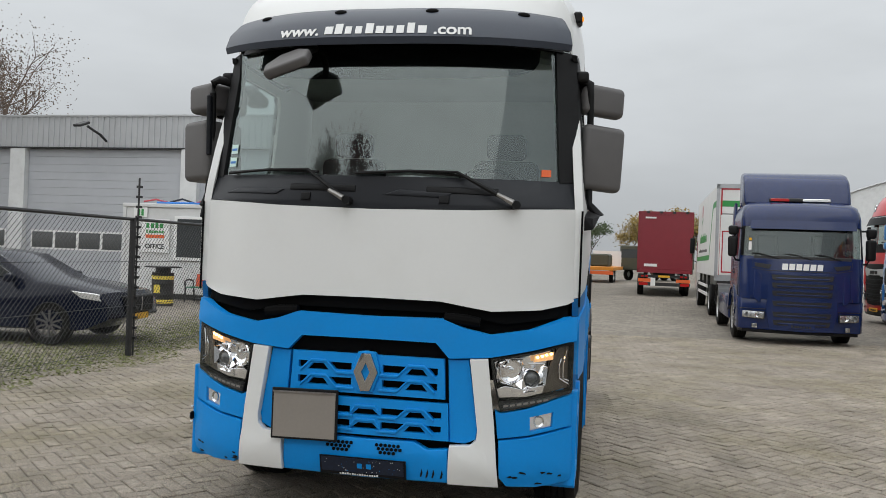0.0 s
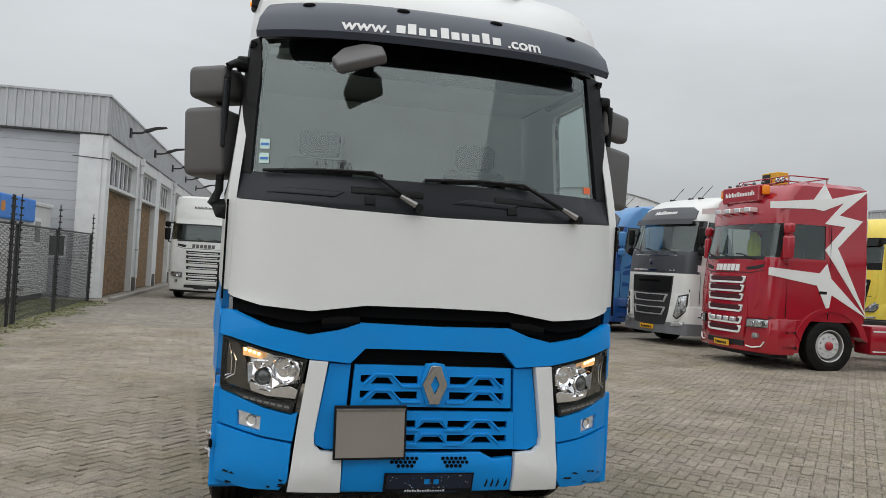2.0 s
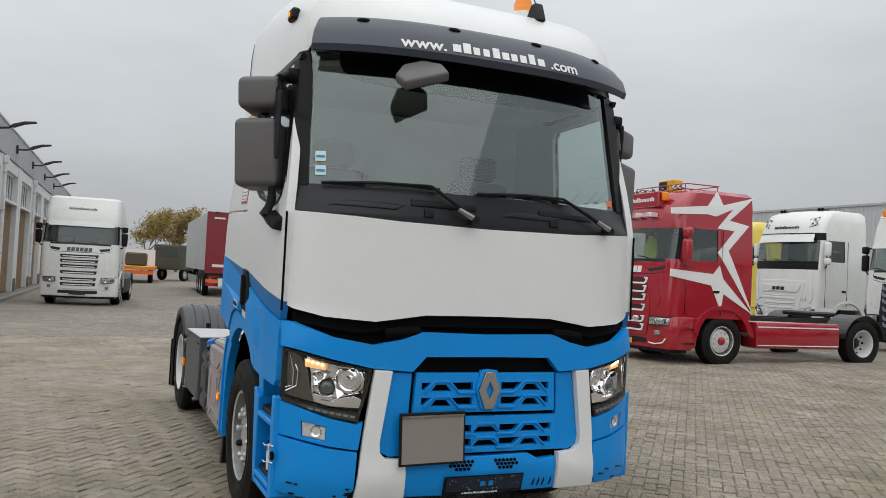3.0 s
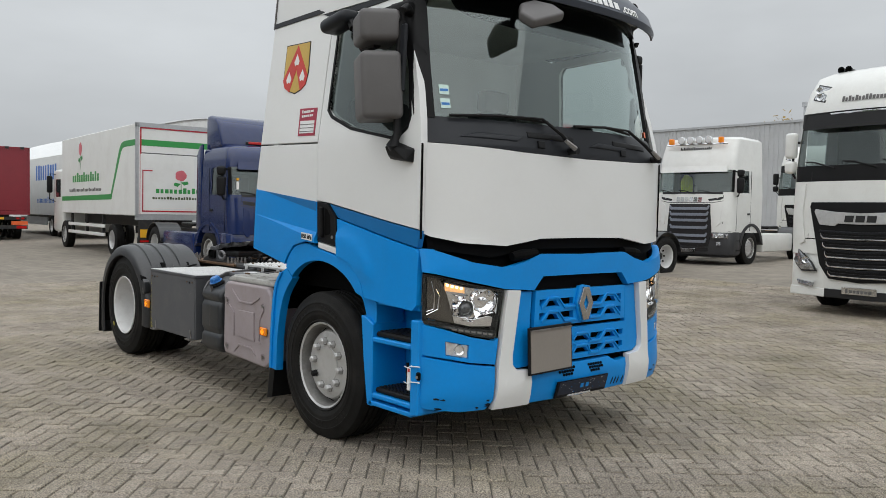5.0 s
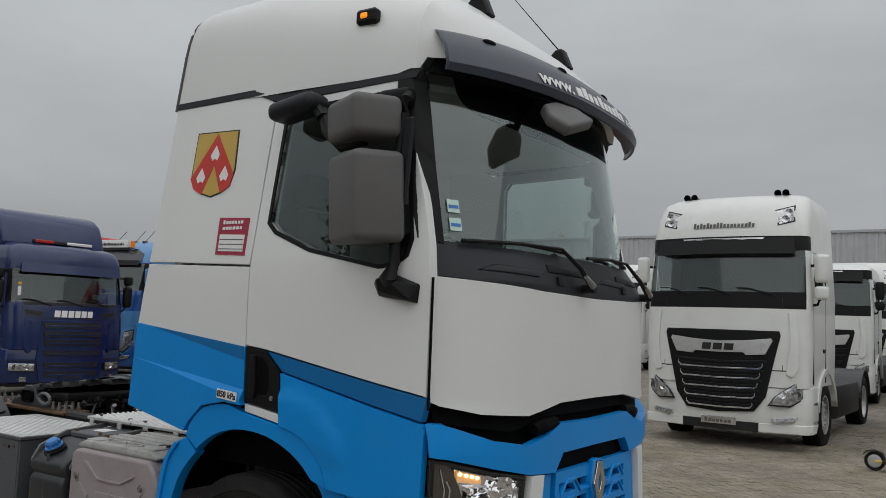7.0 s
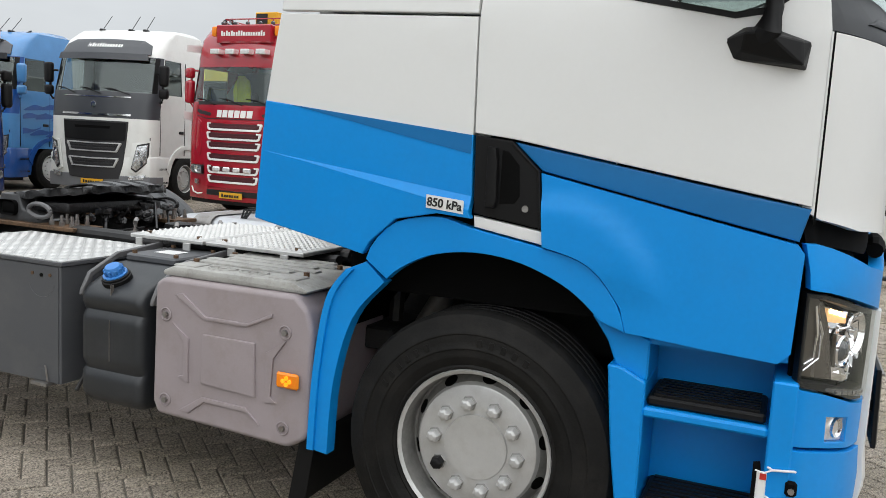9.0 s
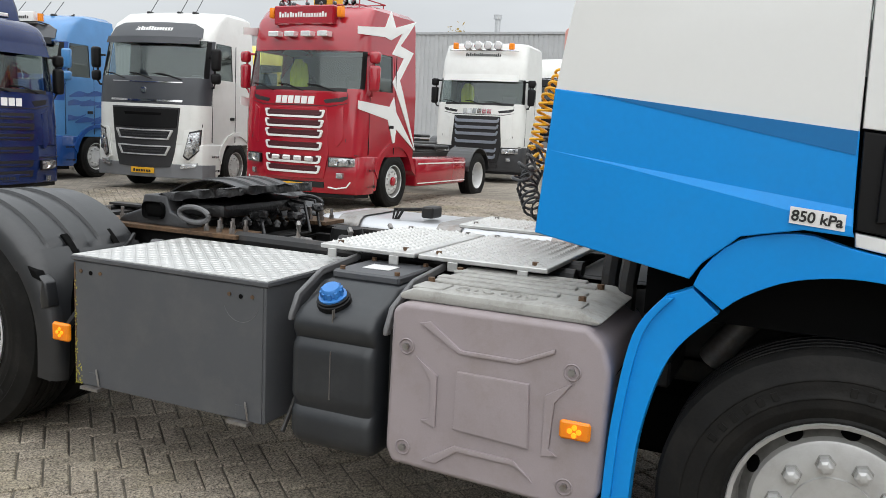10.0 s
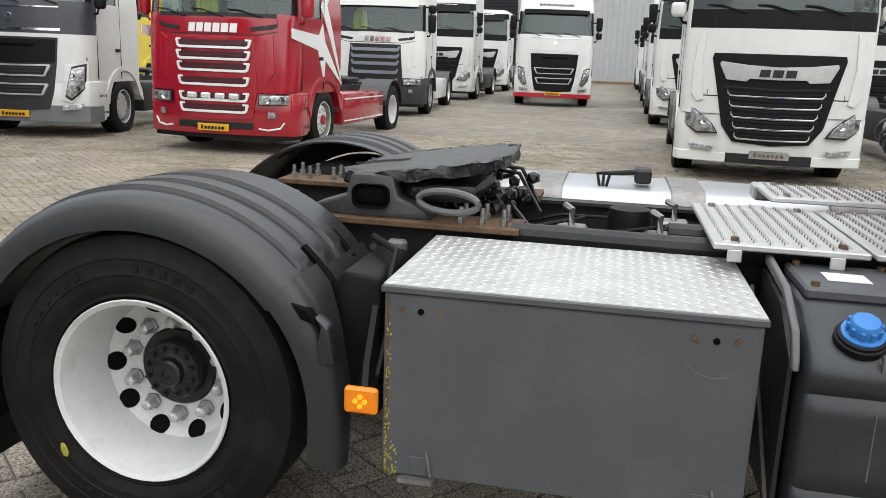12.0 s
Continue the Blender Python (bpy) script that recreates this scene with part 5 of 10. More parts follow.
# wheels
for s in (1, -1):
    fwheel = wheel(truck, s * 1.075, 0.0, 0.502, "front", "rim", s > 0, 0.515, 0.315)
    if s < 0:
        fwheel.matrix_basis = fwheel.matrix_basis @ Matrix.Rotation(radians(-12), 4, "X")
        bare = [o for o in fwheel.children if o.name.startswith("wheel_nut")][9]
        bare.data = bare.data.copy()
        bare.data.materials[0] = M["black"]
        bare["label"] = "bare black stud"
    wheel(truck, s * 1.078, 3.80, 0.553, "rear", "rim_white", s > 0, 0.512, 0.29)
    wheel(truck, s * 0.745, 3.81, 0.553, "front", "rim", s > 0, 0.512, 0.30)
for y, w, z in ((0.0, 0.9, 0.5), (3.81, 0.62, 0.553)):
    part("axle", tube([(-w, y, z), (w, y, z)], 0.07, 10), "chassis", truck)
part("differential", revolve([(0.0, -0.3), (0.14, -0.26), (0.24, -0.08), (0.24, 0.08), (0.14, 0.26), (0.0, 0.3)], 20, "x"), "chassis", truck).matrix_basis = pose(0, 3.81, 0.555)

# raised marks on the tyre walls
for y, z, x in ((0.0, 0.502, -1.2345), (3.80, 0.553, -1.2262)):
    for start, n_ in ((118, 5), (62, 6), (-62, 6), (-118, 4)):
        for k in range(n_):
            a = radians(start - 6.5 * k)
            b = box(-0.0005, 0.004, -0.010, 0.010, -0.014, 0.014, 0.0015)
            bmesh.ops.transform(b, matrix=Matrix.Translation((x, y, z)) @ Matrix.Rotation(a - math.pi / 2, 4, "X") @ Matrix.Translation((0, 0, 0.405)), verts=b.verts)
            part("wall_mark", b, "rubber", truck)

# near-black pan, axle beams and plate, added to deepen the shade under the truck
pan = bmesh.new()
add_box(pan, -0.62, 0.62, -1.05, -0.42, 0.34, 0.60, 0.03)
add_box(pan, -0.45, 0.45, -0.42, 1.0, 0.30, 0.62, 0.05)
part("engine_pan", pan, "black_deep", truck, "near-black pan added to deepen the shade under the cab")
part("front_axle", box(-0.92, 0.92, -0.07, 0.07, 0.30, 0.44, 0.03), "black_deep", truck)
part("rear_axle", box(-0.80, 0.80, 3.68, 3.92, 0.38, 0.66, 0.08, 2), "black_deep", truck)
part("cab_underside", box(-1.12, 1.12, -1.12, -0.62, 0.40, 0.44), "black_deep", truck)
# frame rails
for s in (1, -1):
    bm = bmesh.new()
    add_box(bm, s * 0.41, s * 0.425, -0.9, 4.45, 0.72, 1.0)
    add_box(bm, s * 0.34, s * 0.425, -0.9, 4.45, 0.985, 1.0)
    add_box(bm, s * 0.34, s * 0.425, -0.9, 4.45, 0.72, 0.735)
    rail = part("frame_rail", bm, "chassis", truck, "worn dark chassis rail")
    bolts = bmesh.new()
    for k in range(11):
        for z in (0.90, 0.80):
            c = bmesh.ops.create_cone(bolts, cap_ends=True, segments=6, radius1=0.014, radius2=0.014, depth=0.02)
            bmesh.ops.transform(bolts, matrix=Matrix.Translation((s * 0.435, 2.95 + 0.11 * k, z)) @ Matrix.Rotation(radians(90), 4, "Y"), verts=c["verts"])
    part("rail_bolt", bolts, "steel", rail)
    part("air_bellows", revolve([(0.10, 0.66), (0.14, 0.70), (0.14, 0.80), (0.11, 0.84)], 20, "z"), "black", truck, "", True).matrix_basis = pose(s * 0.36, 3.25, 0)
for y in (1.2, 2.3, 2.9, 3.6, 4.3):
    part("cross_member", box(-0.41, 0.41, y - 0.05, y + 0.05, 0.74, 0.96), "chassis", truck)
part("air_pipe", tube([(-0.38, 2.2, 1.03), (-0.38, 1.0, 1.03)], 0.035, 10), "chassis", truck)
part("side_pipe", tube([(-0.455, 2.75, 1.0), (-0.50, 2.2, 1.005), (-0.50, 1.0, 1.01)], 0.038, 10), "chassis", truck)

# ---- behind the cab ----
def cylinder(r, h, seg=16, m=None, r2=None):
    bm = bmesh.new()
    c = bmesh.ops.create_cone(bm, cap_ends=True, segments=seg, radius1=r, radius2=r if r2 is None else r2, depth=h)
    if m is not None:
        bmesh.ops.transform(bm, matrix=m, verts=c["verts"])
    return bm


TOX = Matrix.Rotation(radians(-90), 4, "Y")
# lilac-grey battery and tank cover
tank = part("battery_cover", prism([(0.70, 0.405), (0.68, 0.44), (0.675, 0.85), (0.70, 0.93), (0.76, 0.985), (1.42, 0.985), (1.465, 0.955), (1.475, 0.44), (1.45, 0.385), (0.78, 0.36)], "x", -1.235, -0.62, 0.022, 3), "lilac", truck, "weathered lilac-grey plastic cover over the batteries", True, True)


def tank_sheet(name, outline, material, out=0.012, bevel=0.008, parent=tank, x=-1.236):
    return part(name, sheet(outline, lambda p, d=0.0: Vector((x - out + d, p[0], p[1])), 0.03, (), 0.3, "", bevel), material, parent, "", True, True)


tank_sheet("pressed_panel", [(0.94, 0.77), (1.20, 0.77), (1.21, 0.56), (0.93, 0.545)], "lilac")
for pts in ([(1.35, 0.92), (1.31, 0.93), (1.19, 0.845), (0.98, 0.845), (0.86, 0.90), (0.86, 0.885), (0.985, 0.83), (1.20, 0.83)],
            [(1.36, 0.80), (1.30, 0.72), (1.30, 0.58), (1.33, 0.57), (1.275, 0.55), (1.275, 0.74)],
            [(1.32, 0.425), (1.20, 0.50), (0.98, 0.495), (0.92, 0.445), (0.91, 0.43), (0.975, 0.475), (1.19, 0.48), (1.27, 0.42)],
            [(0.79, 0.80), (0.85, 0.72), (0.86, 0.56), (0.83, 0.54), (0.885, 0.53), (0.885, 0.74)]):
    tank_sheet("pressed_rib", pts, "lilac", 0.008, 0.004)
for y, z in ((0.80, 0.832), (1.40, 0.828), (0.80, 0.44), (1.40, 0.455)):
    bm = revolve([(0.030, -0.002), (0.027, -0.0045), (0.023, 0.0), (0.018, 0.012), (0.0, 0.012)], 18, "x")
    o = part("fixing_cup", bm, "lilac", tank, "", True)
    o.matrix_basis = pose(-1.236, y, z)
    part("fixing_bolt", cylinder(0.013, 0.02, 6, Matrix.Translation((-1.238, y, z)) @ TOX), "steel", tank)
mk = part("side_marker", box(-1.258, -1.24, 0.722, 0.826, 0.612, 0.676, 0.008), "amber", tank, "lit orange side marker")
for dy, dz in ((0.0, 0.013), (0.0, -0.013), (0.015, 0), (-0.015, 0)):
    part("marker_light", cylinder(0.009, 0.006, 10, Matrix.Translation((-1.260, 0.774 + dy, 0.644 + dz)) @ TOX), "amber_lit", mk)
lid = part("battery_lid", prism([(0.74, 0.985), (1.45, 0.985), (1.46, 1.005), (1.40, 1.03), (0.80, 1.03), (0.72, 1.0)], "x", -1.20, -0.66, 0.012, 2), "lid", truck, "weathered grey lid with pressed ribs", True)
for x0, y0, y1 in ((-1.045, 0.92, 1.40), (-0.965, 0.84, 1.42), (-0.885, 0.90, 1.36), (-0.805, 0.84, 1.42), (-0.725, 0.90, 1.40)):
    part("lid_rib", box(x0, x0 + 0.055, y0, y1, 1.024, 1.040, 0.008, 2), "lid", lid, "", True)
part("lid_rib", box(-1.175, -1.065, 1.30, 1.42, 1.022, 1.036, 0.008, 2), "lid", lid, "", True)
part("lid_rib", box(-1.175, -1.065, 0.80, 0.94, 1.022, 1.036, 0.008, 2), "lid", lid, "", True)
for y in (1.04, 1.20):
    part("lid_oval", tube([(-1.12 + 0.042 * math.cos(math.pi * k / 12), y + 0.065 * math.sin(math.pi * k / 12), 1.030) for k in range(25)], 0.007, 6), "lid", lid, "", True)
    for k in (-1, 0, 1):
        part("lid_emboss", box(-1.145 + 0.012 * abs(k), -1.095 - 0.012 * abs(k), y - 0.008 + 0.028 * k, y + 0.008 + 0.028 * k, 1.024, 1.035, 0.004), "lid", lid)
for x, y in ((-1.05, 0.83), (-0.78, 0.83), (-1.05, 1.40), (-0.78, 1.40)):
    part("lid_stud", cylinder(0.014, 0.02, 6, Matrix.Translation((x, y, 1.038))), "rust", lid)
# dark diesel-additive tank with its blue cap
def tank_outline(inset):
    out = []
    for k in range(27):
        z = 0.365 + 0.0225 * k
        x = -1.243 + 0.022 * (math.exp(-((z - 0.53) / 0.020) ** 2) + math.exp(-((z - 0.795) / 0.020) ** 2)) + 0.05 * max(0.0, (0.43 - z) / 0.065) ** 2.2
        x += 0.16 * max(0.0, (z - 0.84) / 0.11) ** 2.4 if z < 0.955 else 0.16 * ((0.955 - 0.84) / 0.11) ** 2.4
        out.append((x, min(z, 0.975)))
    out = [p for p in out if p[1] < 0.955] + [(-1.035, 0.985), (-0.90, 0.99), (-0.70, 0.99), (-0.70, 0.36), (-1.15, 0.36)]
    return [(x + (-0.95 - x) * inset / 0.28, z + (0.67 - z) * inset / 0.31) for x, z in out]


ab = bmesh.new()
rows_ = [[ab.verts.new((x, y, z)) for x, z in tank_outline(i)] for y, i in ((1.53, 0.035), (1.536, 0.016), (1.55, 0.004), (1.575, 0.0), (1.845, 0.0), (1.87, 0.004), (1.884, 0.016), (1.89, 0.035))]
for r0, r1 in zip(rows_, rows_[1:]):
    for k in range(len(r0)):
        ab.faces.new((r0[k], r0[k - 1], r1[k - 1], r1[k]))
ab.faces.new(rows_[0])
ab.faces.new(rows_[-1][::-1])
bmesh.ops.recalc_face_normals(ab, faces=ab.faces)
ad = part("additive_tank", ab, "additive_plastic", truck, "dark plastic additive tank with three bulges", True)
cap = part("tank_cap", revolve([(0.075, 0.0), (0.075, 0.015), (0.055, 0.02), (0.055, 0.055), (0.045, 0.068), (0.0, 0.072)], 20, "z"), "cap_blue", ad, "bright blue filler cap", True)
cap.matrix_basis = pose(-1.168, 1.75, 0.948, 0, -26, 0) @ Matrix.Scale(0.72, 4)
b = bmesh.new()
for k in range(10):
    a = 2 * math.pi * k / 10
    add_box(b, -0.009, 0.009, 0.050, 0.062, 0.018, 0.055, 0.003, 1, Matrix.Rotation(a, 4, "Z"))
tagged(part("cap_grip", b, "cap_blue", cap), kind="stuff")
part("cap_seat", revolve([(0.085, -0.02), (0.085, 0.004), (0.07, 0.008)], 20, "z"), "black", cap)
part("cap_neck", revolve([(0.092, -0.05), (0.092, -0.012), (0.078, -0.004), (0.078, -0.02)], 22, "z"), "black", cap)
for q in range(4):
    z0_, z1_ = ((0.41, 0.50), (0.575, 0.66), (0.66, 0.76), (0.83, 0.915))[q]
    part("mould_seam", box(-1.2455 if 0 < q < 3 else -1.237, -1.22, 1.708, 1.711, z0_, z1_), "seam_dust", ad)
cover = part("tank_lid", box(-1.0, -0.68, 1.56, 1.86, 0.985, 1.02, 0.008), "box_grey", truck, "grey lid with a pale label over the additive tank")
part("lid_label", box(-0.90, -0.80, 1.66, 1.78, 1.021, 1.023), "sticker_white", cover)
for x, y in ((-0.97, 1.585), (-0.97, 1.83), (-0.71, 1.585), (-0.71, 1.83)):
    part("lid_bolt", cylinder(0.012, 0.014, 6, Matrix.Translation((x, y, 1.027))), "rust", cover)
for y in (1.50, 1.91):
    rim_ = [(-1.217, 0.845), (-1.213, 0.87), (-1.170, 0.945), (-1.0, 1.020), (-0.70, 1.045)]
    rim_in = [(-0.70, 1.015), (-1.0, 0.99), (-1.15, 0.925), (-1.183, 0.86), (-1.186, 0.845)]
    part("tank_bracket", prism(rim_ + rim_in, "y", y - 0.010, y + 0.010, 0.004), "bracket", truck, "grey strap round the additive tank", True)
    part("tank_bracket", prism([(-1.16, 0.40), (-1.16, 0.86), (-0.98, 0.96), (-0.66, 0.99), (-0.66, 0.40)], "y", y - 0.006, y + 0.006), "chassis", truck)
# storage box with a chequer-plate lid
sb = part("storage_box", box(-1.243, -0.56, 2.0, 3.005, 0.418, 0.965, 0.004), "box_grey", truck, "dark grey steel storage box with a chequer-plate lid")
part("box_lid", box(-1.25, -0.545, 1.99, 3.015, 0.965, 0.985, 0.003), "box_grey", sb)
chk = bmesh.new()
add_box(chk, -1.243, -0.55, 1.995, 3.01, 0.985, 0.9885)
part("chequer_sheet", chk, "tread", sb, "aluminium chequer plate")
tear = bmesh.new()
for i in range(29):
    for j in range(20):
        x, y = -1.222 + 0.0345 * j, 2.02 + 0.0345 * i
        a = 45 if (i + j) % 2 else -45
        m = Matrix.Translation((x, y, 0.9885)) @ Matrix.Rotation(radians(a), 4, "Z")
        pts = [(-0.019, 0, 0), (0, -0.0052, 0), (0.019, 0, 0), (0, 0.0052, 0), (0, 0, 0.0034)]
        vs = [tear.verts.new(m @ Vector(p)) for p in pts]
        for q in range(4):
            tear.faces.new((vs[q], vs[(q + 1) % 4], vs[4]))
cs = part("chequer_pattern", tear, "tread", sb)
tagged(cs, kind="stuff")
fl = part("box_front", box(-1.2465, -1.2435, 2.012, 2.995, 0.422, 0.958, 0), "box_grey", sb)
for y in (2.115, 2.90):
    part("key_hole", cylinder(0.009, 0.004, 14, Matrix.Translation((-1.248, y, 0.917)) @ TOX), "black_deep", fl)
    for dy in (-0.055, 0.055):
        part("box_screw", cylinder(0.008, 0.006, 8, Matrix.Translation((-1.249, y + dy, 0.917 + 0.004)) @ TOX), "rust", fl)
    hg = part("box_hinge", box(-1.249, -1.245, y - 0.03, y + 0.02, 0.425, 0.48, 0.001), "box_grey", sb)
    part("hinge_wire", tube([(-1.255, y - 0.045, 0.425), (-1.255, y - 0.03, 0.50)], 0.004, 6), "steel", hg)
    part("hinge_foot", box(-1.27, -1.20, y - 0.05, y + 0.05, 0.405, 0.418), "steel", sb)
rnd = random.Random(12)
edge = bmesh.new()
for k in range(150):
    z0 = 0.424 + 0.50 * rnd.random() ** 2.6
    far_ = 0.035 if z0 < 0.52 else 0.012
    y0 = 2.995 - far_ * rnd.random() ** 2
    r0 = rnd.uniform(0.0008, 0.0042)
    add_prism(edge, [(y0 + r0 * rnd.uniform(0.4, 1.2) * math.cos(a), z0 + 1.5 * r0 * rnd.uniform(0.4, 1.2) * math.sin(a)) for a in (0.0, 1.2, 2.5, 3.8, 5.0)], "x", -1.2482, -1.2464)
part("rust_edge", box(-1.2478, -1.2462, 2.9885, 2.9965, 0.43, 0.955), "rust", fl)
tagged(part("worn_edge", edge, "mark_yellow", fl, "yellow paint showing at the worn corner"), kind="stuff")
part("scratch_arc", tube([(-1.247, 2.115 + 0.085 * math.cos(radians(a)), 0.90 + 0.085 * math.sin(radians(a))) for a in range(196, 345, 8)], 0.0010, 4), "bracket", fl)
part("box_stay", tube([(-0.75, 1.96, 0.95), (-1.22, 1.93, 0.40)], 0.010, 6), "chassis", sb)
om = part("rear_marker", box(-1.27, -1.245, 3.015, 3.115, 0.60, 0.68, 0.008), "amber", truck, "lit orange side marker on a black bracket")
for dy, dz in ((0.0, 0.014), (0.0, -0.014), (0.014, 0), (-0.014, 0)):
    part("marker_led", cylinder(0.008, 0.005, 8, Matrix.Translation((-1.271, 3.065 + dy, 0.64 + dz)) @ TOX), "amber_lit", om)
part("marker_bracket", tube([(-1.245, 3.06, 0.64), (-1.16, 3.08, 0.70), (-1.0, 3.1, 0.85)], 0.018, 6), "black", om)

# catwalk plates
def walk_plate(x0, x1, y0, y1, z, along_x, label):
    p = part("catwalk_plate", box(x0, x1, y0, y1, z - 0.02, z, 0.004), "tread", truck, label)
    bm = bmesh.new()
    nx, ny = int((x1 - x0) / 0.040), int((y1 - y0) / 0.044)
    for i in range(1, nx):
        for j in range(1, ny):
            if along_x and i % 5 == 3:
                continue
            cx, cy = x0 + (x1 - x0) * (i + (0.5 if j % 2 else 0.0) - 0.25) / nx, y0 + (y1 - y0) * j / ny
            vs = [bm.verts.new((cx + a, cy + b, z + h)) for a, b, h in ((-0.010, -0.014, 0), (0.010, -0.014, 0), (0.012, 0.013, 0), (-0.012, 0.013, 0), (0.0, 0.011, 0.013), (0, -0.004, 0.004))]
            # the open end of each nib is darker, for the shade in its hole
            for f in ((0, 1, 5), (1, 2, 4, 5), (3, 0, 5, 4), (2, 3, 4)):
                bm.faces.new([vs[k] for k in f]).material_index = 1 if f == (2, 3, 4) else 0
    tagged(part("plate_grip", bm, ["tread", "mirror_grey"], p), kind="stuff")
    for x in (x0 + 0.06, x1 - 0.06):
        for y in (y0 + 0.07, y1 - 0.07):
            part("plate_bolt", cylinder(0.013, 0.014, 8, Matrix.Translation((x, y, z + 0.006))), "rust" if x < -0.5 else "steel", p)
    return p


w1 = walk_plate(-0.74, 0.07, 1.625, 2.085, 1.075, False, "perforated aluminium catwalk plate")
w2 = walk_plate(-0.74, 0.07, 1.05, 1.61, 1.075, False, "perforated aluminium catwalk plate")
w3_ = walk_plate(0.09, 0.52, 0.98, 1.78, 1.115, False, "perforated aluminium catwalk plate")
for y in (1.15, 1.45, 1.72, 2.02):
    part("plate_clip", box(-0.748, -0.738, y - 0.022, y + 0.022, 1.02, 1.058, 0.002), "tread", w1 if y > 1.58 else w2)
for y in (1.02, 1.74):
    part("plate_end", box(0.42, 0.56, y - 0.05, y + 0.05, 1.05, 1.118, 0.01), "tread", w3_)
# silver fuel tank on the far side
ft = part("fuel_tank", box(0.56, 1.22, 1.0, 3.0, 0.38, 1.035, 0.10, 4), "chrome", truck, "polished aluminium fuel tank", True)
M_tank = mat("brushed_aluminium", (0.52, 0.53, 0.55), 0.34, metal=0.75, vary=0.06)
ft.data.materials[0] = M_tank
for y in (1.35, 2.05, 2.72):
    part("tank_strap", box(0.55, 1.23, y - 0.022, y + 0.022, 0.37, 1.044, 0.10, 4), "steel", ft, "", True)
part("tank_bracket_lug", box(0.72, 0.86, 2.22, 2.30, 1.05, 1.12, 0.01), "chassis", ft)
for k in range(3):
    part("tank_hose", tube([(0.75 + 0.03 * k, 2.30, 1.10), (0.72, 2.42 + 0.03 * k, 1.09), (0.62, 2.45, 0.97)], 0.009, 6), "black", ft)
# things in the frame
can = part("filter_can", revolve([(0.085, 0.80), (0.088, 0.82), (0.088, 1.02), (0.08, 1.06), (0.0, 1.075)], 20, "z"), "black", truck, "black filter can between the rails", True)
can.matrix_basis = pose(-0.10, 2.33, 0)
part("can_label", box(-0.02, 0.02, -0.091, -0.086, 0.93, 0.98), "crest_red", can)
for x, y in ((-0.22, 2.55), (0.05, 2.15), (-0.25, 2.22)):
    v = part("valve_block", box(x - 0.05, x + 0.05, y - 0.06, y + 0.06, 0.86, 1.0, 0.01), "steel", truck)
    part("valve_stem", tube([(x, y, 1.0), (x, y, 1.06), (x + 0.04, y + 0.03, 1.07)], 0.014, 6), "steel", v)
for k, (a, c) in enumerate((((-0.30, 2.60, 1.0), (-0.22, 2.2, 1.02)), ((-0.1, 2.2, 0.98), (0.25, 2.0, 0.95)), ((-0.33, 2.9, 0.95), (-0.2, 2.5, 1.03)), ((0.1, 2.9, 0.9), (0.0, 2.3, 1.0)))):
    mid = ((a[0] + c[0]) / 2, (a[1] + c[1]) / 2, 1.08 - 0.03 * k)
    part("air_line", tube([a, (mid[0], mid[1], 0.99), c], 0.007, 6), "black", truck)

# fifth wheel
base = part("mounting_plate", prism([(-0.52, 2.72), (-0.30, 2.72), (-0.30, 3.98), (-0.52, 3.98)], "z", 1.0, 1.022, 0.002), "rust", truck, "rusty mounting plate on the rail")
part("mounting_plate", prism([(0.30, 2.72), (0.52, 2.72), (0.52, 3.98), (0.30, 3.98)], "z", 1.0, 1.022, 0.002), "rust", truck)
for s in (-1, 1):
    for k, y in enumerate((2.78, 2.86, 2.94, 3.62, 3.72, 3.84, 3.92)):
        for x in (0.47, 0.36):
            bl = cylinder(0.015, 0.026, 6, Matrix.Translation((s * x, y, 1.034)))
            join(bl, cylinder(0.009, 0.05, 8, Matrix.Translation((s * x, y, 1.058))))
            part("plate_bolt", bl, "steel", base)
fw = part("fifth_wheel", sheet([(0.0, 2.80), (0.30, 2.82), (0.44, 2.92), (0.47, 3.15), (0.44, 3.32), (0.30, 3.44), (0.09, 3.52), (0.05, 3.25), (-0.05, 3.25), (-0.09, 3.52), (-0.30, 3.44), (-0.44, 3.32), (-0.47, 3.15), (-0.44, 2.92), (-0.30, 2.82)], lambda p, d=0.0: Vector((p[0], p[1], 1.205 - 0.14 * (p[1] - 3.15) - d)), 0.042, (), 0.045, "xy", 0.004), "grease", truck, "greasy black fifth-wheel coupling plate", True)
rnd = random.Random(31)
for v in fw.data.vertices:
    rim_near = max(0.0, min(1.0, (math.hypot(v.co.x / 0.47, (v.co.y - 3.14) / 0.36) - 0.80) / 0.2))
    v.co += Vector((rnd.uniform(-1, 1), rnd.uniform(-1, 1), rnd.uniform(-1.4, 0.5))) * (0.0015 + 0.008 * rim_near)
part("coupling_skirt", prism([(-0.38, 2.9), (0.38, 2.9), (0.41, 3.15), (0.20, 3.38), (-0.20, 3.38), (-0.41, 3.15)], "z", 1.08, 1.15, 0.02, 2), "grease", fw, "", True)
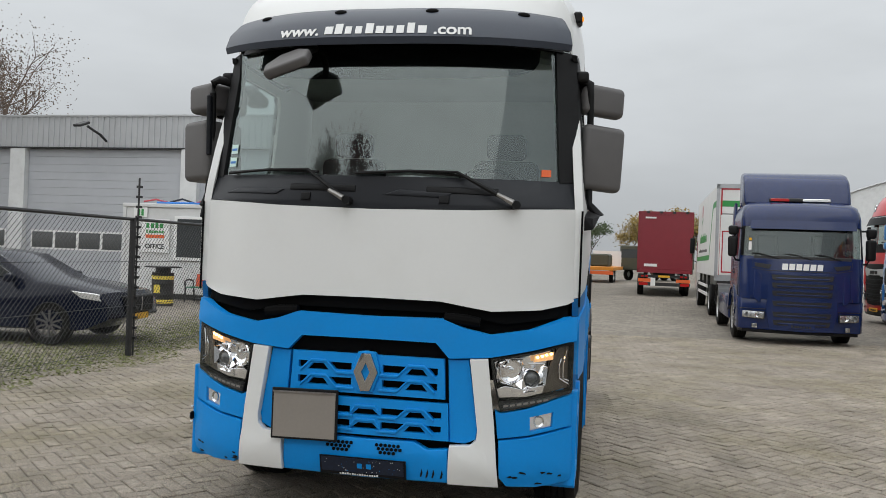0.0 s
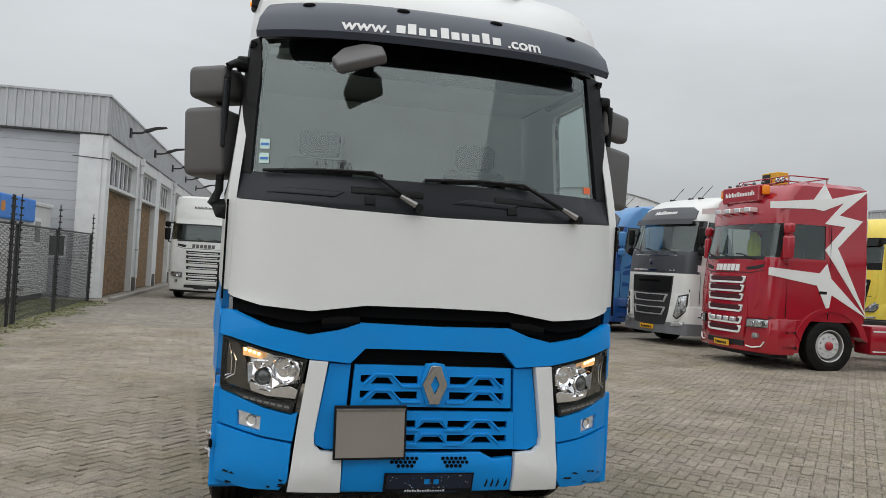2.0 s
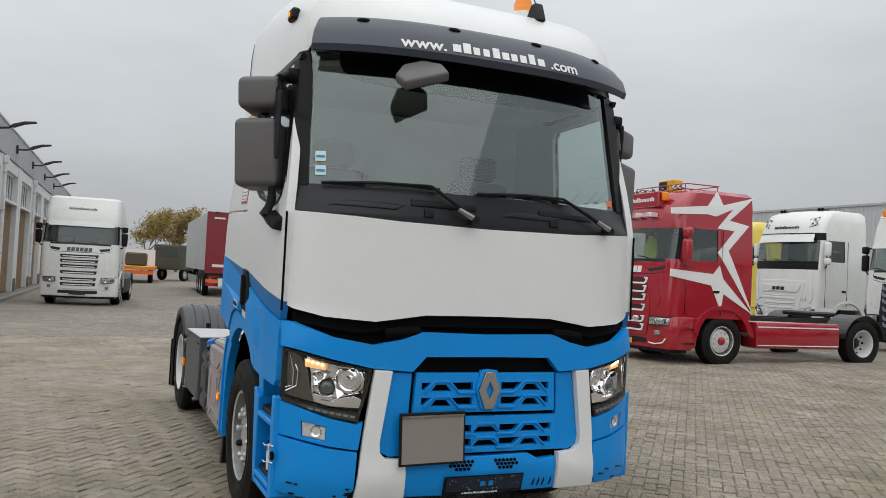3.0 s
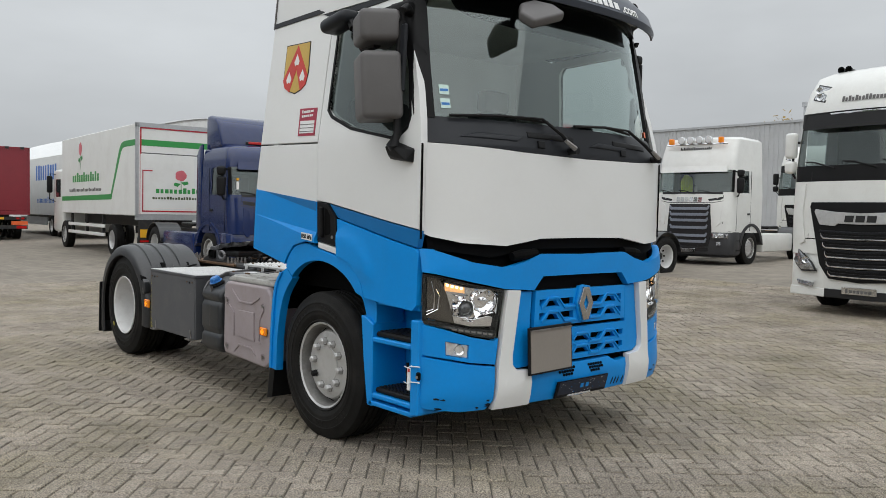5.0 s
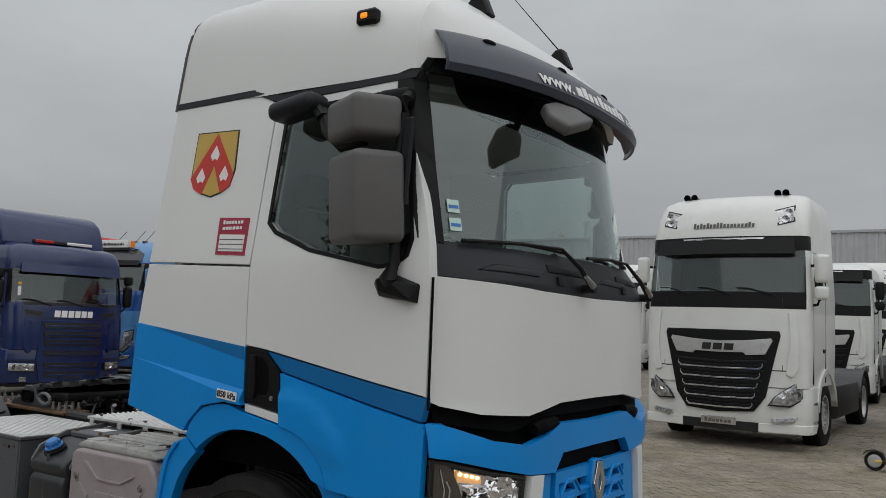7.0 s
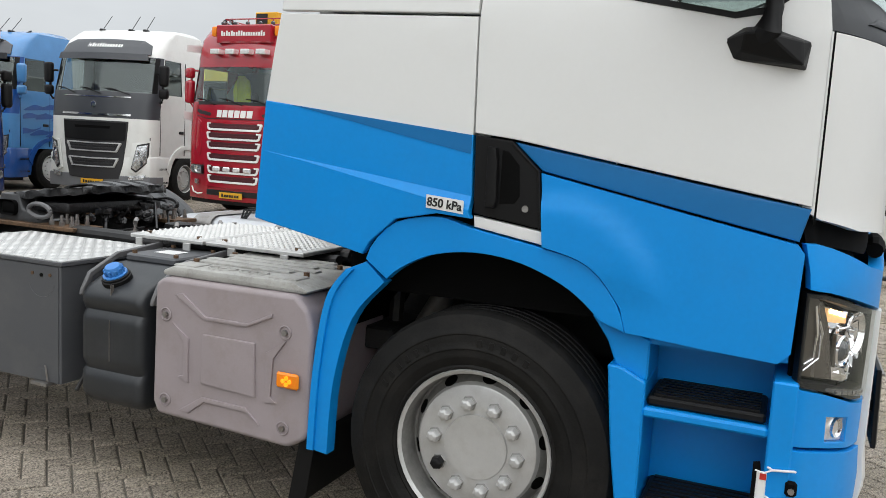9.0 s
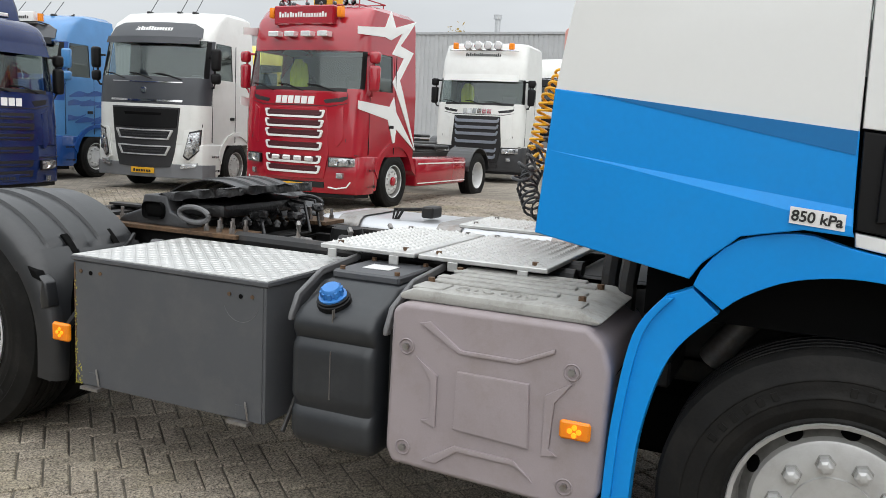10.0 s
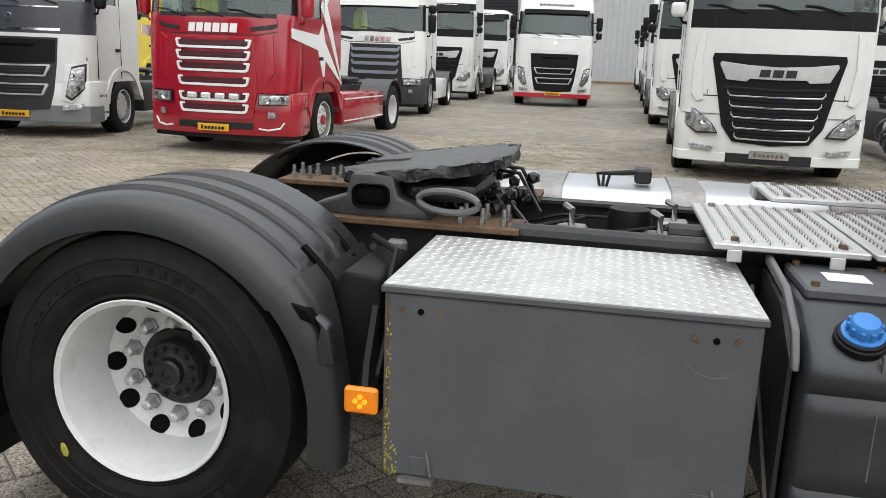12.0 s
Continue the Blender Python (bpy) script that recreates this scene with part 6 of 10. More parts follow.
for s in (-1, 1):
    pd = part("pedestal", prism([(3.05, 1.02), (3.55, 1.02), (3.50, 1.06), (3.38, 1.10), (3.36, 1.18), (3.20, 1.18), (3.18, 1.10), (3.08, 1.06)], "x", min(s * 0.36, s * 0.47), max(s * 0.36, s * 0.47), 0.012, 2), "dark_iron", fw, "cast coupling pedestal", True)
    part("pedestal_eye", box(min(s * 0.465, s * 0.482), max(s * 0.465, s * 0.482), 3.21, 3.35, 1.055, 1.145, 0.03, 3), "black_deep", pd, "", True)
    lug = bmesh.new()
    add_tube(lug, [(s * 0.52 + 0.10 * math.cos(2 * math.pi * k / 24) * 0.25, 2.98 + 0.115 * math.cos(2 * math.pi * k / 24), 1.105 + 0.038 * math.sin(2 * math.pi * k / 24)) for k in range(25)], 0.013, 8)
    part("release_handle", lug, "bracket" if s < 0 else "grease", fw, "", True)
grime = bmesh.new()
rnd = random.Random(8)
for k in range(46):
    c = Vector((rnd.uniform(-0.30, 0.30), rnd.uniform(2.75, 3.05), rnd.uniform(1.02, 1.12)))
    r = rnd.uniform(0.012, 0.035)
    q = bmesh.ops.create_icosphere(grime, subdivisions=1, radius=r)
    for v in q["verts"]:
        v.co = v.co * rnd.uniform(0.6, 1.3) + c
tagged(part("grease", grime, "grease", fw), kind="stuff")
for a, c in (((0.30, 2.9, 1.15), (0.25, 2.72, 1.0)), ((0.22, 2.92, 1.14), (0.12, 2.7, 0.98)), ((-0.15, 2.95, 1.1), (-0.3, 2.7, 0.99))):
    part("grease_line", tube([a, ((a[0] + c[0]) / 2 + 0.05, (a[1] + c[1]) / 2, a[2] - 0.01), c], 0.009, 6), "grease", fw)

# rear mudguards: three pieces a side
def guard_shell(sign, t0, t1, step, out, ribs, taper=None, outer=True):
    """A length of curved mudguard: outer lip, rounded shoulder, flat or ribbed crown."""
    bm = bmesh.new()
    x0, x1 = 0.60, 1.245
    xs = [x1 - 0.02, x1, x1 - 0.006, x1 - 0.025, x1 - 0.06, x1 - 0.12, x1 - 0.127, x1 - 0.20, x1 - 0.207, x1 - 0.27, x1 - 0.277, x1 - 0.35, x1 - 0.357, x1 - 0.42, x1 - 0.427, x1 - 0.50, x1 - 0.507, x0]
    dz = [-0.112, -0.107, -0.036, -0.014, 0, 0, 0.014, 0.014, 0, 0, 0.014, 0.014, 0, 0, 0.014, 0.014, 0, 0]
    cols = []
    k = int((t1 - t0) / step)
    for t in [t0 + (t1 - t0) * q / k for q in range(k + 1)]:
        n = Vector((math.sin(radians(t)), math.cos(radians(t))))
        low = max(0.0, abs(t) - 90) * 0.011
        rib = max(0.0, min(1.0, (44 - abs(t + 6)) / 3.0)) if ribs else 0.0
        wide = [x for x in xs]
        if taper:
            f = (lerp_table(taper, t) - 0.06) / (x1 - 0.06 - x0)
            wide = [x if q < 4 else x1 - 0.06 - (x1 - 0.06 - x) * f for q, x in enumerate(xs)]
        cols.append([bm.verts.new((sign * x, 3.8 + 0.665 * n.x + n.x * (out + (d if d < 0 else d * rib)), 0.545 + 0.637 * n.y - low + n.y * (out + (d if d < 0 else d * rib)))) for q, (x, d) in enumerate(zip(wide, dz)) if outer or q > 8])
    for c0, c1 in zip(cols, cols[1:]):
        for q in range(len(c0) - 1):
            bm.faces.new((c0[q], c0[q + 1], c1[q + 1], c1[q]))
    bmesh.ops.recalc_face_normals(bm, faces=bm.faces)
    bmesh.ops.solidify(bm, geom=bm.faces[:], thickness=0.008)
    return bm


def fender(sign):
    f = part("mudguard", guard_shell(sign, -52, 80, 3.0, 0.0, True), "fender", truck, "ribbed black plastic rear mudguard", True)
    lo, hi = sorted((sign * 0.62, sign * 1.252))
    part("guard_rear", guard_shell(sign, 78, 106, 3.0, 0.008, False), "fender", f, "lower rear section of the mudguard", True)
    part("guard_front", guard_shell(sign, -97, -49, 3.0, 0.009, False, [(-100, 0.075), (-85, 0.085), (-72, 0.12), (-62, 0.18), (-49, 0.28)]), "fender", f, "smooth front section of the mudguard", True)
    part("guard_inner", guard_shell(sign, -64, -51, 3.0, 0.004, False, None, False), "fender", f, "", True)
    part("step_slot", tube([(sign * 0.80, 3.077, 0.80), (sign * 0.80, 3.077, 0.90)], 0.012, 8), "fender", f)
    part("guard_step", prism([(3.08, 0.48), (3.22, 0.48), (3.24, 0.90), (3.20, 0.955), (3.10, 0.945), (3.08, 0.92)], "x", *sorted((sign * 0.62, sign * 1.02)), 0.015, 2), "black", f, "", True)
    # moulded pocket on the shoulder of the front section: a black wedge for the shadow at its top, above a pale sloping
    # face
    part("pocket_notch", prism([(3.285, 0.905), (3.235, 0.885), (3.205, 0.845), (3.255, 0.858)], "x", *sorted((sign * 1.20, sign * 1.2475)), 0.003), "black_deep", f)
    part("guard_pocket", prism([(3.213, 0.872), (3.168, 0.842), (3.148, 0.735), (3.198, 0.722), (3.206, 0.775), (3.192, 0.842)], "x", *sorted((sign * 1.19, sign * 1.253)), 0.008, 2), "fender", f, "moulded pocket in the mudguard", True)
    for x in (0.72, 0.98):
        slot = bmesh.new()
        ts = [-43, -48, -53, -58, -63]
        pa = [(3.8 + 0.677 * math.sin(radians(t)), 0.545 + 0.649 * math.cos(radians(t))) for t in ts]
        pb = [(3.8 + 0.63 * math.sin(radians(t)), 0.545 + 0.60 * math.cos(radians(t))) for t in reversed(ts)]
        add_prism(slot, pa + pb, "x", sign * x, sign * (x + 0.035))
        part("guard_slot", slot, "black_deep", f)
    part("mud_flap", prism([(4.43, 0.75), (4.45, 0.75), (4.48, 0.20), (4.46, 0.20)], "x", lo, hi, 0.004), "black", f)
    part("guard_cable", tube([(sign * 0.70, 3.2, 1.0), (sign * 0.85, 3.08, 0.99), (sign * 0.98, 3.07, 0.90), (sign * 1.02, 3.06, 0.76), (sign * 1.15, 3.05, 0.67)], 0.011, 6), "black", f)


fender(-1)
fender(1)
vbk = part("valve_bracket", box(-0.62, -0.57, 3.11, 3.18, 0.86, 0.97, 0.01), "bracket", truck)
for z in (0.89, 0.94):
    part("valve_port", cylinder(0.014, 0.03, 10, Matrix.Translation((-0.63, 3.145, z)) @ TOX), "steel", vbk)
part("rear_beam", box(-0.42, 0.42, 4.40, 4.46, 0.74, 0.98, 0.01), "chassis", truck)
for s in (-1, 1):
    tl = part("tail_lamp", box(min(s * 0.43, s * 0.58), max(s * 0.43, s * 0.58), 4.46, 4.50, 0.62, 0.74, 0.02), "red_lens", truck, "red tail lamp")
    part("tail_lamp_arm", box(min(s * 0.40, s * 0.56), max(s * 0.40, s * 0.56), 4.42, 4.46, 0.65, 0.80), "chassis", tl)

# locker and air hoses behind the cab
lk = part("rear_locker", box(-0.52, 0.55, 0.72, 1.06, 1.38, 2.0, 0.03, 2), "black", truck, "black locker on the back of the cab with a faded red lid", True)
part("locker_lid", box(-0.50, 0.52, 1.06, 1.12, 1.37, 2.02, 0.02, 2), "panel_red", lk, "faded pinkish-red lid", True)
part("locker_lamp", box(-0.512, -0.49, 1.075, 1.125, 1.39, 1.55, 0.004), "red_lens", lk)
for z in (1.50, 1.86):
    part("locker_clip", box(-0.545, -0.515, 0.92, 1.04, z - 0.045, z + 0.045, 0.006), "black", lk)
for z in (1.62, 1.75):
    part("locker_ridge", box(-0.528, -0.515, 0.75, 1.03, z - 0.006, z + 0.006), "black", lk)
part("intake_stack", box(-0.42, 0.42, 0.72, 0.95, 2.02, 2.75, 0.04, 2), "black", truck, "black intake housing on the back wall", True)


def coil(path, r, turns, thick, sides=6, per=14):
    pts = [Vector(p) for p in path]
    lens = [0.0]
    for a, c in zip(pts, pts[1:]):
        lens.append(lens[-1] + (c - a).length)
    out = []
    n = turns * per
    for k in range(n + 1):
        d = lens[-1] * k / n
        i = max(j for j in range(len(lens) - 1) if lens[j] <= d + 1e-9)
        f = (d - lens[i]) / (lens[i + 1] - lens[i])
        c = pts[i].lerp(pts[i + 1], f)
        t = (pts[i + 1] - pts[i]).normalized()
        u = t.cross(Vector((0.3, 1, 0.1))).normalized()
        v = t.cross(u)
        a = 2 * math.pi * k / per
        out.append(c + (u * math.cos(a) + v * math.sin(a)) * r)
    return tube(out, thick, sides)


part("air_hose", coil([(0.22, 1.12, 1.93), (0.10, 1.28, 1.90), (0.02, 1.33, 1.75), (0.0, 1.37, 1.52), (0.06, 1.30, 1.42), (0.16, 1.15, 1.55), (0.18, 1.14, 1.75)], 0.032, 34, 0.0072), "coil_yellow", truck, "yellow coiled air hose", True)
part("air_hose", coil([(-0.05, 1.10, 1.88), (-0.05, 1.17, 1.70), (-0.10, 1.26, 1.55), (-0.12, 1.38, 1.42), (-0.10, 1.40, 1.36)], 0.042, 11, 0.0068), "coil_black", truck, "dark coiled air hose", True)
part("air_hose", coil([(0.1, 1.40, 1.42), (-0.06, 1.38, 1.34), (-0.18, 1.30, 1.25), (-0.24, 1.20, 1.24), (-0.28, 1.12, 1.33), (-0.30, 1.08, 1.42)], 0.044, 14, 0.0068), "coil_black", truck, "black coiled air hose", True)
gear = part("gearbox", box(-0.38, 0.38, 0.3, 1.1, 0.45, 1.0, 0.06, 2), "chassis", truck)
for x, y in ((-0.62, 0.62), (-0.70, 0.75), (-0.55, 0.85)):
    part("cab_mount", tube([(x, y, 0.80), (x + 0.02, y, 1.05), (x + 0.05, y - 0.02, 1.28)], 0.035, 8), "chassis", truck)
part("exhaust_pipe", tube([(-0.75, 0.42, 0.82), (-0.80, 0.30, 1.0), (-0.86, 0.15, 1.10), (-0.9, 0.0, 1.16)], 0.05, 10), "steel", truck, "dull exhaust pipe in the wheel arch", True)
part("mount_frame", box(-0.80, -0.42, 0.55, 0.95, 0.70, 0.80, 0.01), "chassis", truck)

# a dab of yellow paint on the rear tyre
part("paint_mark", sheet(curved([(4.14, 0.42), (4.152, 0.445), (4.165, 0.45), (4.168, 0.425)], 3) + [(4.158, 0.408), (4.146, 0.405)], lambda p, d=0.0: Vector((-1.2275 + d, p[0] - 0.085, p[1] - 0.10)), 0.004, (), 0.3, ""), "mark_yellow", truck, "dab of yellow paint on the tyre")

# ---- the other lorries; each stands with its bumper at y = 0 and faces -y ----
def ring_at(z, w, yf, yr, bow, rc, sy):
    """The plan of a cab at one height, from the rear left round the front to the rear right."""
    right = []
    for k in range(7):
        t = k / 6
        right.append((t * (w - rc), yf + bow * t * t))
    for k in range(1, 5):
        a = math.pi / 2 * k / 4
        right.append((w - rc + rc * math.sin(a), yf + bow + rc * (1 - math.cos(a))))
    back_of = yf + bow + rc
    for k, y in enumerate(sy):
        right.append((w, max(y, back_of + 0.03 * (k + 1))))
    right += [(w, yr - 0.08), (w - 0.08, yr)]
    return [(-x, y) for x, y in reversed(right[1:])] + right


def table_at(levels, z):
    for a, c in zip(levels, levels[1:]):
        if z <= c[0]:
            f = (z - a[0]) / (c[0] - a[0])
            return [p + (q - p) * f for p, q in zip(a, c)]
    return list(levels[-1])


def lorry(m, name="tractor_unit", label="", style="square", paint="white_far", trim=None, bumper=None, grille="black", bar="black", visor=None, roof="high", rim="rim", mirror="black", plate="yellow",
          wheelbase=3.8, chassis="chassis", lamps=False, writing=None, skirts=None, visor_board=None, group="", body=True, name_bar=None, spots=None, beacon=False, horns=False, lip="black", arch_paint=None):
    t = thing(name, label, "truck", m, group)
    trim, bumper, visor, skirts = trim or paint, bumper or paint, visor or "black", skirts or "chassis"
    top = {"high": 3.55, "tall": 3.72, "mid": 3.1, "low": 2.85}[roof]
    rear = 2.25 if roof != "low" else 1.95
    low_by = -0.24 if roof == "low" else 0.0
    # z, half width, front, rear, bow, corner radius
    if style == "square":
        lv = [(0.95, 1.22, 0.0, rear, 0.16, 0.16), (1.55, 1.235, -0.01, rear, 0.17, 0.17), (2.29, 1.235, 0.03, rear, 0.17, 0.17), (3.0, 1.20, 0.13, rear, 0.16, 0.17), (3.2, 1.19, 0.13, rear, 0.16, 0.18)]
        if roof == "high":
            lv += [(3.55, 1.17, 0.24, rear, 0.16, 0.22), (3.80, 1.13, 0.42, rear, 0.15, 0.26), (3.90, 1.04, 0.68, rear - 0.08, 0.12, 0.28)]
        else:
            lv += [(3.30, 1.14, 0.30, rear, 0.15, 0.24), (3.38, 1.0, 0.6, rear - 0.08, 0.12, 0.26)]
    elif style == "raked":
        lv = [(0.95, 1.22, 0.0, rear, 0.15, 0.28), (1.72, 1.235, 0.0, rear, 0.16, 0.30), (2.19, 1.235, 0.05, rear, 0.16, 0.30), (2.98, 1.19, 0.27, rear, 0.14, 0.26), (3.10, 1.18, 0.32, rear, 0.14, 0.26), (3.32, 1.16, 0.48, rear, 0.13, 0.26), (3.55, 1.12, 0.85, rear, 0.12, 0.26), (3.63, 1.0, 1.3, rear - 0.08, 0.1, 0.26)]
    else:
        lv = [(0.95, 1.22, 0.0, rear, 0.14, 0.22), (1.5 + low_by, 1.235, -0.01, rear, 0.15, 0.24), (2.04 + low_by, 1.235, 0.04, rear, 0.15, 0.24), (2.76 + low_by, 1.20, 0.17, rear, 0.14, 0.23), (2.92 + low_by, 1.19, 0.17, rear, 0.14, 0.22)]
        if roof == "low":
            lv += [(2.82, 1.17, 0.21, rear, 0.14, 0.24), (2.93, 1.14, 0.29, rear, 0.13, 0.26), (3.01, 1.06, 0.45, rear - 0.02, 0.12, 0.28), (3.05, 0.92, 0.72, rear - 0.05, 0.12, 0.30)]
        else:
            lv += [(3.25, 1.18, 0.28, rear, 0.14, 0.18), (top - 0.08, 1.15, 0.44, rear, 0.13, 0.22), (top, 1.05, 0.7, rear - 0.06, 0.1, 0.25)]
    wz0, wz1 = lv[2][0] + 0.06, lv[3][0] - 0.02
    dy0, dy1 = 0.60, 1.28
    zs = sorted({lv[0][0], 1.25, lv[1][0], 2.0 + low_by if style == "barred" else 2.10, lv[2][0], wz0, (wz0 + wz1) / 2, wz1} | {v[0] for v in lv[3:]})
    sy = (0.52, dy0, dy1, 1.42)
    bm, gl, gs = bmesh.new(), bmesh.new(), bmesh.new()
    rings_, pos = [], []
    for z in zs:
        _, w, yf, yr, bow, rc = table_at(lv, z)
        pts = ring_at(z, w, yf, yr, bow, rc, sy)
        pos.append([Vector((x, y, z)) for x, y in pts])
        rings_.append([bm.verts.new(p) for p in pos[-1]])
    n = len(pos[0])
    mid = n // 2
    for i, (r0, r1) in enumerate(zip(rings_, rings_[1:])):
        zc = (zs[i] + zs[i + 1]) / 2
        for k in range(n - 1):
            d = abs(k + 0.5 - mid)
            front_face = d < 7.6
            side_win = 12 < d < 13
            if wz0 < zc < wz1 and (front_face or side_win):
                dst = gl if front_face else gs
                q = [pos[i][k], pos[i][k + 1], pos[i + 1][k + 1], pos[i + 1][k]]
                nn = (q[1] - q[0]).cross(q[3] - q[0]).normalized()
                dst.faces.new([dst.verts.new(p - nn * 0.012) for p in q])
                continue
            f = bm.faces.new((r0[k], r0[k + 1], r1[k + 1], r1[k]))
            if style == "raked" and d < 10 and 1.72 < zc < wz1 + 0.02:
                f.material_index = 1
            if style == "square" and d < 10.6 and wz1 - 0.03 < zc < lv[4][0] - 0.0:
                f.material_index = 2
            if zc > wz0 and zc < wz1 and (7 < d < 8.6 and style != "square" or 11 < d < 12 and style == "raked"):
                f.material_index = 2
            if style == "square" and d < 7.6 and wz0 > zc > 2.1:
                f.material_index = 2
        bm.faces.new((r0[-1], r0[0], r1[0], r1[-1]))
    bm.faces.new(rings_[-1])
    bmesh.ops.recalc_face_normals(bm, faces=bm.faces)
    bmesh.ops.remove_doubles(gl, verts=gl.verts, dist=0.012)
    bmesh.ops.remove_doubles(gs, verts=gs.verts, dist=0.002)
    cab = part("cab", bm, [paint, trim, "black"], t, "", True)
    ws = part("windscreen", gl, "screen_far", t, "dark windscreen", True)
    ws.visible_shadow = False
    for s in (1, -1):
        half = gs.copy()
        bmesh.ops.delete(half, geom=[v for v in half.verts if v.co.x * s < 0], context="VERTS")
        part("side_window", half, "pane", t, "", True).visible_shadow = False
    gs.free()
    part("back_wall", box(-1.15, 1.15, rear - 0.06, rear - 0.02, 1.0, 2.9), "cab_in", cab)
    part("cab_floor", box(-1.16, 1.16, 0.25, rear - 0.1, 1.30, 1.36), "black", cab)
    part("dashboard", box(-1.05, 1.05, 0.30, 0.72, 1.42, wz0 + 0.02, 0.04), "dash", cab)
    for s in (0.58, -0.58):
        part("seat", box(s - 0.23, s + 0.23, 1.05, 1.22, 1.5, 2.35, 0.06, 2), "seat", cab)
    part("bunk_curtain", box(-1.12, 1.12, 1.5, 1.54, 1.4, lv[3][0]), "seat", cab)

    def face_y(x, z):
        _, w, yf, yr, bow, rc = table_at(lv, z)
        return yf + bow * min(1.0, abs(x) / (w - rc)) ** 2

    def skin(p, d=0.0):
        return Vector((p[0], face_y(p[0], max(0.95, p[1])) + d, p[1]))

    def fp(name, outline, material, thick=0.03, out=0.01, parent=t, label="", bevel=0.006):
        return part(name, sheet(outline, proud(skin, out), thick, (), 0.25, "x", bevel), material, parent, label, True, bevel > 0)

    # bumper
    low = prism([(-1.18, 0.22), (-0.6, 0.06), (0, 0.0), (0.6, 0.06), (1.18, 0.22), (1.245, 0.36), (1.245, 0.72), (-1.245, 0.72), (-1.245, 0.36)], "z", 0.30, 0.97, 0.035, 2)
    bmp = part("bumper", low, bumper, t, "", True)
    lp = 0.0 if lip == "black" else 1.0
    part("bumper_lip", prism([(-1.14 - 0.055 * lp, 0.24 - 0.035 * lp), (-0.6, 0.09 - 0.042 * lp), (0, 0.03 - 0.042 * lp), (0.6, 0.09 - 0.042 * lp), (1.14 + 0.055 * lp, 0.24 - 0.035 * lp), (1.2 + 0.052 * lp, 0.36 + 0.24 * (1 - lp)), (1.2 + 0.052 * lp, 0.6), (-1.2 - 0.052 * lp, 0.6), (-1.2 - 0.052 * lp, 0.36 + 0.24 * (1 - lp))], "z", 0.24 if lip == "black" else 0.285, 0.31 if lip == "black" else 0.56 if lip == "bumper_grey" else 0.42, 0.01), lip, bmp)
    if style == "square":
        fp("grille", mirrored([(0, 1.77), (0.84, 1.77), (0.86, 1.70), (0.74, 1.18), (0.66, 0.80), (0.50, 0.58), (0, 0.54)]), grille, 0.03, 0.02)
        fp("name_plate", mirrored([(0, 1.60), (0.40, 1.62), (0.74, 1.66), (0.76, 1.62), (0.66, 1.42), (0.40, 1.40), (0.36, 1.44), (0, 1.43)]), name_bar or "rim", 0.03, 0.05, label="polished name plate")
        name_blocks(t, 3, 0.50, 0.10, lambda p, d=0.0: skin((p[0], 1.465 + p[1]), d - 0.056), "ink")
        for k in range(5):
            z, w = 1.26 - 0.145 * k, 0.62 - 0.035 * k
            fp("grille_bar", mirrored([(0, z - 0.01), (w - 0.03, z), (w, z + 0.035), (w, z - 0.02), (w - 0.03, z - 0.05), (0, z - 0.06)]), bar if bar in ("white_far", "black") else "black", 0.03, 0.045)
            if bar == "chrome":
                fp("bar_edge", mirrored([(0, z - 0.052), (w - 0.04, z - 0.042), (w - 0.005, z - 0.012), (w + 0.002, z + 0.03), (w + 0.012, z + 0.03), (w + 0.012, z - 0.022), (w - 0.03, z - 0.064), (0, z - 0.074)]), "chrome", 0.02, 0.056, bevel=0.003)
            fp("grille_ledge", mirrored([(0, z + 0.05), (w + 0.06, z + 0.075), (w + 0.06, z + 0.045), (0, z + 0.02)]), "slate" if bar != "white_far" else bar, 0.03, 0.03)
        fp("visor_strip", mirrored([(0, 3.17), (0.62, 3.17), (0.56, 3.08), (0, 3.07)]), "chrome", 0.02, 0.06)
        for s in (1, -1):
            fp("corner_vane", [(s * a, b) for a, b in [(0.96, 2.06), (1.06, 2.02), (1.10, 1.62), (1.10, 1.22), (1.02, 1.10), (0.93, 1.14), (0.99, 1.60)]], paint, 0.03, 0.03, label="raised corner vane", bevel=0.012)
        fp("bumper_seam", mirrored([(0, 1.2), (1.05, 1.2), (1.05, 1.185), (0, 1.185)]), "black", 0.01, 0.003, bevel=0)
        for s in (1, -1):
            fp("hood_seam", [(s * a, b) for a, b in [(0.872, 2.26), (0.880, 2.26), (0.888, 1.20), (0.880, 1.20)]], "gap", 0.006, 0.003, bevel=0)
        part("air_intake", prism([(-0.56, 0.04), (-0.3, 0.012), (0, -0.016), (0.3, 0.012), (0.56, 0.04), (0.62, 0.12), (-0.62, 0.12)], "z", 0.285, 0.42, 0.006), "gap", t, "dark lower air intake")
        lamps_at = [(1.20, 1.06), (1.08, 1.03), (0.80, 0.82), (0.72, 0.70), (0.98, 0.69), (1.14, 0.80)]
        fogs = [(1.08, 0.53), (0.74, 0.50), (0.76, 0.44), (1.04, 0.46)]
    elif style == "raked":
        fp("grille", mirrored([(0, 1.66), (0.76, 1.66), (0.72, 1.22), (0.66, 0.80), (0.58, 0.50), (0, 0.46)]), grille, 0.03, 0.02)
        fp("grille_head", mirrored([(0, 1.63), (0.73, 1.63), (0.70, 1.27), (0, 1.25)]), "black", 0.03, 0.04)
        fp("grille_slot", mirrored([(0, 1.55), (0.42, 1.55), (0.40, 1.50), (0, 1.50)]), "black_deep", 0.01, 0.042, bevel=0)
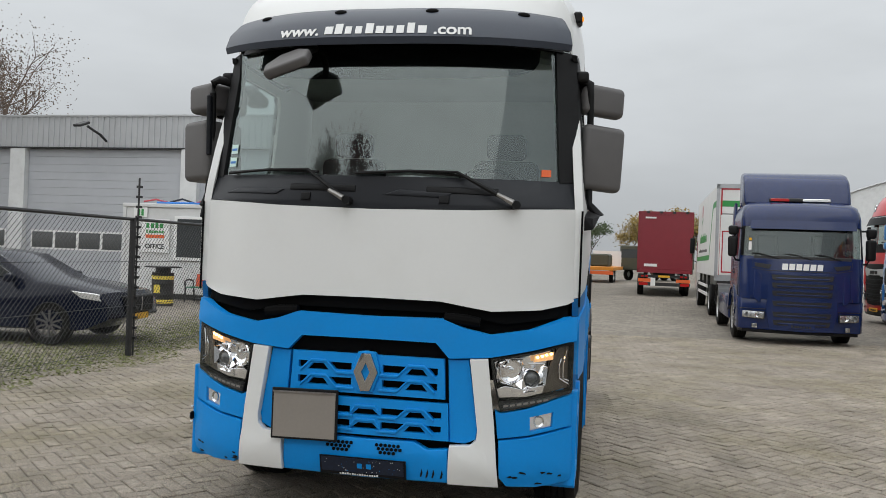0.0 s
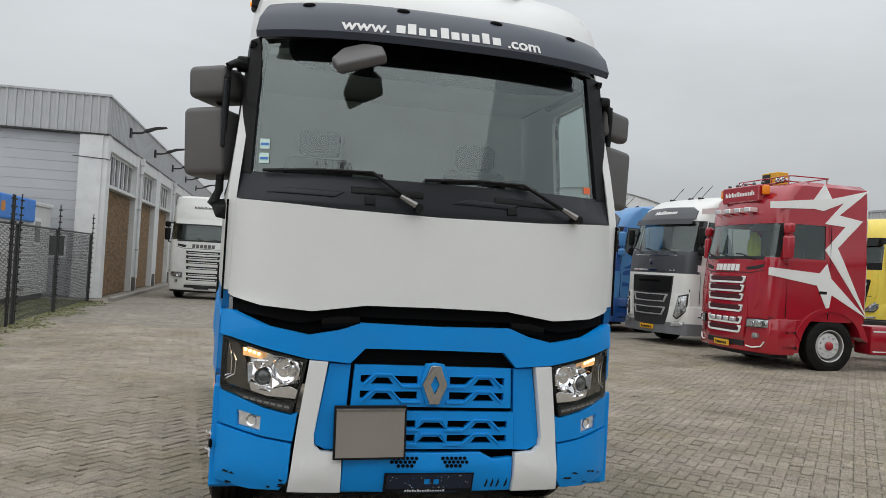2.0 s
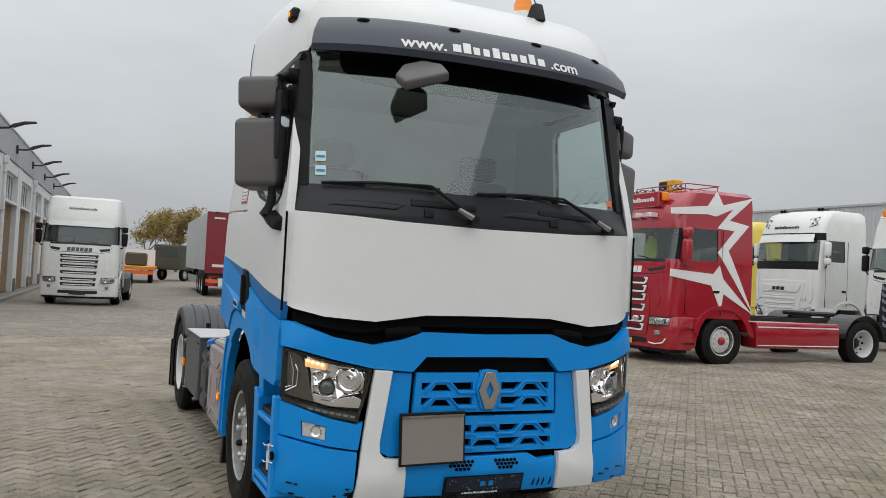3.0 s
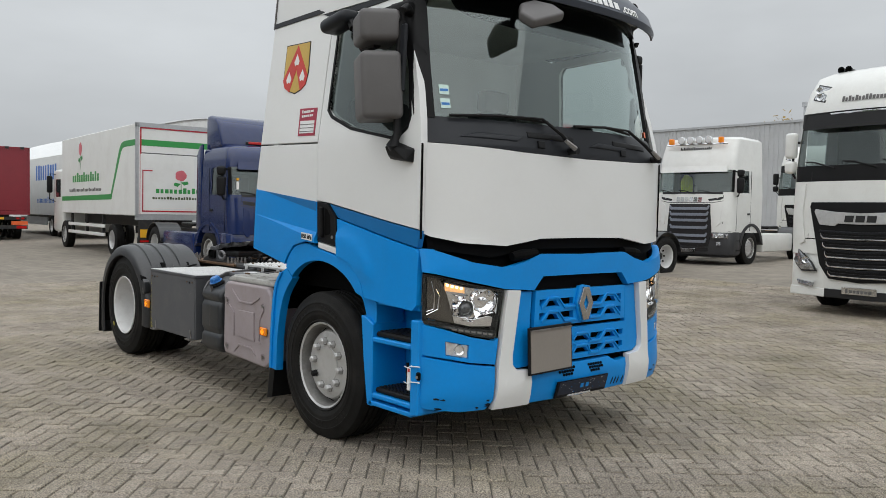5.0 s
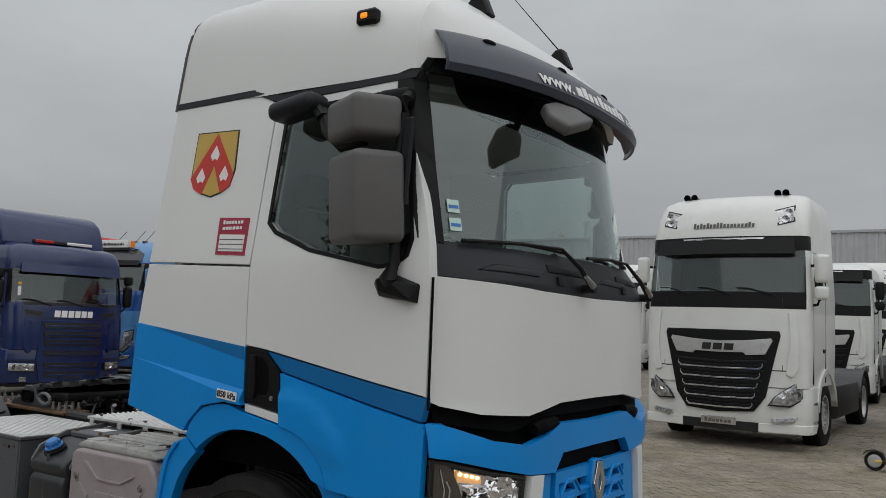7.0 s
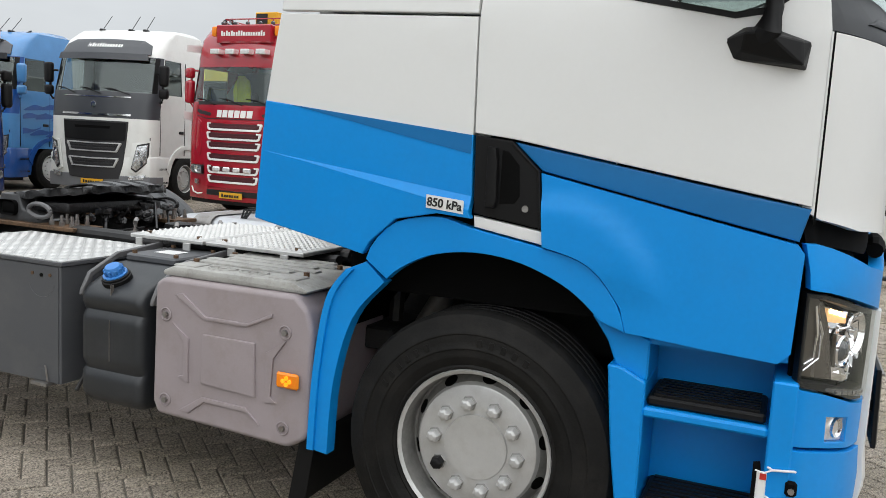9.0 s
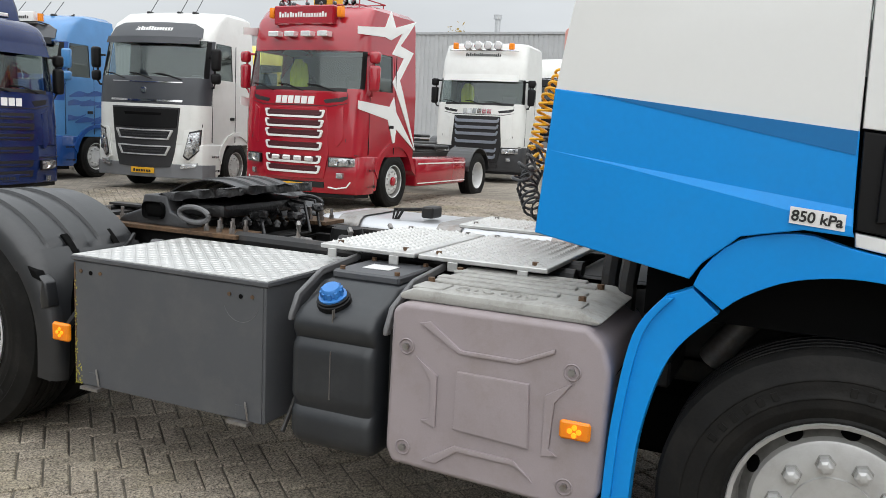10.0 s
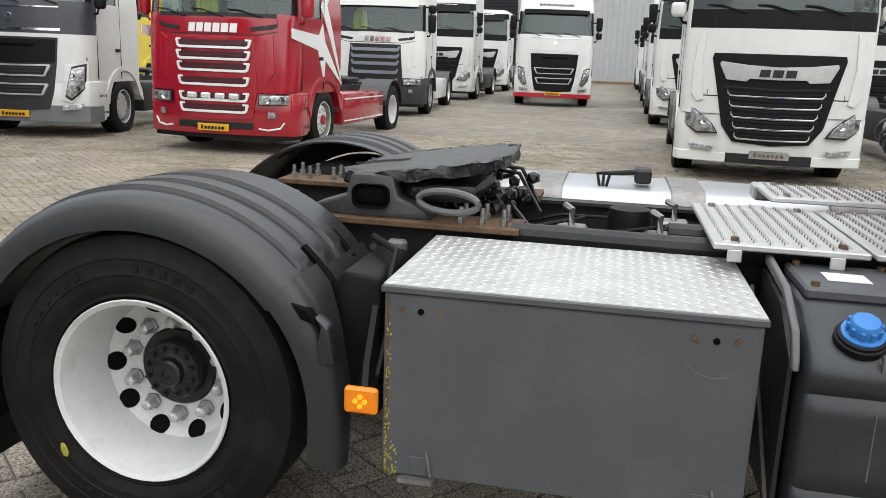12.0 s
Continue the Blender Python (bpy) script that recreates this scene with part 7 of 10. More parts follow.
        for z, w in ((1.14, 0.63), (0.83, 0.58)):
            ring_o = mirrored([(0, z + 0.075), (w, z + 0.085), (w + 0.012, z + 0.06), (w - 0.08, z - 0.11), (0, z - 0.115)])
            ring_i = mirrored([(0, z + 0.05), (w - 0.04, z + 0.058), (w - 0.105, z - 0.085), (0, z - 0.09)])
            part("grille_ring", sheet(ring_o, proud(skin, 0.045), 0.03, (ring_i,), 0.25, "x", 0.004), "rim", t, "", True)
            for q in (0.025, -0.03):
                fp("grille_slat", mirrored([(0, z + q), (w - 0.10, z + q + 0.008), (w - 0.11, z + q - 0.018), (0, z + q - 0.026)]), grille, 0.03, 0.038, bevel=0.003)
        fp("brow_strip", mirrored([(0, 2.15), (0.78, 2.16), (0.78, 2.14), (0, 2.13)]), "chrome", 0.01, 0.012, bevel=0)
        fp("badge", mirrored([(0, 2.04), (0.05, 2.03), (0.06, 1.98), (0.05, 1.93), (0, 1.92)]), "chrome", 0.02, 0.02)
        fp("brow_strip", mirrored([(0, 1.80), (0.80, 1.81), (0.80, 1.77), (0, 1.76)]), "chrome" if trim == "face_grey" else paint, 0.01, 0.012, bevel=0)
        lamps_at = [(1.14, 1.22), (0.96, 1.17), (0.86, 0.74), (0.94, 0.68), (1.12, 0.86)]
        fogs = [(1.10, 0.60), (0.80, 0.56), (0.80, 0.48), (1.06, 0.50)]
    else:
        def at(points):
            return mirrored([(x, z + low_by) for x, z in points])
        fp("grille", at([(0, 1.76), (0.64, 1.76), (0.70, 1.0), (0.62, 0.56), (0, 0.54)]), "gap" if bar == "slats" else grille, 0.03, 0.02)
        for k, z in enumerate((1.71, 1.54, 1.37, 1.16, 0.93, 0.76)):
            w = 0.63 - 0.01 * k
            if bar == "slats":
                fp("grille_slat", at([(0, z - 0.045), (w - 0.07, z - 0.045), (w - 0.03, z + 0.01), (w, z - 0.01), (w - 0.03, z - 0.105), (w - 0.08, z - 0.125), (0, z - 0.125)]), grille, 0.03, 0.045, bevel=0.006)
                continue
            fp("grille_slot", at([(0, z - 0.0), (w - 0.02, z + 0.01), (w - 0.045, z - 0.09), (w - 0.08, z - 0.10), (0, z - 0.10)]), "gap" if bar == "gap" else "mesh_red", 0.02, 0.030, bevel=0)
            fp("grille_slat", at([(0, z - 0.045), (w - 0.10, z - 0.045), (w - 0.12, z - 0.075), (0, z - 0.075)]), grille if bar == "gap" else "mesh_red", 0.02, 0.038, bevel=0.004)
            if bar != "gap":
                fp("slot_edge", at([(0, z - 0.088), (w - 0.095, z - 0.088), (w - 0.06, z - 0.07), (w - 0.055, z - 0.01), (w - 0.10, z - 0.01), (w - 0.10, z + 0.018), (w - 0.02, z + 0.018), (w - 0.005, z - 0.005), (w - 0.035, z - 0.10), (w - 0.075, z - 0.125), (0, z - 0.125)]), bar, 0.02, 0.046, bevel=0.003)
        name_blocks(t, 6, 0.82, 0.13, lambda p, d=0.0: skin((p[0], 1.825 + low_by + p[1]), d - 0.012), name_bar or "chrome")
        fp("panel_seam", at([(0, 1.805), (0.70, 1.805), (0.98, 1.86), (0.98, 1.848), (0.70, 1.79), (0, 1.79)]), "gap", 0.008, 0.004, bevel=0)
        fp("cowl_strip", mirrored([(0, wz0 + 0.01), (0.96, wz0 + 0.01), (0.96, wz0 - 0.055), (0, wz0 - 0.045)]), "gap", 0.012, 0.004, bevel=0.003)
        for s in (1, -1):
            fp("corner_seam", [(s * a, b + low_by) for a, b in [(0.965, 2.02), (0.975, 2.02), (0.995, 1.2), (0.985, 1.2)]], "gap", 0.006, 0.003, bevel=0)
            fp("side_vent", [(s * a, b + low_by) for a, b in [(0.56, 1.90), (0.98, 1.97), (0.98, 1.93), (0.90, 1.88), (0.60, 1.845)]] if bar != "gap" else [(s * a, b + low_by) for a, b in [(0.60, 1.92), (0.94, 1.96), (0.93, 1.88), (0.66, 1.83)]], "gap", 0.012, 0.006, bevel=0.003)
            fp("corner_vane", [(s * a, b + low_by) for a, b in [(0.80, 1.72), (0.93, 1.80), (0.95, 1.25), (0.86, 1.12), (0.80, 1.14)]], paint, 0.03, 0.018, bevel=0.012)
        part("bumper_seam", prism([(-1.19, 0.205), (-0.6, 0.048), (0, -0.012), (0.6, 0.048), (1.19, 0.205), (1.2, 0.3), (-1.2, 0.3)], "z", 0.975 + low_by, 0.987 + low_by), "gap", t)
        part("air_intake", prism([(-0.62, 0.044), (-0.3, 0.012), (0, -0.014), (0.3, 0.012), (0.62, 0.044), (0.62, 0.12), (-0.62, 0.12)], "z", 0.40, 0.50, 0.006), "gap", t, "dark lower air intake")
        lamps_at = [(1.16, 0.93 + low_by), (0.74, 0.92 + low_by), (0.74, 0.78 + low_by), (1.16, 0.79 + low_by)]
        fogs = [(0.96, 0.67 + low_by), (0.86, 0.67 + low_by), (0.86, 0.58 + low_by), (0.96, 0.58 + low_by)]
    for s in (1, -1):
        def low_skin(p, d=0.0):
            return Vector((p[0], 0.0 + 0.30 * (abs(p[0]) / 1.2) ** 3.2 - 0.012 + d, p[1]))
        cx_, cz_ = sum(a for a, b in lamps_at) / len(lamps_at), sum(b for a, b in lamps_at) / len(lamps_at)
        part("lamp_rim", sheet([(s * min(1.2, cx_ + (a - cx_) * 1.10), cz_ + (b - cz_) * 1.13) for a, b in lamps_at], proud(low_skin, 0.028), 0.05, (), 0.2, "x", 0.004), "gap", t, "", True)
        lm = part("headlamp", sheet([(s * a, b) for a, b in lamps_at], proud(low_skin, 0.036), 0.05, (), 0.2, "x", 0.008), "lamp_glass", t, "clear headlamp", True)
        cxl, czl = sum(a for a, b in lamps_at) / len(lamps_at), sum(b for a, b in lamps_at) / len(lamps_at)
        for dx, dh in ((-0.04, 0.11), (0.02, -0.10)) if style == "raked" else ((-0.09, 0.0), (0.09, 0.0)):
            c = low_skin((s * (cxl + dx), czl + dh), -0.034)
            o = part("lamp_bowl", revolve([(0.056, 0.012), (0.052, -0.008), (0.036, 0.002), (0.0, 0.006)], 16, "y"), "lens_dark" if dx > 0 else "chrome", lm, "", True)
            o.matrix_basis = pose(*c)
        part("fog_lamp", sheet([(s * a, b) for a, b in fogs], proud(low_skin, 0.03), 0.05, (), 0.3, "x", 0.005), "lamp_glass", t)
        if style == "raked":
            part("lamp_surround", sheet([(s * a, b) for a, b in [(1.18, 1.29), (0.86, 1.23), (0.78, 0.66), (0.92, 0.60), (1.18, 0.80)]], proud(low_skin, 0.012), 0.05, (), 0.2, "x", 0.006), paint, t, "", True)
        # mirrors
        mz = wz0 - 2.10
        hi, lo = ((2.64, 0.10), (2.29, 0.22)) if style == "barred" else ((2.46, 0.21), (2.10, 0.10))
        arm = part("mirror_arm", tube([(s * 1.19, 0.46, hi[0] + 0.05 + mz), (s * 1.30, 0.40, hi[0] + 0.05 + mz), (s * 1.335, 0.40, hi[0] + mz), (s * 1.335, 0.40, lo[0] - lo[1] + mz), (s * 1.30, 0.42, lo[0] - lo[1] - 0.07 + mz), (s * 1.21, 0.50, lo[0] - lo[1] - 0.08 + mz)], 0.022, 8), mirror if mirror != "white_far" else "black", t, "", True)
        for mname, (zc_, hh) in (("upper_mirror", hi), ("lower_mirror", lo)):
            mm = Matrix.Translation((s * 1.365, 0.40, zc_ + mz)) @ Matrix.Rotation(s * radians(18), 4, "Z")
            housing = box(-0.105, 0.105, -0.085, 0.075, -hh, hh, 0.055, 4)
            for v in housing.verts:
                v.co.x *= 0.86 + 0.14 * (v.co.z + hh) / (2 * hh)
                v.co.y *= 1.0 - 0.25 * (v.co.x / 0.105) ** 2
            bmesh.ops.transform(housing, matrix=mm, verts=housing.verts)
            part(mname, housing, mirror, arm, "", True)
        # wheels, arches, steps
        wheel(t, s * 1.07, 1.48, 0.50, "front", rim, s > 0)
        wheel(t, s * 1.07, 1.48 + wheelbase, 0.50, "rear", rim, s > 0)
        arch = bmesh.new()
        pts = [(1.48 + 0.66 * math.sin(radians(a)), 0.48 + 0.66 * math.cos(radians(a))) for a in range(-82, 83, 11)]
        outer = [(1.48 + 0.80 * math.sin(radians(a)), 0.48 + 0.74 * math.cos(radians(a))) for a in range(82, -83, -11)]
        add_prism(arch, pts + outer, "x", s * 0.98, s * 1.252)
        part("wheel_arch", arch, arch_paint or (paint if bumper == paint else bumper), t)
        part("step_panel", prism([(0.70, 0.34), (0.80, 0.36), (0.84, 0.62), (0.90, 0.95), (0.45, 0.97), (0.42, 0.70), (0.42, 0.34)], "x", *sorted((s * 0.98, s * 1.235)), 0.01), bumper, t)
        for z in (0.42, 0.70):
            part("step", box(*sorted((s * 1.0, s * 1.245)), 0.46, 0.76, z, z + 0.04), "black", t)
        part("door_seam", box(*sorted((s * 1.225, s * 1.239)), 1.385, 1.392, 1.0, wz1), "black", cab)
        part("door_seam", box(*sorted((s * 1.222, s * 1.238)), 0.49, 0.497, 1.0, wz0 - 0.1), "black", cab)
        part("door_handle", box(*sorted((s * 1.22, s * 1.25)), 1.18, 1.34, 1.46, 1.52, 0.008), "black", cab)
        part("side_skirt", box(*sorted((s * 0.75, s * 1.23)), 2.35, 1.48 + wheelbase - 0.72, 0.36, 0.92, 0.06, 2), skirts, t, "", True)
        guard = bmesh.new()
        yc = 1.48 + wheelbase
        gp = [(yc + 0.60 * math.sin(radians(a)), 0.5 + 0.60 * math.cos(radians(a))) for a in range(-80, 81, 10)]
        go = [(yc + 0.62 * math.sin(radians(a)), 0.5 + 0.62 * math.cos(radians(a))) for a in range(80, -81, -10)]
        add_prism(guard, gp + go, "x", s * 0.62, s * 1.24)
        part("mudguard", guard, "fender", t)
        part("frame_rail", box(*sorted((s * 0.36, s * 0.43)), 1.2, 1.48 + wheelbase + 0.85, 0.72, 0.98), "chassis", t)
        # near-black blocks stand for the shade in the arches and under the cab
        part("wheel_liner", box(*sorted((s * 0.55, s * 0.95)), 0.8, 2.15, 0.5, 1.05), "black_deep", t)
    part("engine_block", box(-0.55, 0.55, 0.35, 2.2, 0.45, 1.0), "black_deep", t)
    part("fifth_wheel", box(-0.44, 0.44, 1.48 + wheelbase - 0.75, 1.48 + wheelbase + 0.05, 1.04, 1.14, 0.03), "grease", t)
    # wipers and plate
    for a in (-0.72, -0.08, 0.52):
        part("wiper", tube([skin((a + 0.25, wz0 - 0.05), -0.03), skin((a - 0.1, wz0 + 0.05), -0.03), skin((a - 0.28, wz0 + 0.06), -0.02)], 0.012, 6), "black", t)
    np_ = part("number_plate", box(-0.26, 0.26, -0.035, -0.02, 0.36, 0.47, 0.004), plate, t, "number plate on the bumper")
    bars(np_, "plate_mark", 0.40, 0.06, 7, lambda p, d=0.0: Vector((p[0], -0.036 - 0.004 + d, 0.385 + p[1])), "ink" if plate != "chrome" else "mirror_grey", joined=True)
    # visor
    if visor != "none":
        zt = wz1 + 0.08
        vt = {"square": 0.10, "raked": -0.01, "barred": 0.04}[style]
        vz = bmesh.new()
        join(vz, sheet([(-1.02, zt + vt), (1.02, zt + vt), (1.05, zt - 0.14), (-1.05, zt - 0.14)], lambda p, d=0.0: Vector((p[0], face_y(p[0], wz1) - 0.10 - 0.55 * (zt + 0.1 - p[1]) * {"square": 0.7, "raked": 0.35, "barred": 0.45}[style] + 0.05 + d, p[1])), 0.02, (), 0.2, "x"))
        part("sun_visor", vz, visor, t, "", True)
    if roof == "low":
        part("air_deflector", prism([(0.92, 2.98), (1.02, 3.30), (1.16, 3.56), (1.40, 3.72), (1.75, 3.79), (1.95, 3.79), (1.95, 2.9)], "x", -1.10, 1.10, 0.10, 4), paint, t, "roof air deflector", True)
        part("deflector_crease", prism([(1.0, 3.20), (1.05, 3.34), (1.09, 3.34), (1.04, 3.20)], "x", -0.75, 0.75), paint, t)
        bar_ = part("light_bar", box(-0.62, 0.62, 0.62, 0.76, 3.05, 3.13, 0.02, 2), "ink", t, "low roof light bar", True)
        part("light_lens", box(-0.60, -0.22, 0.61, 0.68, 3.06, 3.12, 0.01), "red_lens", bar_)
        part("light_lens", box(0.05, 0.60, 0.61, 0.68, 3.06, 3.12, 0.01), "reflector", bar_)
        for s in (1, -1):
            part("side_fairing", prism([(1.97, 1.0), (2.30, 1.0), (2.26, 2.85), (2.10, 3.05), (1.97, 3.10)], "x", *sorted((s * 1.13, s * 1.20)), 0.02, 2), paint, t, "", True)
            part("windscreen_sticker", box(-1.06, -1.0, 0.24, 0.245, wz0 + 0.12, wz0 + 0.3) if s > 0 else box(-1.06, -1.0, 0.24, 0.245, wz0 + 0.33, wz0 + 0.38), "coil_yellow" if s < 0 else "sticker_white", cab)
    if writing:
        zz, w, mt = writing
        bars(t, "roof_writing", w, 0.085, 18, lambda p, d=0.0: skin((p[0], zz + p[1]), d - 0.016), mt)
    if spots:
        zz, mt = spots
        for s in (1, -1):
            so = fp("roof_lamp", [(s * a, b) for a, b in [(0.80, zz - 0.14), (0.99, zz - 0.08), (0.97, zz + 0.15), (0.74, zz + 0.08)]], "lamp_glass", 0.03, 0.01, label="roof headlamp")
            fp("lamp_edge", [(s * a, b) for a, b in [(0.775, zz - 0.165), (1.01, zz - 0.095), (0.985, zz + 0.17), (0.715, zz + 0.095)]], "gap", 0.02, 0.004, so)
            for q in ((0.88, -0.06), (0.92, 0.05)):
                c = skin((s * q[0], zz + q[1]), -0.03)
                o = part("lamp_bowl", revolve([(0.06, 0.02), (0.055, -0.01), (0.0, 0.004)], 14, "y"), "chrome", so, "", True)
                o.matrix_basis = pose(*c)
    if horns:
        for s in (0.72, -0.72):
            for d in (-0.06, 0.06):
                hz = 3.86
                part("air_horn", revolve([(0.055, 0.0), (0.05, 0.03), (0.025, 0.12), (0.02, 0.3), (0, 0.31)], 14, "y"), "ink", t, "black air horn", True).matrix_basis = pose(s + d, 0.78, hz + 0.08)
            part("horn_foot", box(s - 0.05, s + 0.05, 0.85, 1.0, hz - 0.08, hz + 0.06), "ink", t)
    if lamps:
        rail_z = top - 0.10
        part("lamp_bar", tube([(-0.95, 0.36, rail_z - 0.12), (-0.9, 0.30, rail_z - 0.12), (0.9, 0.30, rail_z - 0.12), (0.95, 0.36, rail_z - 0.12)], 0.025, 8), "chrome", t)
        for k in range(4):
            o = part("spot_lamp", revolve([(0.10, 0.05), (0.105, -0.03), (0.095, -0.045), (0.0, -0.05)], 18, "y"), "reflector", t, "round spot lamp", True)
            o.matrix_basis = pose(-0.42 + 0.28 * k, 0.28, rail_z)
            part("spot_rim", revolve([(0.112, 0.03), (0.112, -0.045), (0.10, -0.05)], 18, "y"), "chrome", o)
    if beacon or lamps:
        for s in (0.78, -0.78):
            part("beacon", box(s - 0.07, s + 0.07, 0.26, 0.38, top - 0.20, top - 0.03, 0.02), "amber", t, "orange beacon")
    return t


M.update({
    "gap": mat("shadow_gap_plastic", (0.006, 0.006, 0.007), 0.5, vary=0.2),
    "lamp_glass": mat("lamp_glass", (0.42, 0.43, 0.44), 0.14, metal=0.75, vary=0.75, size=16, bump=0.5, grain=30),
    "navy": mat("navy_truck_paint", (0.005, 0.017, 0.080), 0.17, vary=0.10, coat=0.15, dirt=(0.03, 0.04, 0.10), dirty=0.2),
    "sleeper_blue": mat("bright_blue_truck_paint", (0.065, 0.215, 0.46), 0.18, vary=0.10, coat=0.4),
    "sleeper_blue_low": mat("royal_blue_truck_paint", (0.015, 0.075, 0.28), 0.16, vary=0.2, coat=0.6),
    "red": mat("crimson_truck_paint", (0.34, 0.010, 0.022), 0.15, vary=0.06, coat=0.7),
    "red_bright": mat("bright_red_truck_paint", (0.55, 0.02, 0.025), 0.3, vary=0.06, coat=0.5),
    "truck_yellow": mat("yellow_truck_paint", (0.78, 0.60, 0.08), 0.35, vary=0.06, coat=0.4),
    "face_grey": mat("dark_grey_truck_paint", (0.042, 0.046, 0.054), 0.4, vary=0.1, coat=0.2),
    "face_grey_low": mat("grey_grille_plastic", (0.022, 0.022, 0.024), 0.55, vary=0.15),
    "bumper_grey": mat("mid_grey_bumper_paint", (0.15, 0.155, 0.165), 0.45, vary=0.1),
    "vest": mat("safety_vest_cloth", (0.62, 0.72, 0.05), 0.8, vary=0.15, size=8),
    "mesh_red": mat("dark_red_mesh_plastic", (0.055, 0.006, 0.010), 0.5, vary=0.2),
    "slat_grey": mat("light_grey_slat_paint", (0.19, 0.21, 0.25), 0.35, vary=0.1, coat=0.3),
    "bumper_dark": mat("dark_grey_bumper_plastic", (0.028, 0.029, 0.032), 0.5, vary=0.2),
    "rust_red": mat("red_bumper_paint", (0.42, 0.015, 0.03), 0.35, vary=0.08, coat=0.4),
})


def facing_west(x, y, turn=0.0):
    return pose(x, y, rise(x, y) - 0.01, 0, 0, -90 + turn)


lorry(pose(5.47, 12.12, rise(5.6, 12) - 0.01, 0, 0, -2.8), label="navy-blue tractor unit with a roof deflector, parked in the yard", style="barred", paint="navy", roof="low", visor="navy", bar="gap", grille="navy", chassis="navy", skirts="navy", rim="rim", plate="navy", name_bar="sticker_white")
lorry(facing_west(9.3, 20.1, 7), label="bright red high-roofed tractor unit in the parked row", style="square", paint="red_bright", group="parked row", spots=(3.48, "x"))
blue_raked = lorry(facing_west(8.56, 16.13, 7.7), label="two-tone blue high-roofed tractor unit in the parked row", style="raked", paint="sleeper_blue", trim="sleeper_blue_low", bumper="sleeper_blue_low", group="parked row", rim="rim_white", visor="slate", mirror="sleeper_blue", chassis="sleeper_blue_low")
white_raked = lorry(facing_west(8.62, 12.2, 9), label="white tractor unit with a dark grey face in the parked row", style="raked", paint="white_far", trim="face_grey", grille="face_grey_low", group="parked row", writing=(3.16, 1.1, "sticker_white"), visor="face_grey", lip="bumper_grey")
red_barred = lorry(facing_west(8.22, 8.40, -1.4), label="crimson tractor unit with white star stripes in the parked row", style="barred", paint="red", group="parked row", bar="sticker_white", grille="red", mirror="red", skirts="red", chassis="red", rim="rim_white", wheelbase=3.95, visor="none", name_bar="sticker_white")
lorry(facing_west(8.56, 0.31, -1.9), label="white high-roofed tractor unit with air horns, parked facing the lane", style="square", paint="white_far", mirror="white_far", group="white row", bar="chrome", writing=(3.34, 0.95, "mirror_grey"), spots=(3.52, "x"), horns=True, plate="chrome", lip="white_far")
grey_barred = lorry(facing_west(16.7, 8.40, 4), label="white tractor unit with blue-grey front and roof spot lamps", style="barred", paint="white_far", bumper="bumper_dark", grille="slat_grey", bar="slats", lamps=True, roof="tall", visor="white_far", arch_paint="bumper_dark", skirts="white_far", name_bar="chrome", group="parked row", writing=(3.34, 1.0, "ink"), plate="chrome")
far_raked = lorry(facing_west(23.4, 4.45, 6), label="white tractor unit with red bumper at the lane end", style="raked", paint="white_far", trim="white_far", bumper="white_far", lip="rust_red", visor="black", group="parked row", writing=(3.14, 1.1, "ink"))
plain = lorry(facing_west(24.4, 8.5), label="plain white tractor unit in the parked row", style="square", paint="white_far", group="white row", bar="black", spots=(3.52, "x"))
plain_low = lorry(facing_west(31.5, 8.3), label="white low-roofed tractor unit in the parked row", style="square", paint="white_far", roof="mid", group="white row", bar="black")
lorry(facing_west(17.2, 12.9), label="white tractor unit with a white grille, horns and roof headlamps", style="square", paint="white_far", mirror="white_far", group="white row", grille="white_far", bar="white_far", name_bar="white_far", visor="white_far", spots=(3.52, "x"), horns=True, writing=(3.34, 0.95, "ink"))
for x, y in ((24.5, 0.3), (32.0, 0.2), (10.1, -3.45), (17.4, -3.5), (24.5, -3.5), (31.0, -3.5)):
    copy_thing(plain, facing_west(x, y))
for x, y in ((17.2, 0.35), (39.0, 0.3)):
    copy_thing(plain_low, facing_west(x, y))
lorry(facing_west(19.6, 18.3), label="yellow tractor unit far back in the parked row", style="square", paint="truck_yellow", group="parked row")
lorry(pose(-2.38, 24.5, -0.01, 0, 0, -8), label="white tractor unit parked along the brick hall", style="barred", roof="tall", paint="white_far", grille="white_far", bar="gap", visor="white_far", name_bar="mirror_grey", writing=(3.25, 0.9, "mirror_grey"), plate="ink")

# dark brow with writing over the white lorry's windscreen
for lorry_ in (white_raked, blue_raked):
    part("roof_brow", sheet(mirrored([(0, 3.34), (0.80, 3.32), (1.0, 3.22), (1.05, 3.02), (0, 3.02)]), lambda p, d=0.0: Vector((p[0], lerp_table([(2.98, 0.27), (3.10, 0.32), (3.32, 0.48), (3.4, 0.6)], p[1]) + 0.14 * min(1.0, abs(p[0]) / 1.02) ** 2 - 0.012 + d, p[1])), 0.02, (), 0.15, "xy"), "face_grey", lorry_, "dark brow over the windscreen", True)
for lorry_, vx in ((red_barred, -0.60), (grey_barred, -0.60)):
    part("safety_vest", sheet(curved([(vx - 0.18, 2.08), (vx - 0.20, 2.40), (vx - 0.13, 2.62), (vx + 0.02, 2.66)], 3) + curved([(vx + 0.14, 2.58), (vx + 0.17, 2.35), (vx + 0.16, 2.08)], 3), lambda p, d=0.0: Vector((p[0], 0.98 + 0.03 * math.sin(p[0] * 40) + d, p[1])), 0.03, (), 0.05, "x"), "vest", lorry_, "yellow-green safety vest hung on the seat", True)
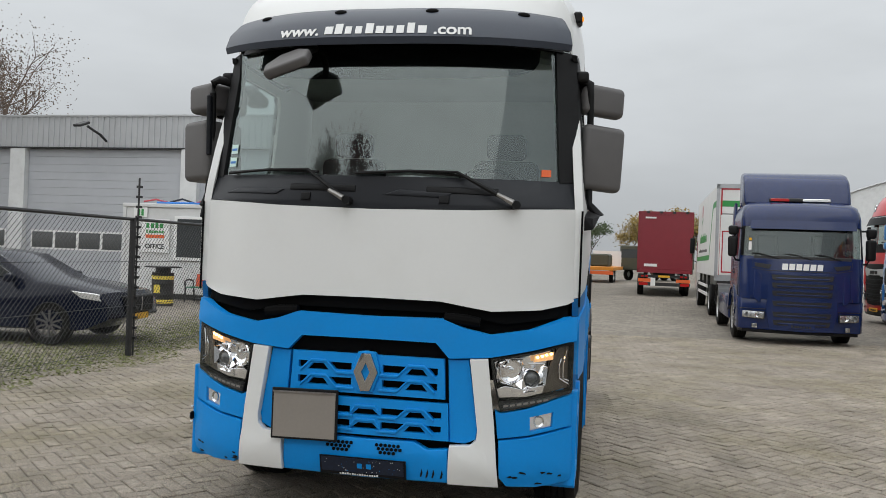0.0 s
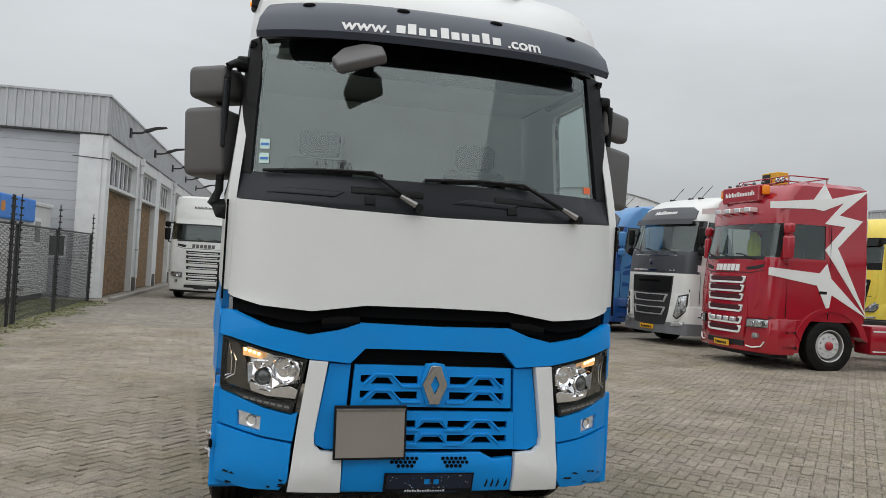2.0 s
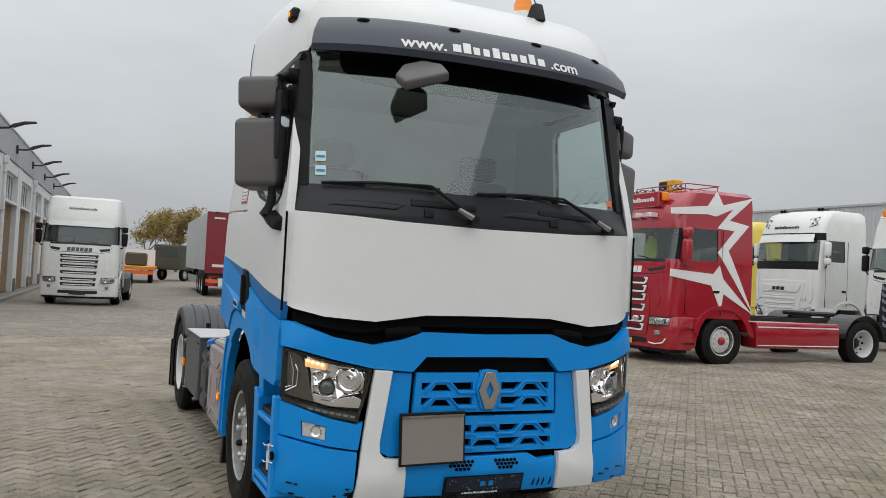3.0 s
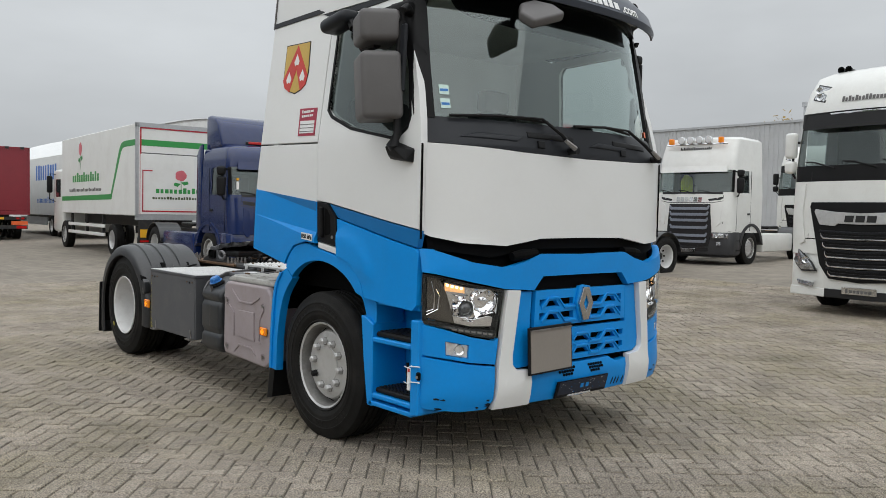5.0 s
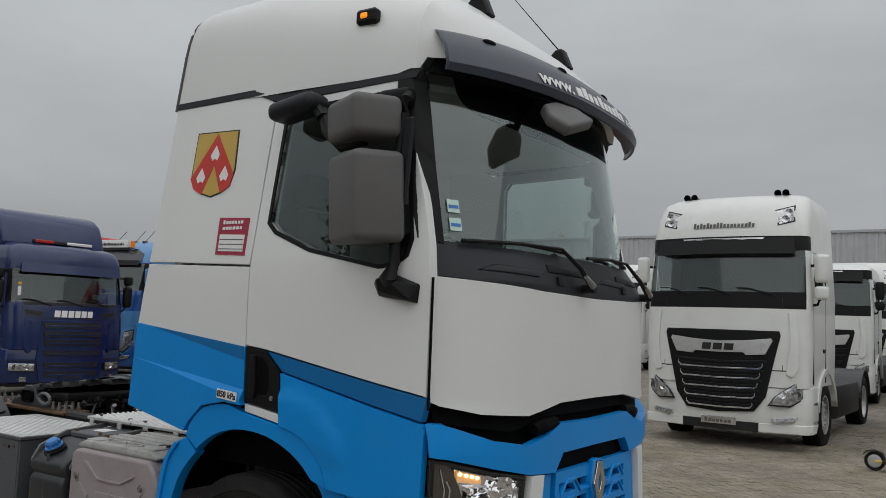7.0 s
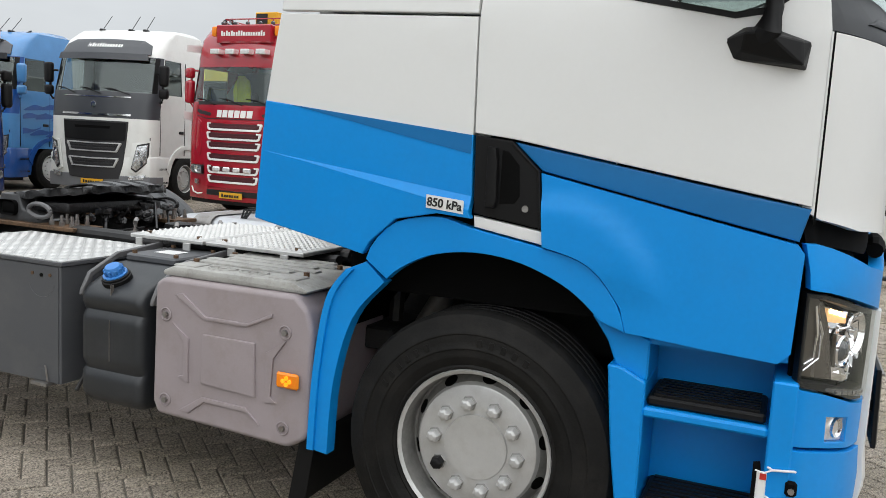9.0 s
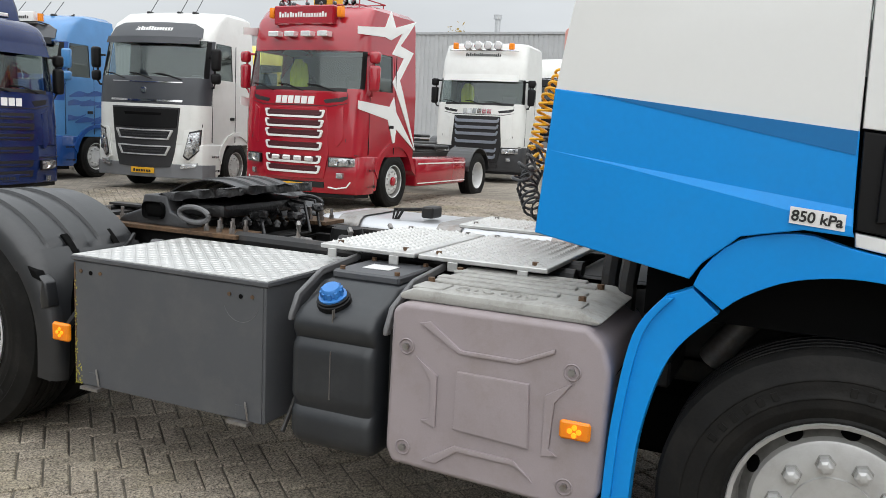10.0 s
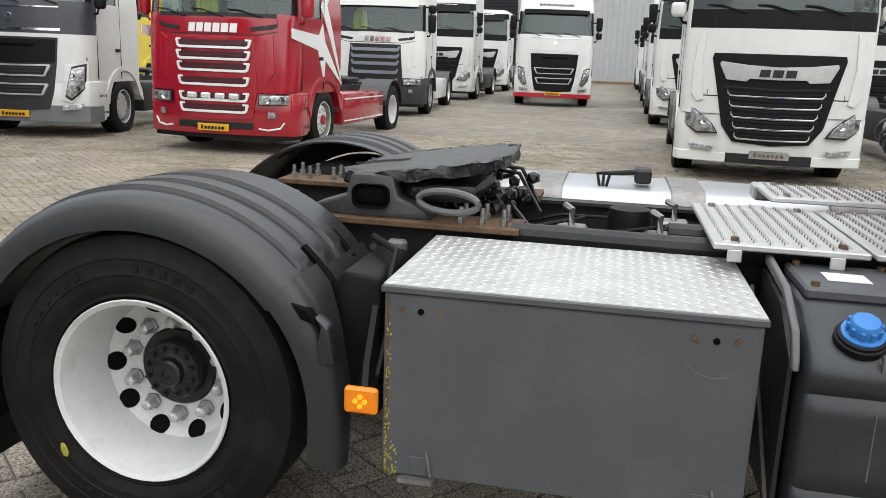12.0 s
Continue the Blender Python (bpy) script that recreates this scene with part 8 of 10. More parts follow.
# white star stripes on the crimson lorry
for outline in ([(0.1, 3.12), (1.01, 3.22), (1.26, 3.53), (1.40, 3.26), (2.22, 3.47), (1.57, 2.96), (2.08, 2.88), (1.54, 2.34), (2.21, 1.08), (1.27, 2.29), (1.70, 2.75), (1.26, 2.78), (1.66, 3.20), (1.22, 3.02), (1.02, 3.05), (0.1, 3.0)],
                [(0.1, 1.91), (1.17, 1.85), (1.32, 2.03), (1.42, 1.76), (2.21, 1.06), (1.44, 1.46), (1.38, 1.12), (1.12, 1.62), (0.1, 1.77)]):
    for s in (1, -1):
        part("star_stripe", sheet(outline, lambda p, d=0.0, s=s: Vector((s * (lerp_table([(1.5, 1.235), (2.04, 1.235), (2.76, 1.20), (2.92, 1.19), (3.25, 1.18), (3.47, 1.15)], p[1]) + 0.010 - d), p[0], p[1])), 0.012, (), 0.2, "y"), "sticker_white", red_barred, "white star stripe")
for s in (1, -1):
    part("skirt_stripe", box(*sorted((s * 1.23, s * 1.236)), 2.4, 4.65, 0.80, 0.825), "sticker_white", red_barred)
    part("skirt_stripe", box(*sorted((s * 1.23, s * 1.236)), 2.4, 4.65, 0.42, 0.44), "sticker_white", red_barred)
rb = part("roof_sign", box(-0.62, 0.62, 0.22, 0.38, 3.18, 3.50, 0.02), "red", red_barred, "crimson roof sign box")
bars(rb, "sign_writing", 1.0, 0.09, 18, lambda p, d=0.0: Vector((p[0], 0.216 + d, 3.30 + p[1])))
for k in range(4):
    part("visor_lamp", box(-0.62 + 0.34 * k, -0.42 + 0.34 * k, 0.06, 0.24, 2.96, 3.05, 0.01), "reflector", red_barred)
    part("bumper_lamp", box(-0.42 + 0.23 * k, -0.26 + 0.23 * k, -0.06, 0.02, 0.84, 0.93, 0.02), "reflector", red_barred)
for s in (1, -1):
    part("corner_lamp", box(*sorted((s * 0.65, s * 0.76)), 0.26, 0.38, 3.30, 3.48, 0.025, 2), "amber", red_barred, "orange corner lamp beside the roof sign", True)
    part("fog_ring", tube([(s * 0.72, 0.04, 0.42), (s * 0.86, 0.08, 0.40), (s * 1.02, 0.15, 0.43), (s * 1.08, 0.18, 0.52)], 0.014, 6), "sticker_white", red_barred)
for s in (1, -1):
    part("hub_cap", revolve([(0.085, 0.0), (0.08, -0.025), (0.05, -0.04), (0.0, -0.044)], 18, "x"), "red", red_barred, "crimson hub cap", True).matrix_basis = pose(s * 1.185, 1.48, 0.50, 0, 0, 180 if s > 0 else 0)
for k in range(5):
    part("marker_lamp", revolve([(0.035, 0.02), (0.03, -0.02), (0.0, -0.03)], 10, "y"), "lens_dark", red_barred, "", True).matrix_basis = pose(-0.56 + 0.28 * k, 0.34, 3.54)
rack = bmesh.new()
for z in (3.57, 3.68):
    add_tube(rack, [(-0.82, 0.72, z), (0.82, 0.72, z), (0.86, 0.8, z), (0.86, 1.55, z), (-0.86, 1.55, z), (-0.86, 0.8, z), (-0.82, 0.72, z)], 0.013, 6)
for x in (-0.82, -0.28, 0.28, 0.82):
    for y in (0.72, 1.55):
        add_tube(rack, [(x, y, 3.50), (x, y, 3.68)], 0.012, 6)
part("roof_rack", rack, "red", red_barred, "red tubular roof rack")
part("rack_box", box(-0.22, 0.28, 0.84, 1.09, 3.58, 3.82, 0.01), "yellow", red_barred, "yellow and black board on the rack")
part("rack_box_face", box(-0.19, 0.06, 0.83, 0.845, 3.61, 3.79), "ink", red_barred)
for x in (-0.6, -0.75, 0.6, 0.75):
    part("air_horn", revolve([(0.06, 0.0), (0.05, 0.03), (0.02, 0.2)], 12, "y"), "chrome", red_barred, "", True).matrix_basis = pose(x, 0.62, 3.60)
vb = part("visor_board", sheet([(-0.66, 3.34), (0.50, 3.34), (0.50, 3.58), (-0.66, 3.58)], lambda p, d=0.0: Vector((p[0], 0.40 + 0.10 * (p[0] + 0.08) ** 2 + d, p[1])), 0.10, (), 0.12, "x", 0.012), "sticker_white", blue_raked, "white roof sign board", True)
bars(vb, "board_writing", 0.95, 0.075, 18, lambda p, d=0.0: Vector((p[0] - 0.08, 0.394 + 0.10 * p[0] ** 2 + d, 3.43 + p[1])), "ink")
part("board_beacon", cylinder(0.06, 0.16, 14, pose(0.62, 0.50, 3.46)), "amber", blue_raked, "orange beacon beside the sign board", True)
rk = bmesh.new()
for z in (3.32, 3.36):
    add_tube(rk, [(-0.72, 0.62, z - 0.1), (-0.68, 0.40, z), (0.66, 0.40, z), (0.78, 0.62, z - 0.05), (0.9, 1.2, z + 0.26)], 0.018, 6)
part("board_frame", rk, "ink", blue_raked, "black tube frame")
for lorry_ in (blue_raked, white_raked):
    for x in (0.55, 0.2, -0.5):
        part("antenna", tube([(x, 0.95, 3.52), (x, 1.0, 3.60), (x - 0.05, 1.35, 3.92)], 0.008, 5), "ink", lorry_)
        part("antenna_foot", box(x - 0.04, x + 0.04, 0.90, 1.05, 3.52, 3.60, 0.015), "ink", lorry_)
for k in range(4):
    part("bumper_lamp", revolve([(0.065, 0.03), (0.07, -0.02), (0.0, -0.03)], 14, "y"), "reflector", blue_raked, "", True).matrix_basis = pose(-0.42 + 0.17 * k, -0.06, 0.78)
for k in range(9):
    y0, z0 = 0.5 + 0.17 * k, 1.35 + 0.28 * (k % 3) + 0.06 * math.sin(k * 1.9)
    pts = curved([(y0 - 0.25, z0 - 0.05), (y0 + 0.05, z0 + 0.07), (y0 + 0.35, z0 + 0.04), (y0 + 0.62, z0 + 0.10)], 4) + curved([(y0 + 0.60, z0 + 0.075), (y0 + 0.34, z0 - 0.02), (y0 + 0.10, z0 - 0.05), (y0 - 0.22, z0 - 0.07)], 4)
    for s in (1, -1):
        part("flame_stripe", sheet([(a, b) for a, b in pts], lambda p, d=0.0, s=s: Vector((s * (1.2390 - 0.045 * max(0.0, (p[1] - 2.19) / 0.79) - d), max(0.56, p[0]), p[1])), 0.003, (), 0.5, ""), "sleeper_blue_low", blue_raked)
fr_ = bmesh.new()
add_tube(fr_, [(-1.0, 0.5, 3.66), (-0.9, 0.34, 3.72), (0.9, 0.34, 3.72), (1.0, 0.5, 3.66)], 0.025, 8)
part("roof_bar", fr_, "rust_red", far_raked, "red roof lamp bar")

# ---- the yard and what stands round it ----
M.update({
    "joint": mat("sand_joint", (0.120, 0.108, 0.088), 0.9, vary=0.3, size=4, bump=0.3),
    "cladding": mat("grey_profiled_sheet", (0.42, 0.43, 0.44), 0.5, vary=0.06, size=1.2, dirt=(0.28, 0.28, 0.27), dirty=0.25),
    "shutter": mat("grey_shutter_sheet", (0.42, 0.435, 0.46), 0.5, vary=0.05, size=1.5),
    "blind_grey": mat("grey_window_blind", (0.16, 0.165, 0.17), 0.7, vary=0.15),
    "render_white": mat("white_concrete_pillar", (0.66, 0.67, 0.67), 0.7, vary=0.08, size=2, dirt=(0.4, 0.4, 0.38), dirty=0.3),
    "brick": mat("brown_brick", (0.24, 0.155, 0.085), 0.85, vary=0.25, size=5, bump=0.2, each=0.25),
    "mortar": mat("mortar", (0.22, 0.19, 0.15), 0.9, vary=0.15),
    "cabin": mat("pale_cabin_panel", (0.60, 0.605, 0.60), 0.5, vary=0.05, size=1.5, dirt=(0.42, 0.42, 0.40), dirty=0.3),
    "frame_white": mat("white_window_frame", (0.75, 0.75, 0.74), 0.45, vary=0.03),
    "window_dark": mat("dark_window_glass", (0.035, 0.04, 0.042), 0.06, vary=0.2, size=1.0, coat=0.8),
    "fence": mat("black_fence_paint", (0.018, 0.018, 0.019), 0.5, vary=0.1),
    "wire": mat("black_fence_wire", (0.03, 0.03, 0.03), 0.5, vary=0.1),
    "galv": mat("galvanised_steel", (0.42, 0.43, 0.44), 0.5, metal=0.5, vary=0.12, size=8),
    "tarp": mat("blue_tarpaulin", (0.015, 0.20, 0.68), 0.45, vary=0.12, size=4),
    "bench_red": mat("orange_red_bench", (0.62, 0.085, 0.03), 0.5, vary=0.08),
    "bench_green": mat("green_bench", (0.02, 0.17, 0.09), 0.5, vary=0.08),
    "grass": mat("yard_weeds", (0.14, 0.155, 0.045), 0.9, vary=0.35, size=2),
    "kerb": mat("concrete_kerb", (0.26, 0.245, 0.22), 0.85, vary=0.15, size=3, bump=0.2),
    "car_glass": mat("car_windscreen", (0.05, 0.055, 0.06), 0.04, vary=0.05, coat=1.0, spec=1.0),
    "car": mat("dark_blue_car_paint", (0.006, 0.008, 0.018), 0.12, vary=0.05, coat=0.0, spec=0.25),
    "maroon": mat("maroon_trailer_door", (0.20, 0.012, 0.022), 0.42, vary=0.06, coat=0.2),
    "curtain": mat("silver_curtain", (0.42, 0.43, 0.44), 0.5, vary=0.1, size=2),
    "trailer_white": mat("white_trailer_body", (0.72, 0.72, 0.70), 0.45, vary=0.04, dirt=(0.5, 0.48, 0.44), dirty=0.3, size=1),
    "leaf_green": mat("stripe_green", (0.03, 0.27, 0.06), 0.45, vary=0.05),
    "rose": mat("rose_pink", (0.60, 0.13, 0.16), 0.45, vary=0.15),
    "script_blue": mat("script_blue", (0.02, 0.14, 0.50), 0.45, vary=0.05),
    "bark": mat("grey_bark", (0.11, 0.09, 0.075), 0.9, vary=0.2),
    "twig": mat("bare_twigs", (0.13, 0.095, 0.075), 0.9, vary=0.2),
    "leaf_autumn": mat("autumn_leaves", (0.22, 0.15, 0.035), 0.8, vary=0.3, each=0.4),
    "leaf_brown": mat("dead_brown_leaves", (0.12, 0.085, 0.06), 0.85, vary=0.3, each=0.3),
    "leaf_dark": mat("dark_green_leaves", (0.05, 0.075, 0.025), 0.8, vary=0.3, each=0.4),
    "leaf_copper": mat("copper_leaves", (0.10, 0.028, 0.03), 0.8, vary=0.3, each=0.4),
    "olive": mat("olive_drab", (0.06, 0.065, 0.045), 0.6, vary=0.1),
    "machine_orange": mat("machine_orange", (0.65, 0.24, 0.02), 0.5, vary=0.08),
    "roof_grey": mat("pale_roof_sheet", (0.50, 0.51, 0.50), 0.5, vary=0.06, size=0.4),
})


def paver_ground():
    """Beyond the laid pavers the ground is one sheet with a brick pattern in its material."""
    m = bpy.data.materials.new("paved_ground")
    m.use_nodes = True
    n, l = m.node_tree.nodes, m.node_tree.links
    b = n["Principled BSDF"]
    b.inputs["Roughness"].default_value = 0.85
    co_ = n.new("ShaderNodeTexCoord")
    mp = n.new("ShaderNodeMapping")
    mp.inputs["Rotation"].default_value = (0, 0, radians(49))
    l.new(co_.outputs["Object"], mp.inputs[0])
    br = n.new("ShaderNodeTexBrick")
    br.inputs["Scale"].default_value = 1.0
    br.inputs["Brick Width"].default_value, br.inputs["Row Height"].default_value = 0.21, 0.105
    br.inputs["Mortar Size"].default_value, br.inputs["Mortar Smooth"].default_value = 0.006, 0.4
    br.inputs["Color1"].default_value, br.inputs["Color2"].default_value = (0.180, 0.157, 0.128, 1), (0.275, 0.241, 0.196, 1)
    br.inputs["Mortar"].default_value = (0.10, 0.09, 0.075, 1)
    l.new(mp.outputs[0], br.inputs["Vector"])
    big = n.new("ShaderNodeTexNoise")
    big.inputs["Scale"].default_value, big.inputs["Detail"].default_value, big.inputs["Roughness"].default_value = 0.35, 8.0, 0.65
    l.new(co_.outputs["Object"], big.inputs["Vector"])
    sp = n.new("ShaderNodeMapRange")
    for key, value in (("From Min", 0.3), ("From Max", 0.7), ("To Min", 0.78), ("To Max", 1.18)):
        sp.inputs[key].default_value = value
    l.new(big.outputs["Fac"], sp.inputs["Value"])
    sc = n.new("ShaderNodeVectorMath")
    sc.operation = "SCALE"
    l.new(br.outputs["Color"], sc.inputs[0])
    l.new(sp.outputs[0], sc.inputs["Scale"])
    l.new(sc.outputs[0], b.inputs["Base Color"])
    bp = n.new("ShaderNodeBump")
    bp.invert = True
    bp.inputs["Strength"].default_value, bp.inputs["Distance"].default_value = 0.5, 0.01
    l.new(br.outputs["Fac"], bp.inputs["Height"])
    l.new(bp.outputs[0], b.inputs["Normal"])
    return m


M["paved"] = paver_ground()
g = bmesh.new()
xs = [-600, -200, -60, -20, -10, 0, 2, 8, 15, 30, 60, 120, 300, 800]
ys = [-600, -200, -60, -20, 0, 20, 60, 120, 300, 800]
vv = [[g.verts.new((x, y, 0.017 * max(0.0, min(x, 60) - 2.0) - 0.030)) for y in ys] for x in xs]
for i in range(len(xs) - 1):
    for j in range(len(ys) - 1):
        g.faces.new((vv[i][j], vv[i + 1][j], vv[i + 1][j + 1], vv[i][j + 1]))
ground_ob = tagged(part("ground", g, "paved"), "grey-brown clinker paving with sandy joints, worn and damp in places", "ground", kind="structure")
ground_ob.location.z = 0.030 - 0.016

# -- the hall with grey cladding --
HALL = Matrix.Translation((-5.50, 22.3, 0)) @ Matrix.Rotation(radians(-2.5), 4, "Z")


def hall_part(name, bm, material, parent, label=""):
    bmesh.ops.transform(bm, matrix=HALL, verts=bm.verts)
    return part(name, bm, material, parent, label)


hall = tagged(part("building_hall", (lambda b: (bmesh.ops.transform(b, matrix=HALL, verts=b.verts), b)[1])(box(-34, -0.35, 0.35, 60, 0, 6.35)), "render_white"), "long white industrial hall with grey cladding and brick infill", "building", kind="structure")


def clad(x0, y0, x1, y1, z0, z1, pitch=0.25):
    """Profiled sheet along a line, with upright ribs."""
    bm = bmesh.new()
    d = Vector((x1 - x0, y1 - y0))
    ln = d.length
    d.normalize()
    nrm = Vector((d.y, -d.x))
    k = int(ln / pitch)
    prof = []
    for i in range(k):
        s = i * ln / k
        w = ln / k
        prof += [(s, 0), (s + w * 0.55, 0), (s + w * 0.62, 0.035), (s + w * 0.93, 0.035)]
    prof.append((ln, 0))
    lo = [bm.verts.new((x0 + d.x * s + nrm.x * h, y0 + d.y * s + nrm.y * h, z0)) for s, h in prof]
    hi = [bm.verts.new((x0 + d.x * s + nrm.x * h, y0 + d.y * s + nrm.y * h, z1)) for s, h in prof]
    for i in range(len(prof) - 1):
        bm.faces.new((lo[i], lo[i + 1], hi[i + 1], hi[i]))
    return bm


hall_part("cladding", clad(-34, 0, 0, 0, 5.30, 6.55), "cladding", hall, "grey profiled cladding")
hall_part("cladding", clad(0, 0, 0, 60, 5.34, 6.55), "cladding", hall)
hall_part("eaves_cap", box(-34, 0.06, -0.06, 0.12, 6.53, 6.60), "cladding", hall)
hall_part("eaves_cap", box(-0.10, 0.06, 0, 60, 6.53, 6.60), "cladding", hall)
hall_part("cladding_foot", box(-34, 0.07, -0.07, 0.0, 5.27, 5.32), "fence", hall)
hall_part("cladding_foot", box(0.0, 0.07, 0.0, 60, 5.29, 5.34), "fence", hall)
hall_part("roof", box(-34, 0, 0.1, 60, 6.35, 6.45), "roof_grey", hall)
# front: pillars, shutters with a band of windows
px = [-0.45, -8.7, -16.4, -24.0, -31.6]
for x in px:
    hall_part("pillar", box(x - 0.35, x + 0.35, -0.05, 0.4, 0, 5.27), "render_white", hall)
for a, c in zip(px[1:], px):
    x0, x1 = a + 0.35, c - 0.35
    door_ = hall_part("shutter_door", box(x0, x1, 0.22, 0.26, 0.0, 5.27), "shutter", hall, "grey sectional shutter door")
    for k in range(17):
        z = 0.02 + 5.25 * k / 17
        hall_part("shutter_slat", box(x0, x1, 0.18, 0.218, z, z + 0.304, 0.006), "shutter", door_)
    for k in range(6):
        w = (x1 - x0 - 0.5) / 6
        xa = x0 + 0.25 + w * k
        hall_part("shutter_window", box(xa + 0.05, xa + w - 0.05, 0.155, 0.185, 1.30, 1.95, 0.02), "window_dark", door_, "dark shutter window")
        hall_part("shutter_frame", box(xa, xa + w, 0.165, 0.18, 1.24, 2.01), "frame_white", door_)
# side: brick bays between white pillars, high strip windows
bays = [(0.55, 5.7), (7.0, 11.0), (12.3, 16.3), (17.6, 21.6), (22.9, 26.9), (28.2, 32.2)]
brick_rows = []
hall_part("pillar", box(-0.35, 0.06, 0.0, 0.55, 0, 5.29), "render_white", hall)
for i, (a, c) in enumerate(bays):
    nxt = bays[i + 1][0] if i + 1 < len(bays) else c + 1.3
    hall_part("pillar", box(-0.35, 0.06, c, nxt, 0, 5.29), "render_white", hall)
    hall_part("bay_back", box(-0.35, -0.17, a, c, 0, 3.62), "mortar", hall)
    hall_part("bay_sill", box(-0.35, 0.10, a - 0.04, c + 0.04, 3.62, 3.72), "render_white", hall)
    hall_part("bay_head", box(-0.35, 0.04, a, c, 4.85, 5.29), "render_white", hall)
    win_ = hall_part("window_glass", box(-0.25, -0.14, a, c, 3.72, 4.85), "window_dark", hall, "high strip window")
    n_ = 6 if i == 0 else 5
    for k in range(n_ + 1):
        y = a + 0.05 + (c - a - 0.1) * k / n_
        hall_part("window_bar", box(-0.14, -0.115, y - 0.045, y + 0.045, 3.72, 4.85), "frame_white", win_)
    for k in range(n_):
        y = a + 0.05 + (c - a - 0.1) * (k + 0.5) / n_
        hall_part("window_blind", box(-0.14, -0.125, y - 0.04 - 0.08 * (k % 3), y + 0.06, 3.76, 4.80), "blind_grey", win_)
    hall_part("window_rail", box(-0.14, -0.10, a, c, 4.77, 4.85), "frame_white", win_)
    brick_rows.append((a, c))
    hall_part("pillar_foot", box(-0.36, 0.075, c + 0.25, nxt - 0.25, 0, 0.55), "fence", hall)
    if i % 2 == 0:
        pipe_ = hall_part("downpipe", tube([(0.14, c + 0.62, 0.5), (0.14, c + 0.62, 5.15)], 0.06, 10), "render_white", hall, "white downpipe")
        hall_part("pipe_hopper", box(0.07, 0.24, c + 0.50, c + 0.74, 4.98, 5.26, 0.02), "render_white", pipe_)
        for z in (1.6, 3.2, 4.6):
            hall_part("pipe_clip", box(0.06, 0.21, c + 0.55, c + 0.69, z, z + 0.05), "galv", pipe_)
hall_part("corner_cable", tube([(-1.0, -0.06, 4.55), (0.07, -0.06, 4.50), (0.07, 0.4, 4.52), (0.07, 0.5, 4.75)], 0.015, 6), "fence", hall)
for y in (3.8, 10.0, 16.2, 22.4, 28.6):
    lamp_ = hall_part("wall_lamp", tube([(0.06, y, 5.93), (0.30, y, 5.94), (0.48, y, 5.97), (0.60, y, 6.06)], 0.04, 8), "fence", hall, "black outdoor lamp on a wall arm")
    b = prism([(0.50, 6.00), (0.62, 5.98), (0.95, 6.13), (1.30, 6.20), (1.34, 6.225), (1.30, 6.25), (0.95, 6.22), (0.60, 6.10)], "y", y - 0.13, y + 0.13, 0.015)
    hall_part("lamp_head", b, "fence", lamp_)
    hall_part("lamp_plate", box(0.03, 0.10, y - 0.12, y + 0.12, 5.76, 6.10), "fence", lamp_)
fl2 = hall_part("wall_lamp", tube([(-12.3, -0.1, 5.55), (-12.3, -0.5, 5.75), (-12.5, -1.0, 6.0)], 0.05, 8), "fence", hall, "black flood lamp on the front")
b = box(-0.16, 0.16, -0.3, 0.3, -0.05, 0.05, 0.02)
bmesh.ops.transform(b, matrix=Matrix.Translation((-12.6, -1.2, 6.05)) @ Matrix.Rotation(radians(20), 4, "X"), verts=b.verts)
hall_part("lamp_head", b, "fence", fl2)
kb = bmesh.new()
for k in range(30):
    add_box(kb, 0.55, 0.70, -1.0 + k * 1.0, -0.02 + k * 1.0, -0.02, 0.10, 0.015)
hall_part("kerb", kb, "kerb", hall)

# -- site office of pale cabins --
office = thing("site_office", "pale grey site cabin with white windows and a blue tarpaulin", "cabin")
OFF = Matrix.Translation((-7.1, 16.5, 0)) @ Matrix.Rotation(radians(-2.5), 4, "Z")


def off(name, bm, material, label="", parent=None):
    bmesh.ops.transform(bm, matrix=OFF, verts=bm.verts)
    return part(name, bm, material, parent or office, label)


off("cabin_wall", box(-6.0, 0.0, 0.0, 5.2, 0.15, 2.75, 0.02), "cabin")
off("cabin_foot", box(-5.9, -0.1, 0.1, 5.1, 0.0, 0.15), "fence")
off("cabin_roof", box(-6.05, 0.05, -0.05, 5.25, 2.75, 2.87, 0.02), "cabin")
for x in (-3.0, -0.02, -5.98):
    off("cabin_post", box(x - 0.06, x + 0.06, -0.025, 0.1, 0.15, 2.80), "cabin")
off("cabin_seam", box(-3.012, -2.988, -0.03, 0.0, 0.15, 2.8), "fence")
for x0, x1, z0, z1, mt in ((-4.16, -3.29, 1.27, 2.42, "window_dark"), (-2.45, -1.55, 1.75, 2.35, "gold")):
    w = off("cabin_window", box(x0 - 0.08, x1 + 0.08, -0.06, 0.02, z0 - 0.1, z1 + 0.08, 0.01), "frame_white", "white-framed cabin window")
    off("window_pane", box(x0 + 0.03, x1 - 0.03, -0.068, -0.05, z0, z1), mt, "", w)
sg = off("office_sign", box(-5.35, -4.40, -0.05, -0.02, 1.38, 2.40, 0.005), "sticker_white", "white office sign with green and red marks")
OT = OFF @ Matrix.Translation((-4.88, -0.055, 1.56)) @ Matrix.Rotation(radians(90), 4, "X")
letters("sign_text", "OFFICE", 0.20, OT, "ink", sg)
bars(sg, "sign_name", 0.62, 0.20, 4, lambda p, d=0.0: OFF @ Vector((-4.88 + p[0], -0.054 + d, 2.12 + p[1])), "leaf_green")
bars(sg, "sign_name", 0.62, 0.10, 7, lambda p, d=0.0: OFF @ Vector((-4.88 + p[0], -0.054 + d, 1.97 + p[1])), "leaf_green")
off("sign_band", box(-5.20, -4.56, -0.056, -0.05, 1.82, 1.92), "orange", "", sg)
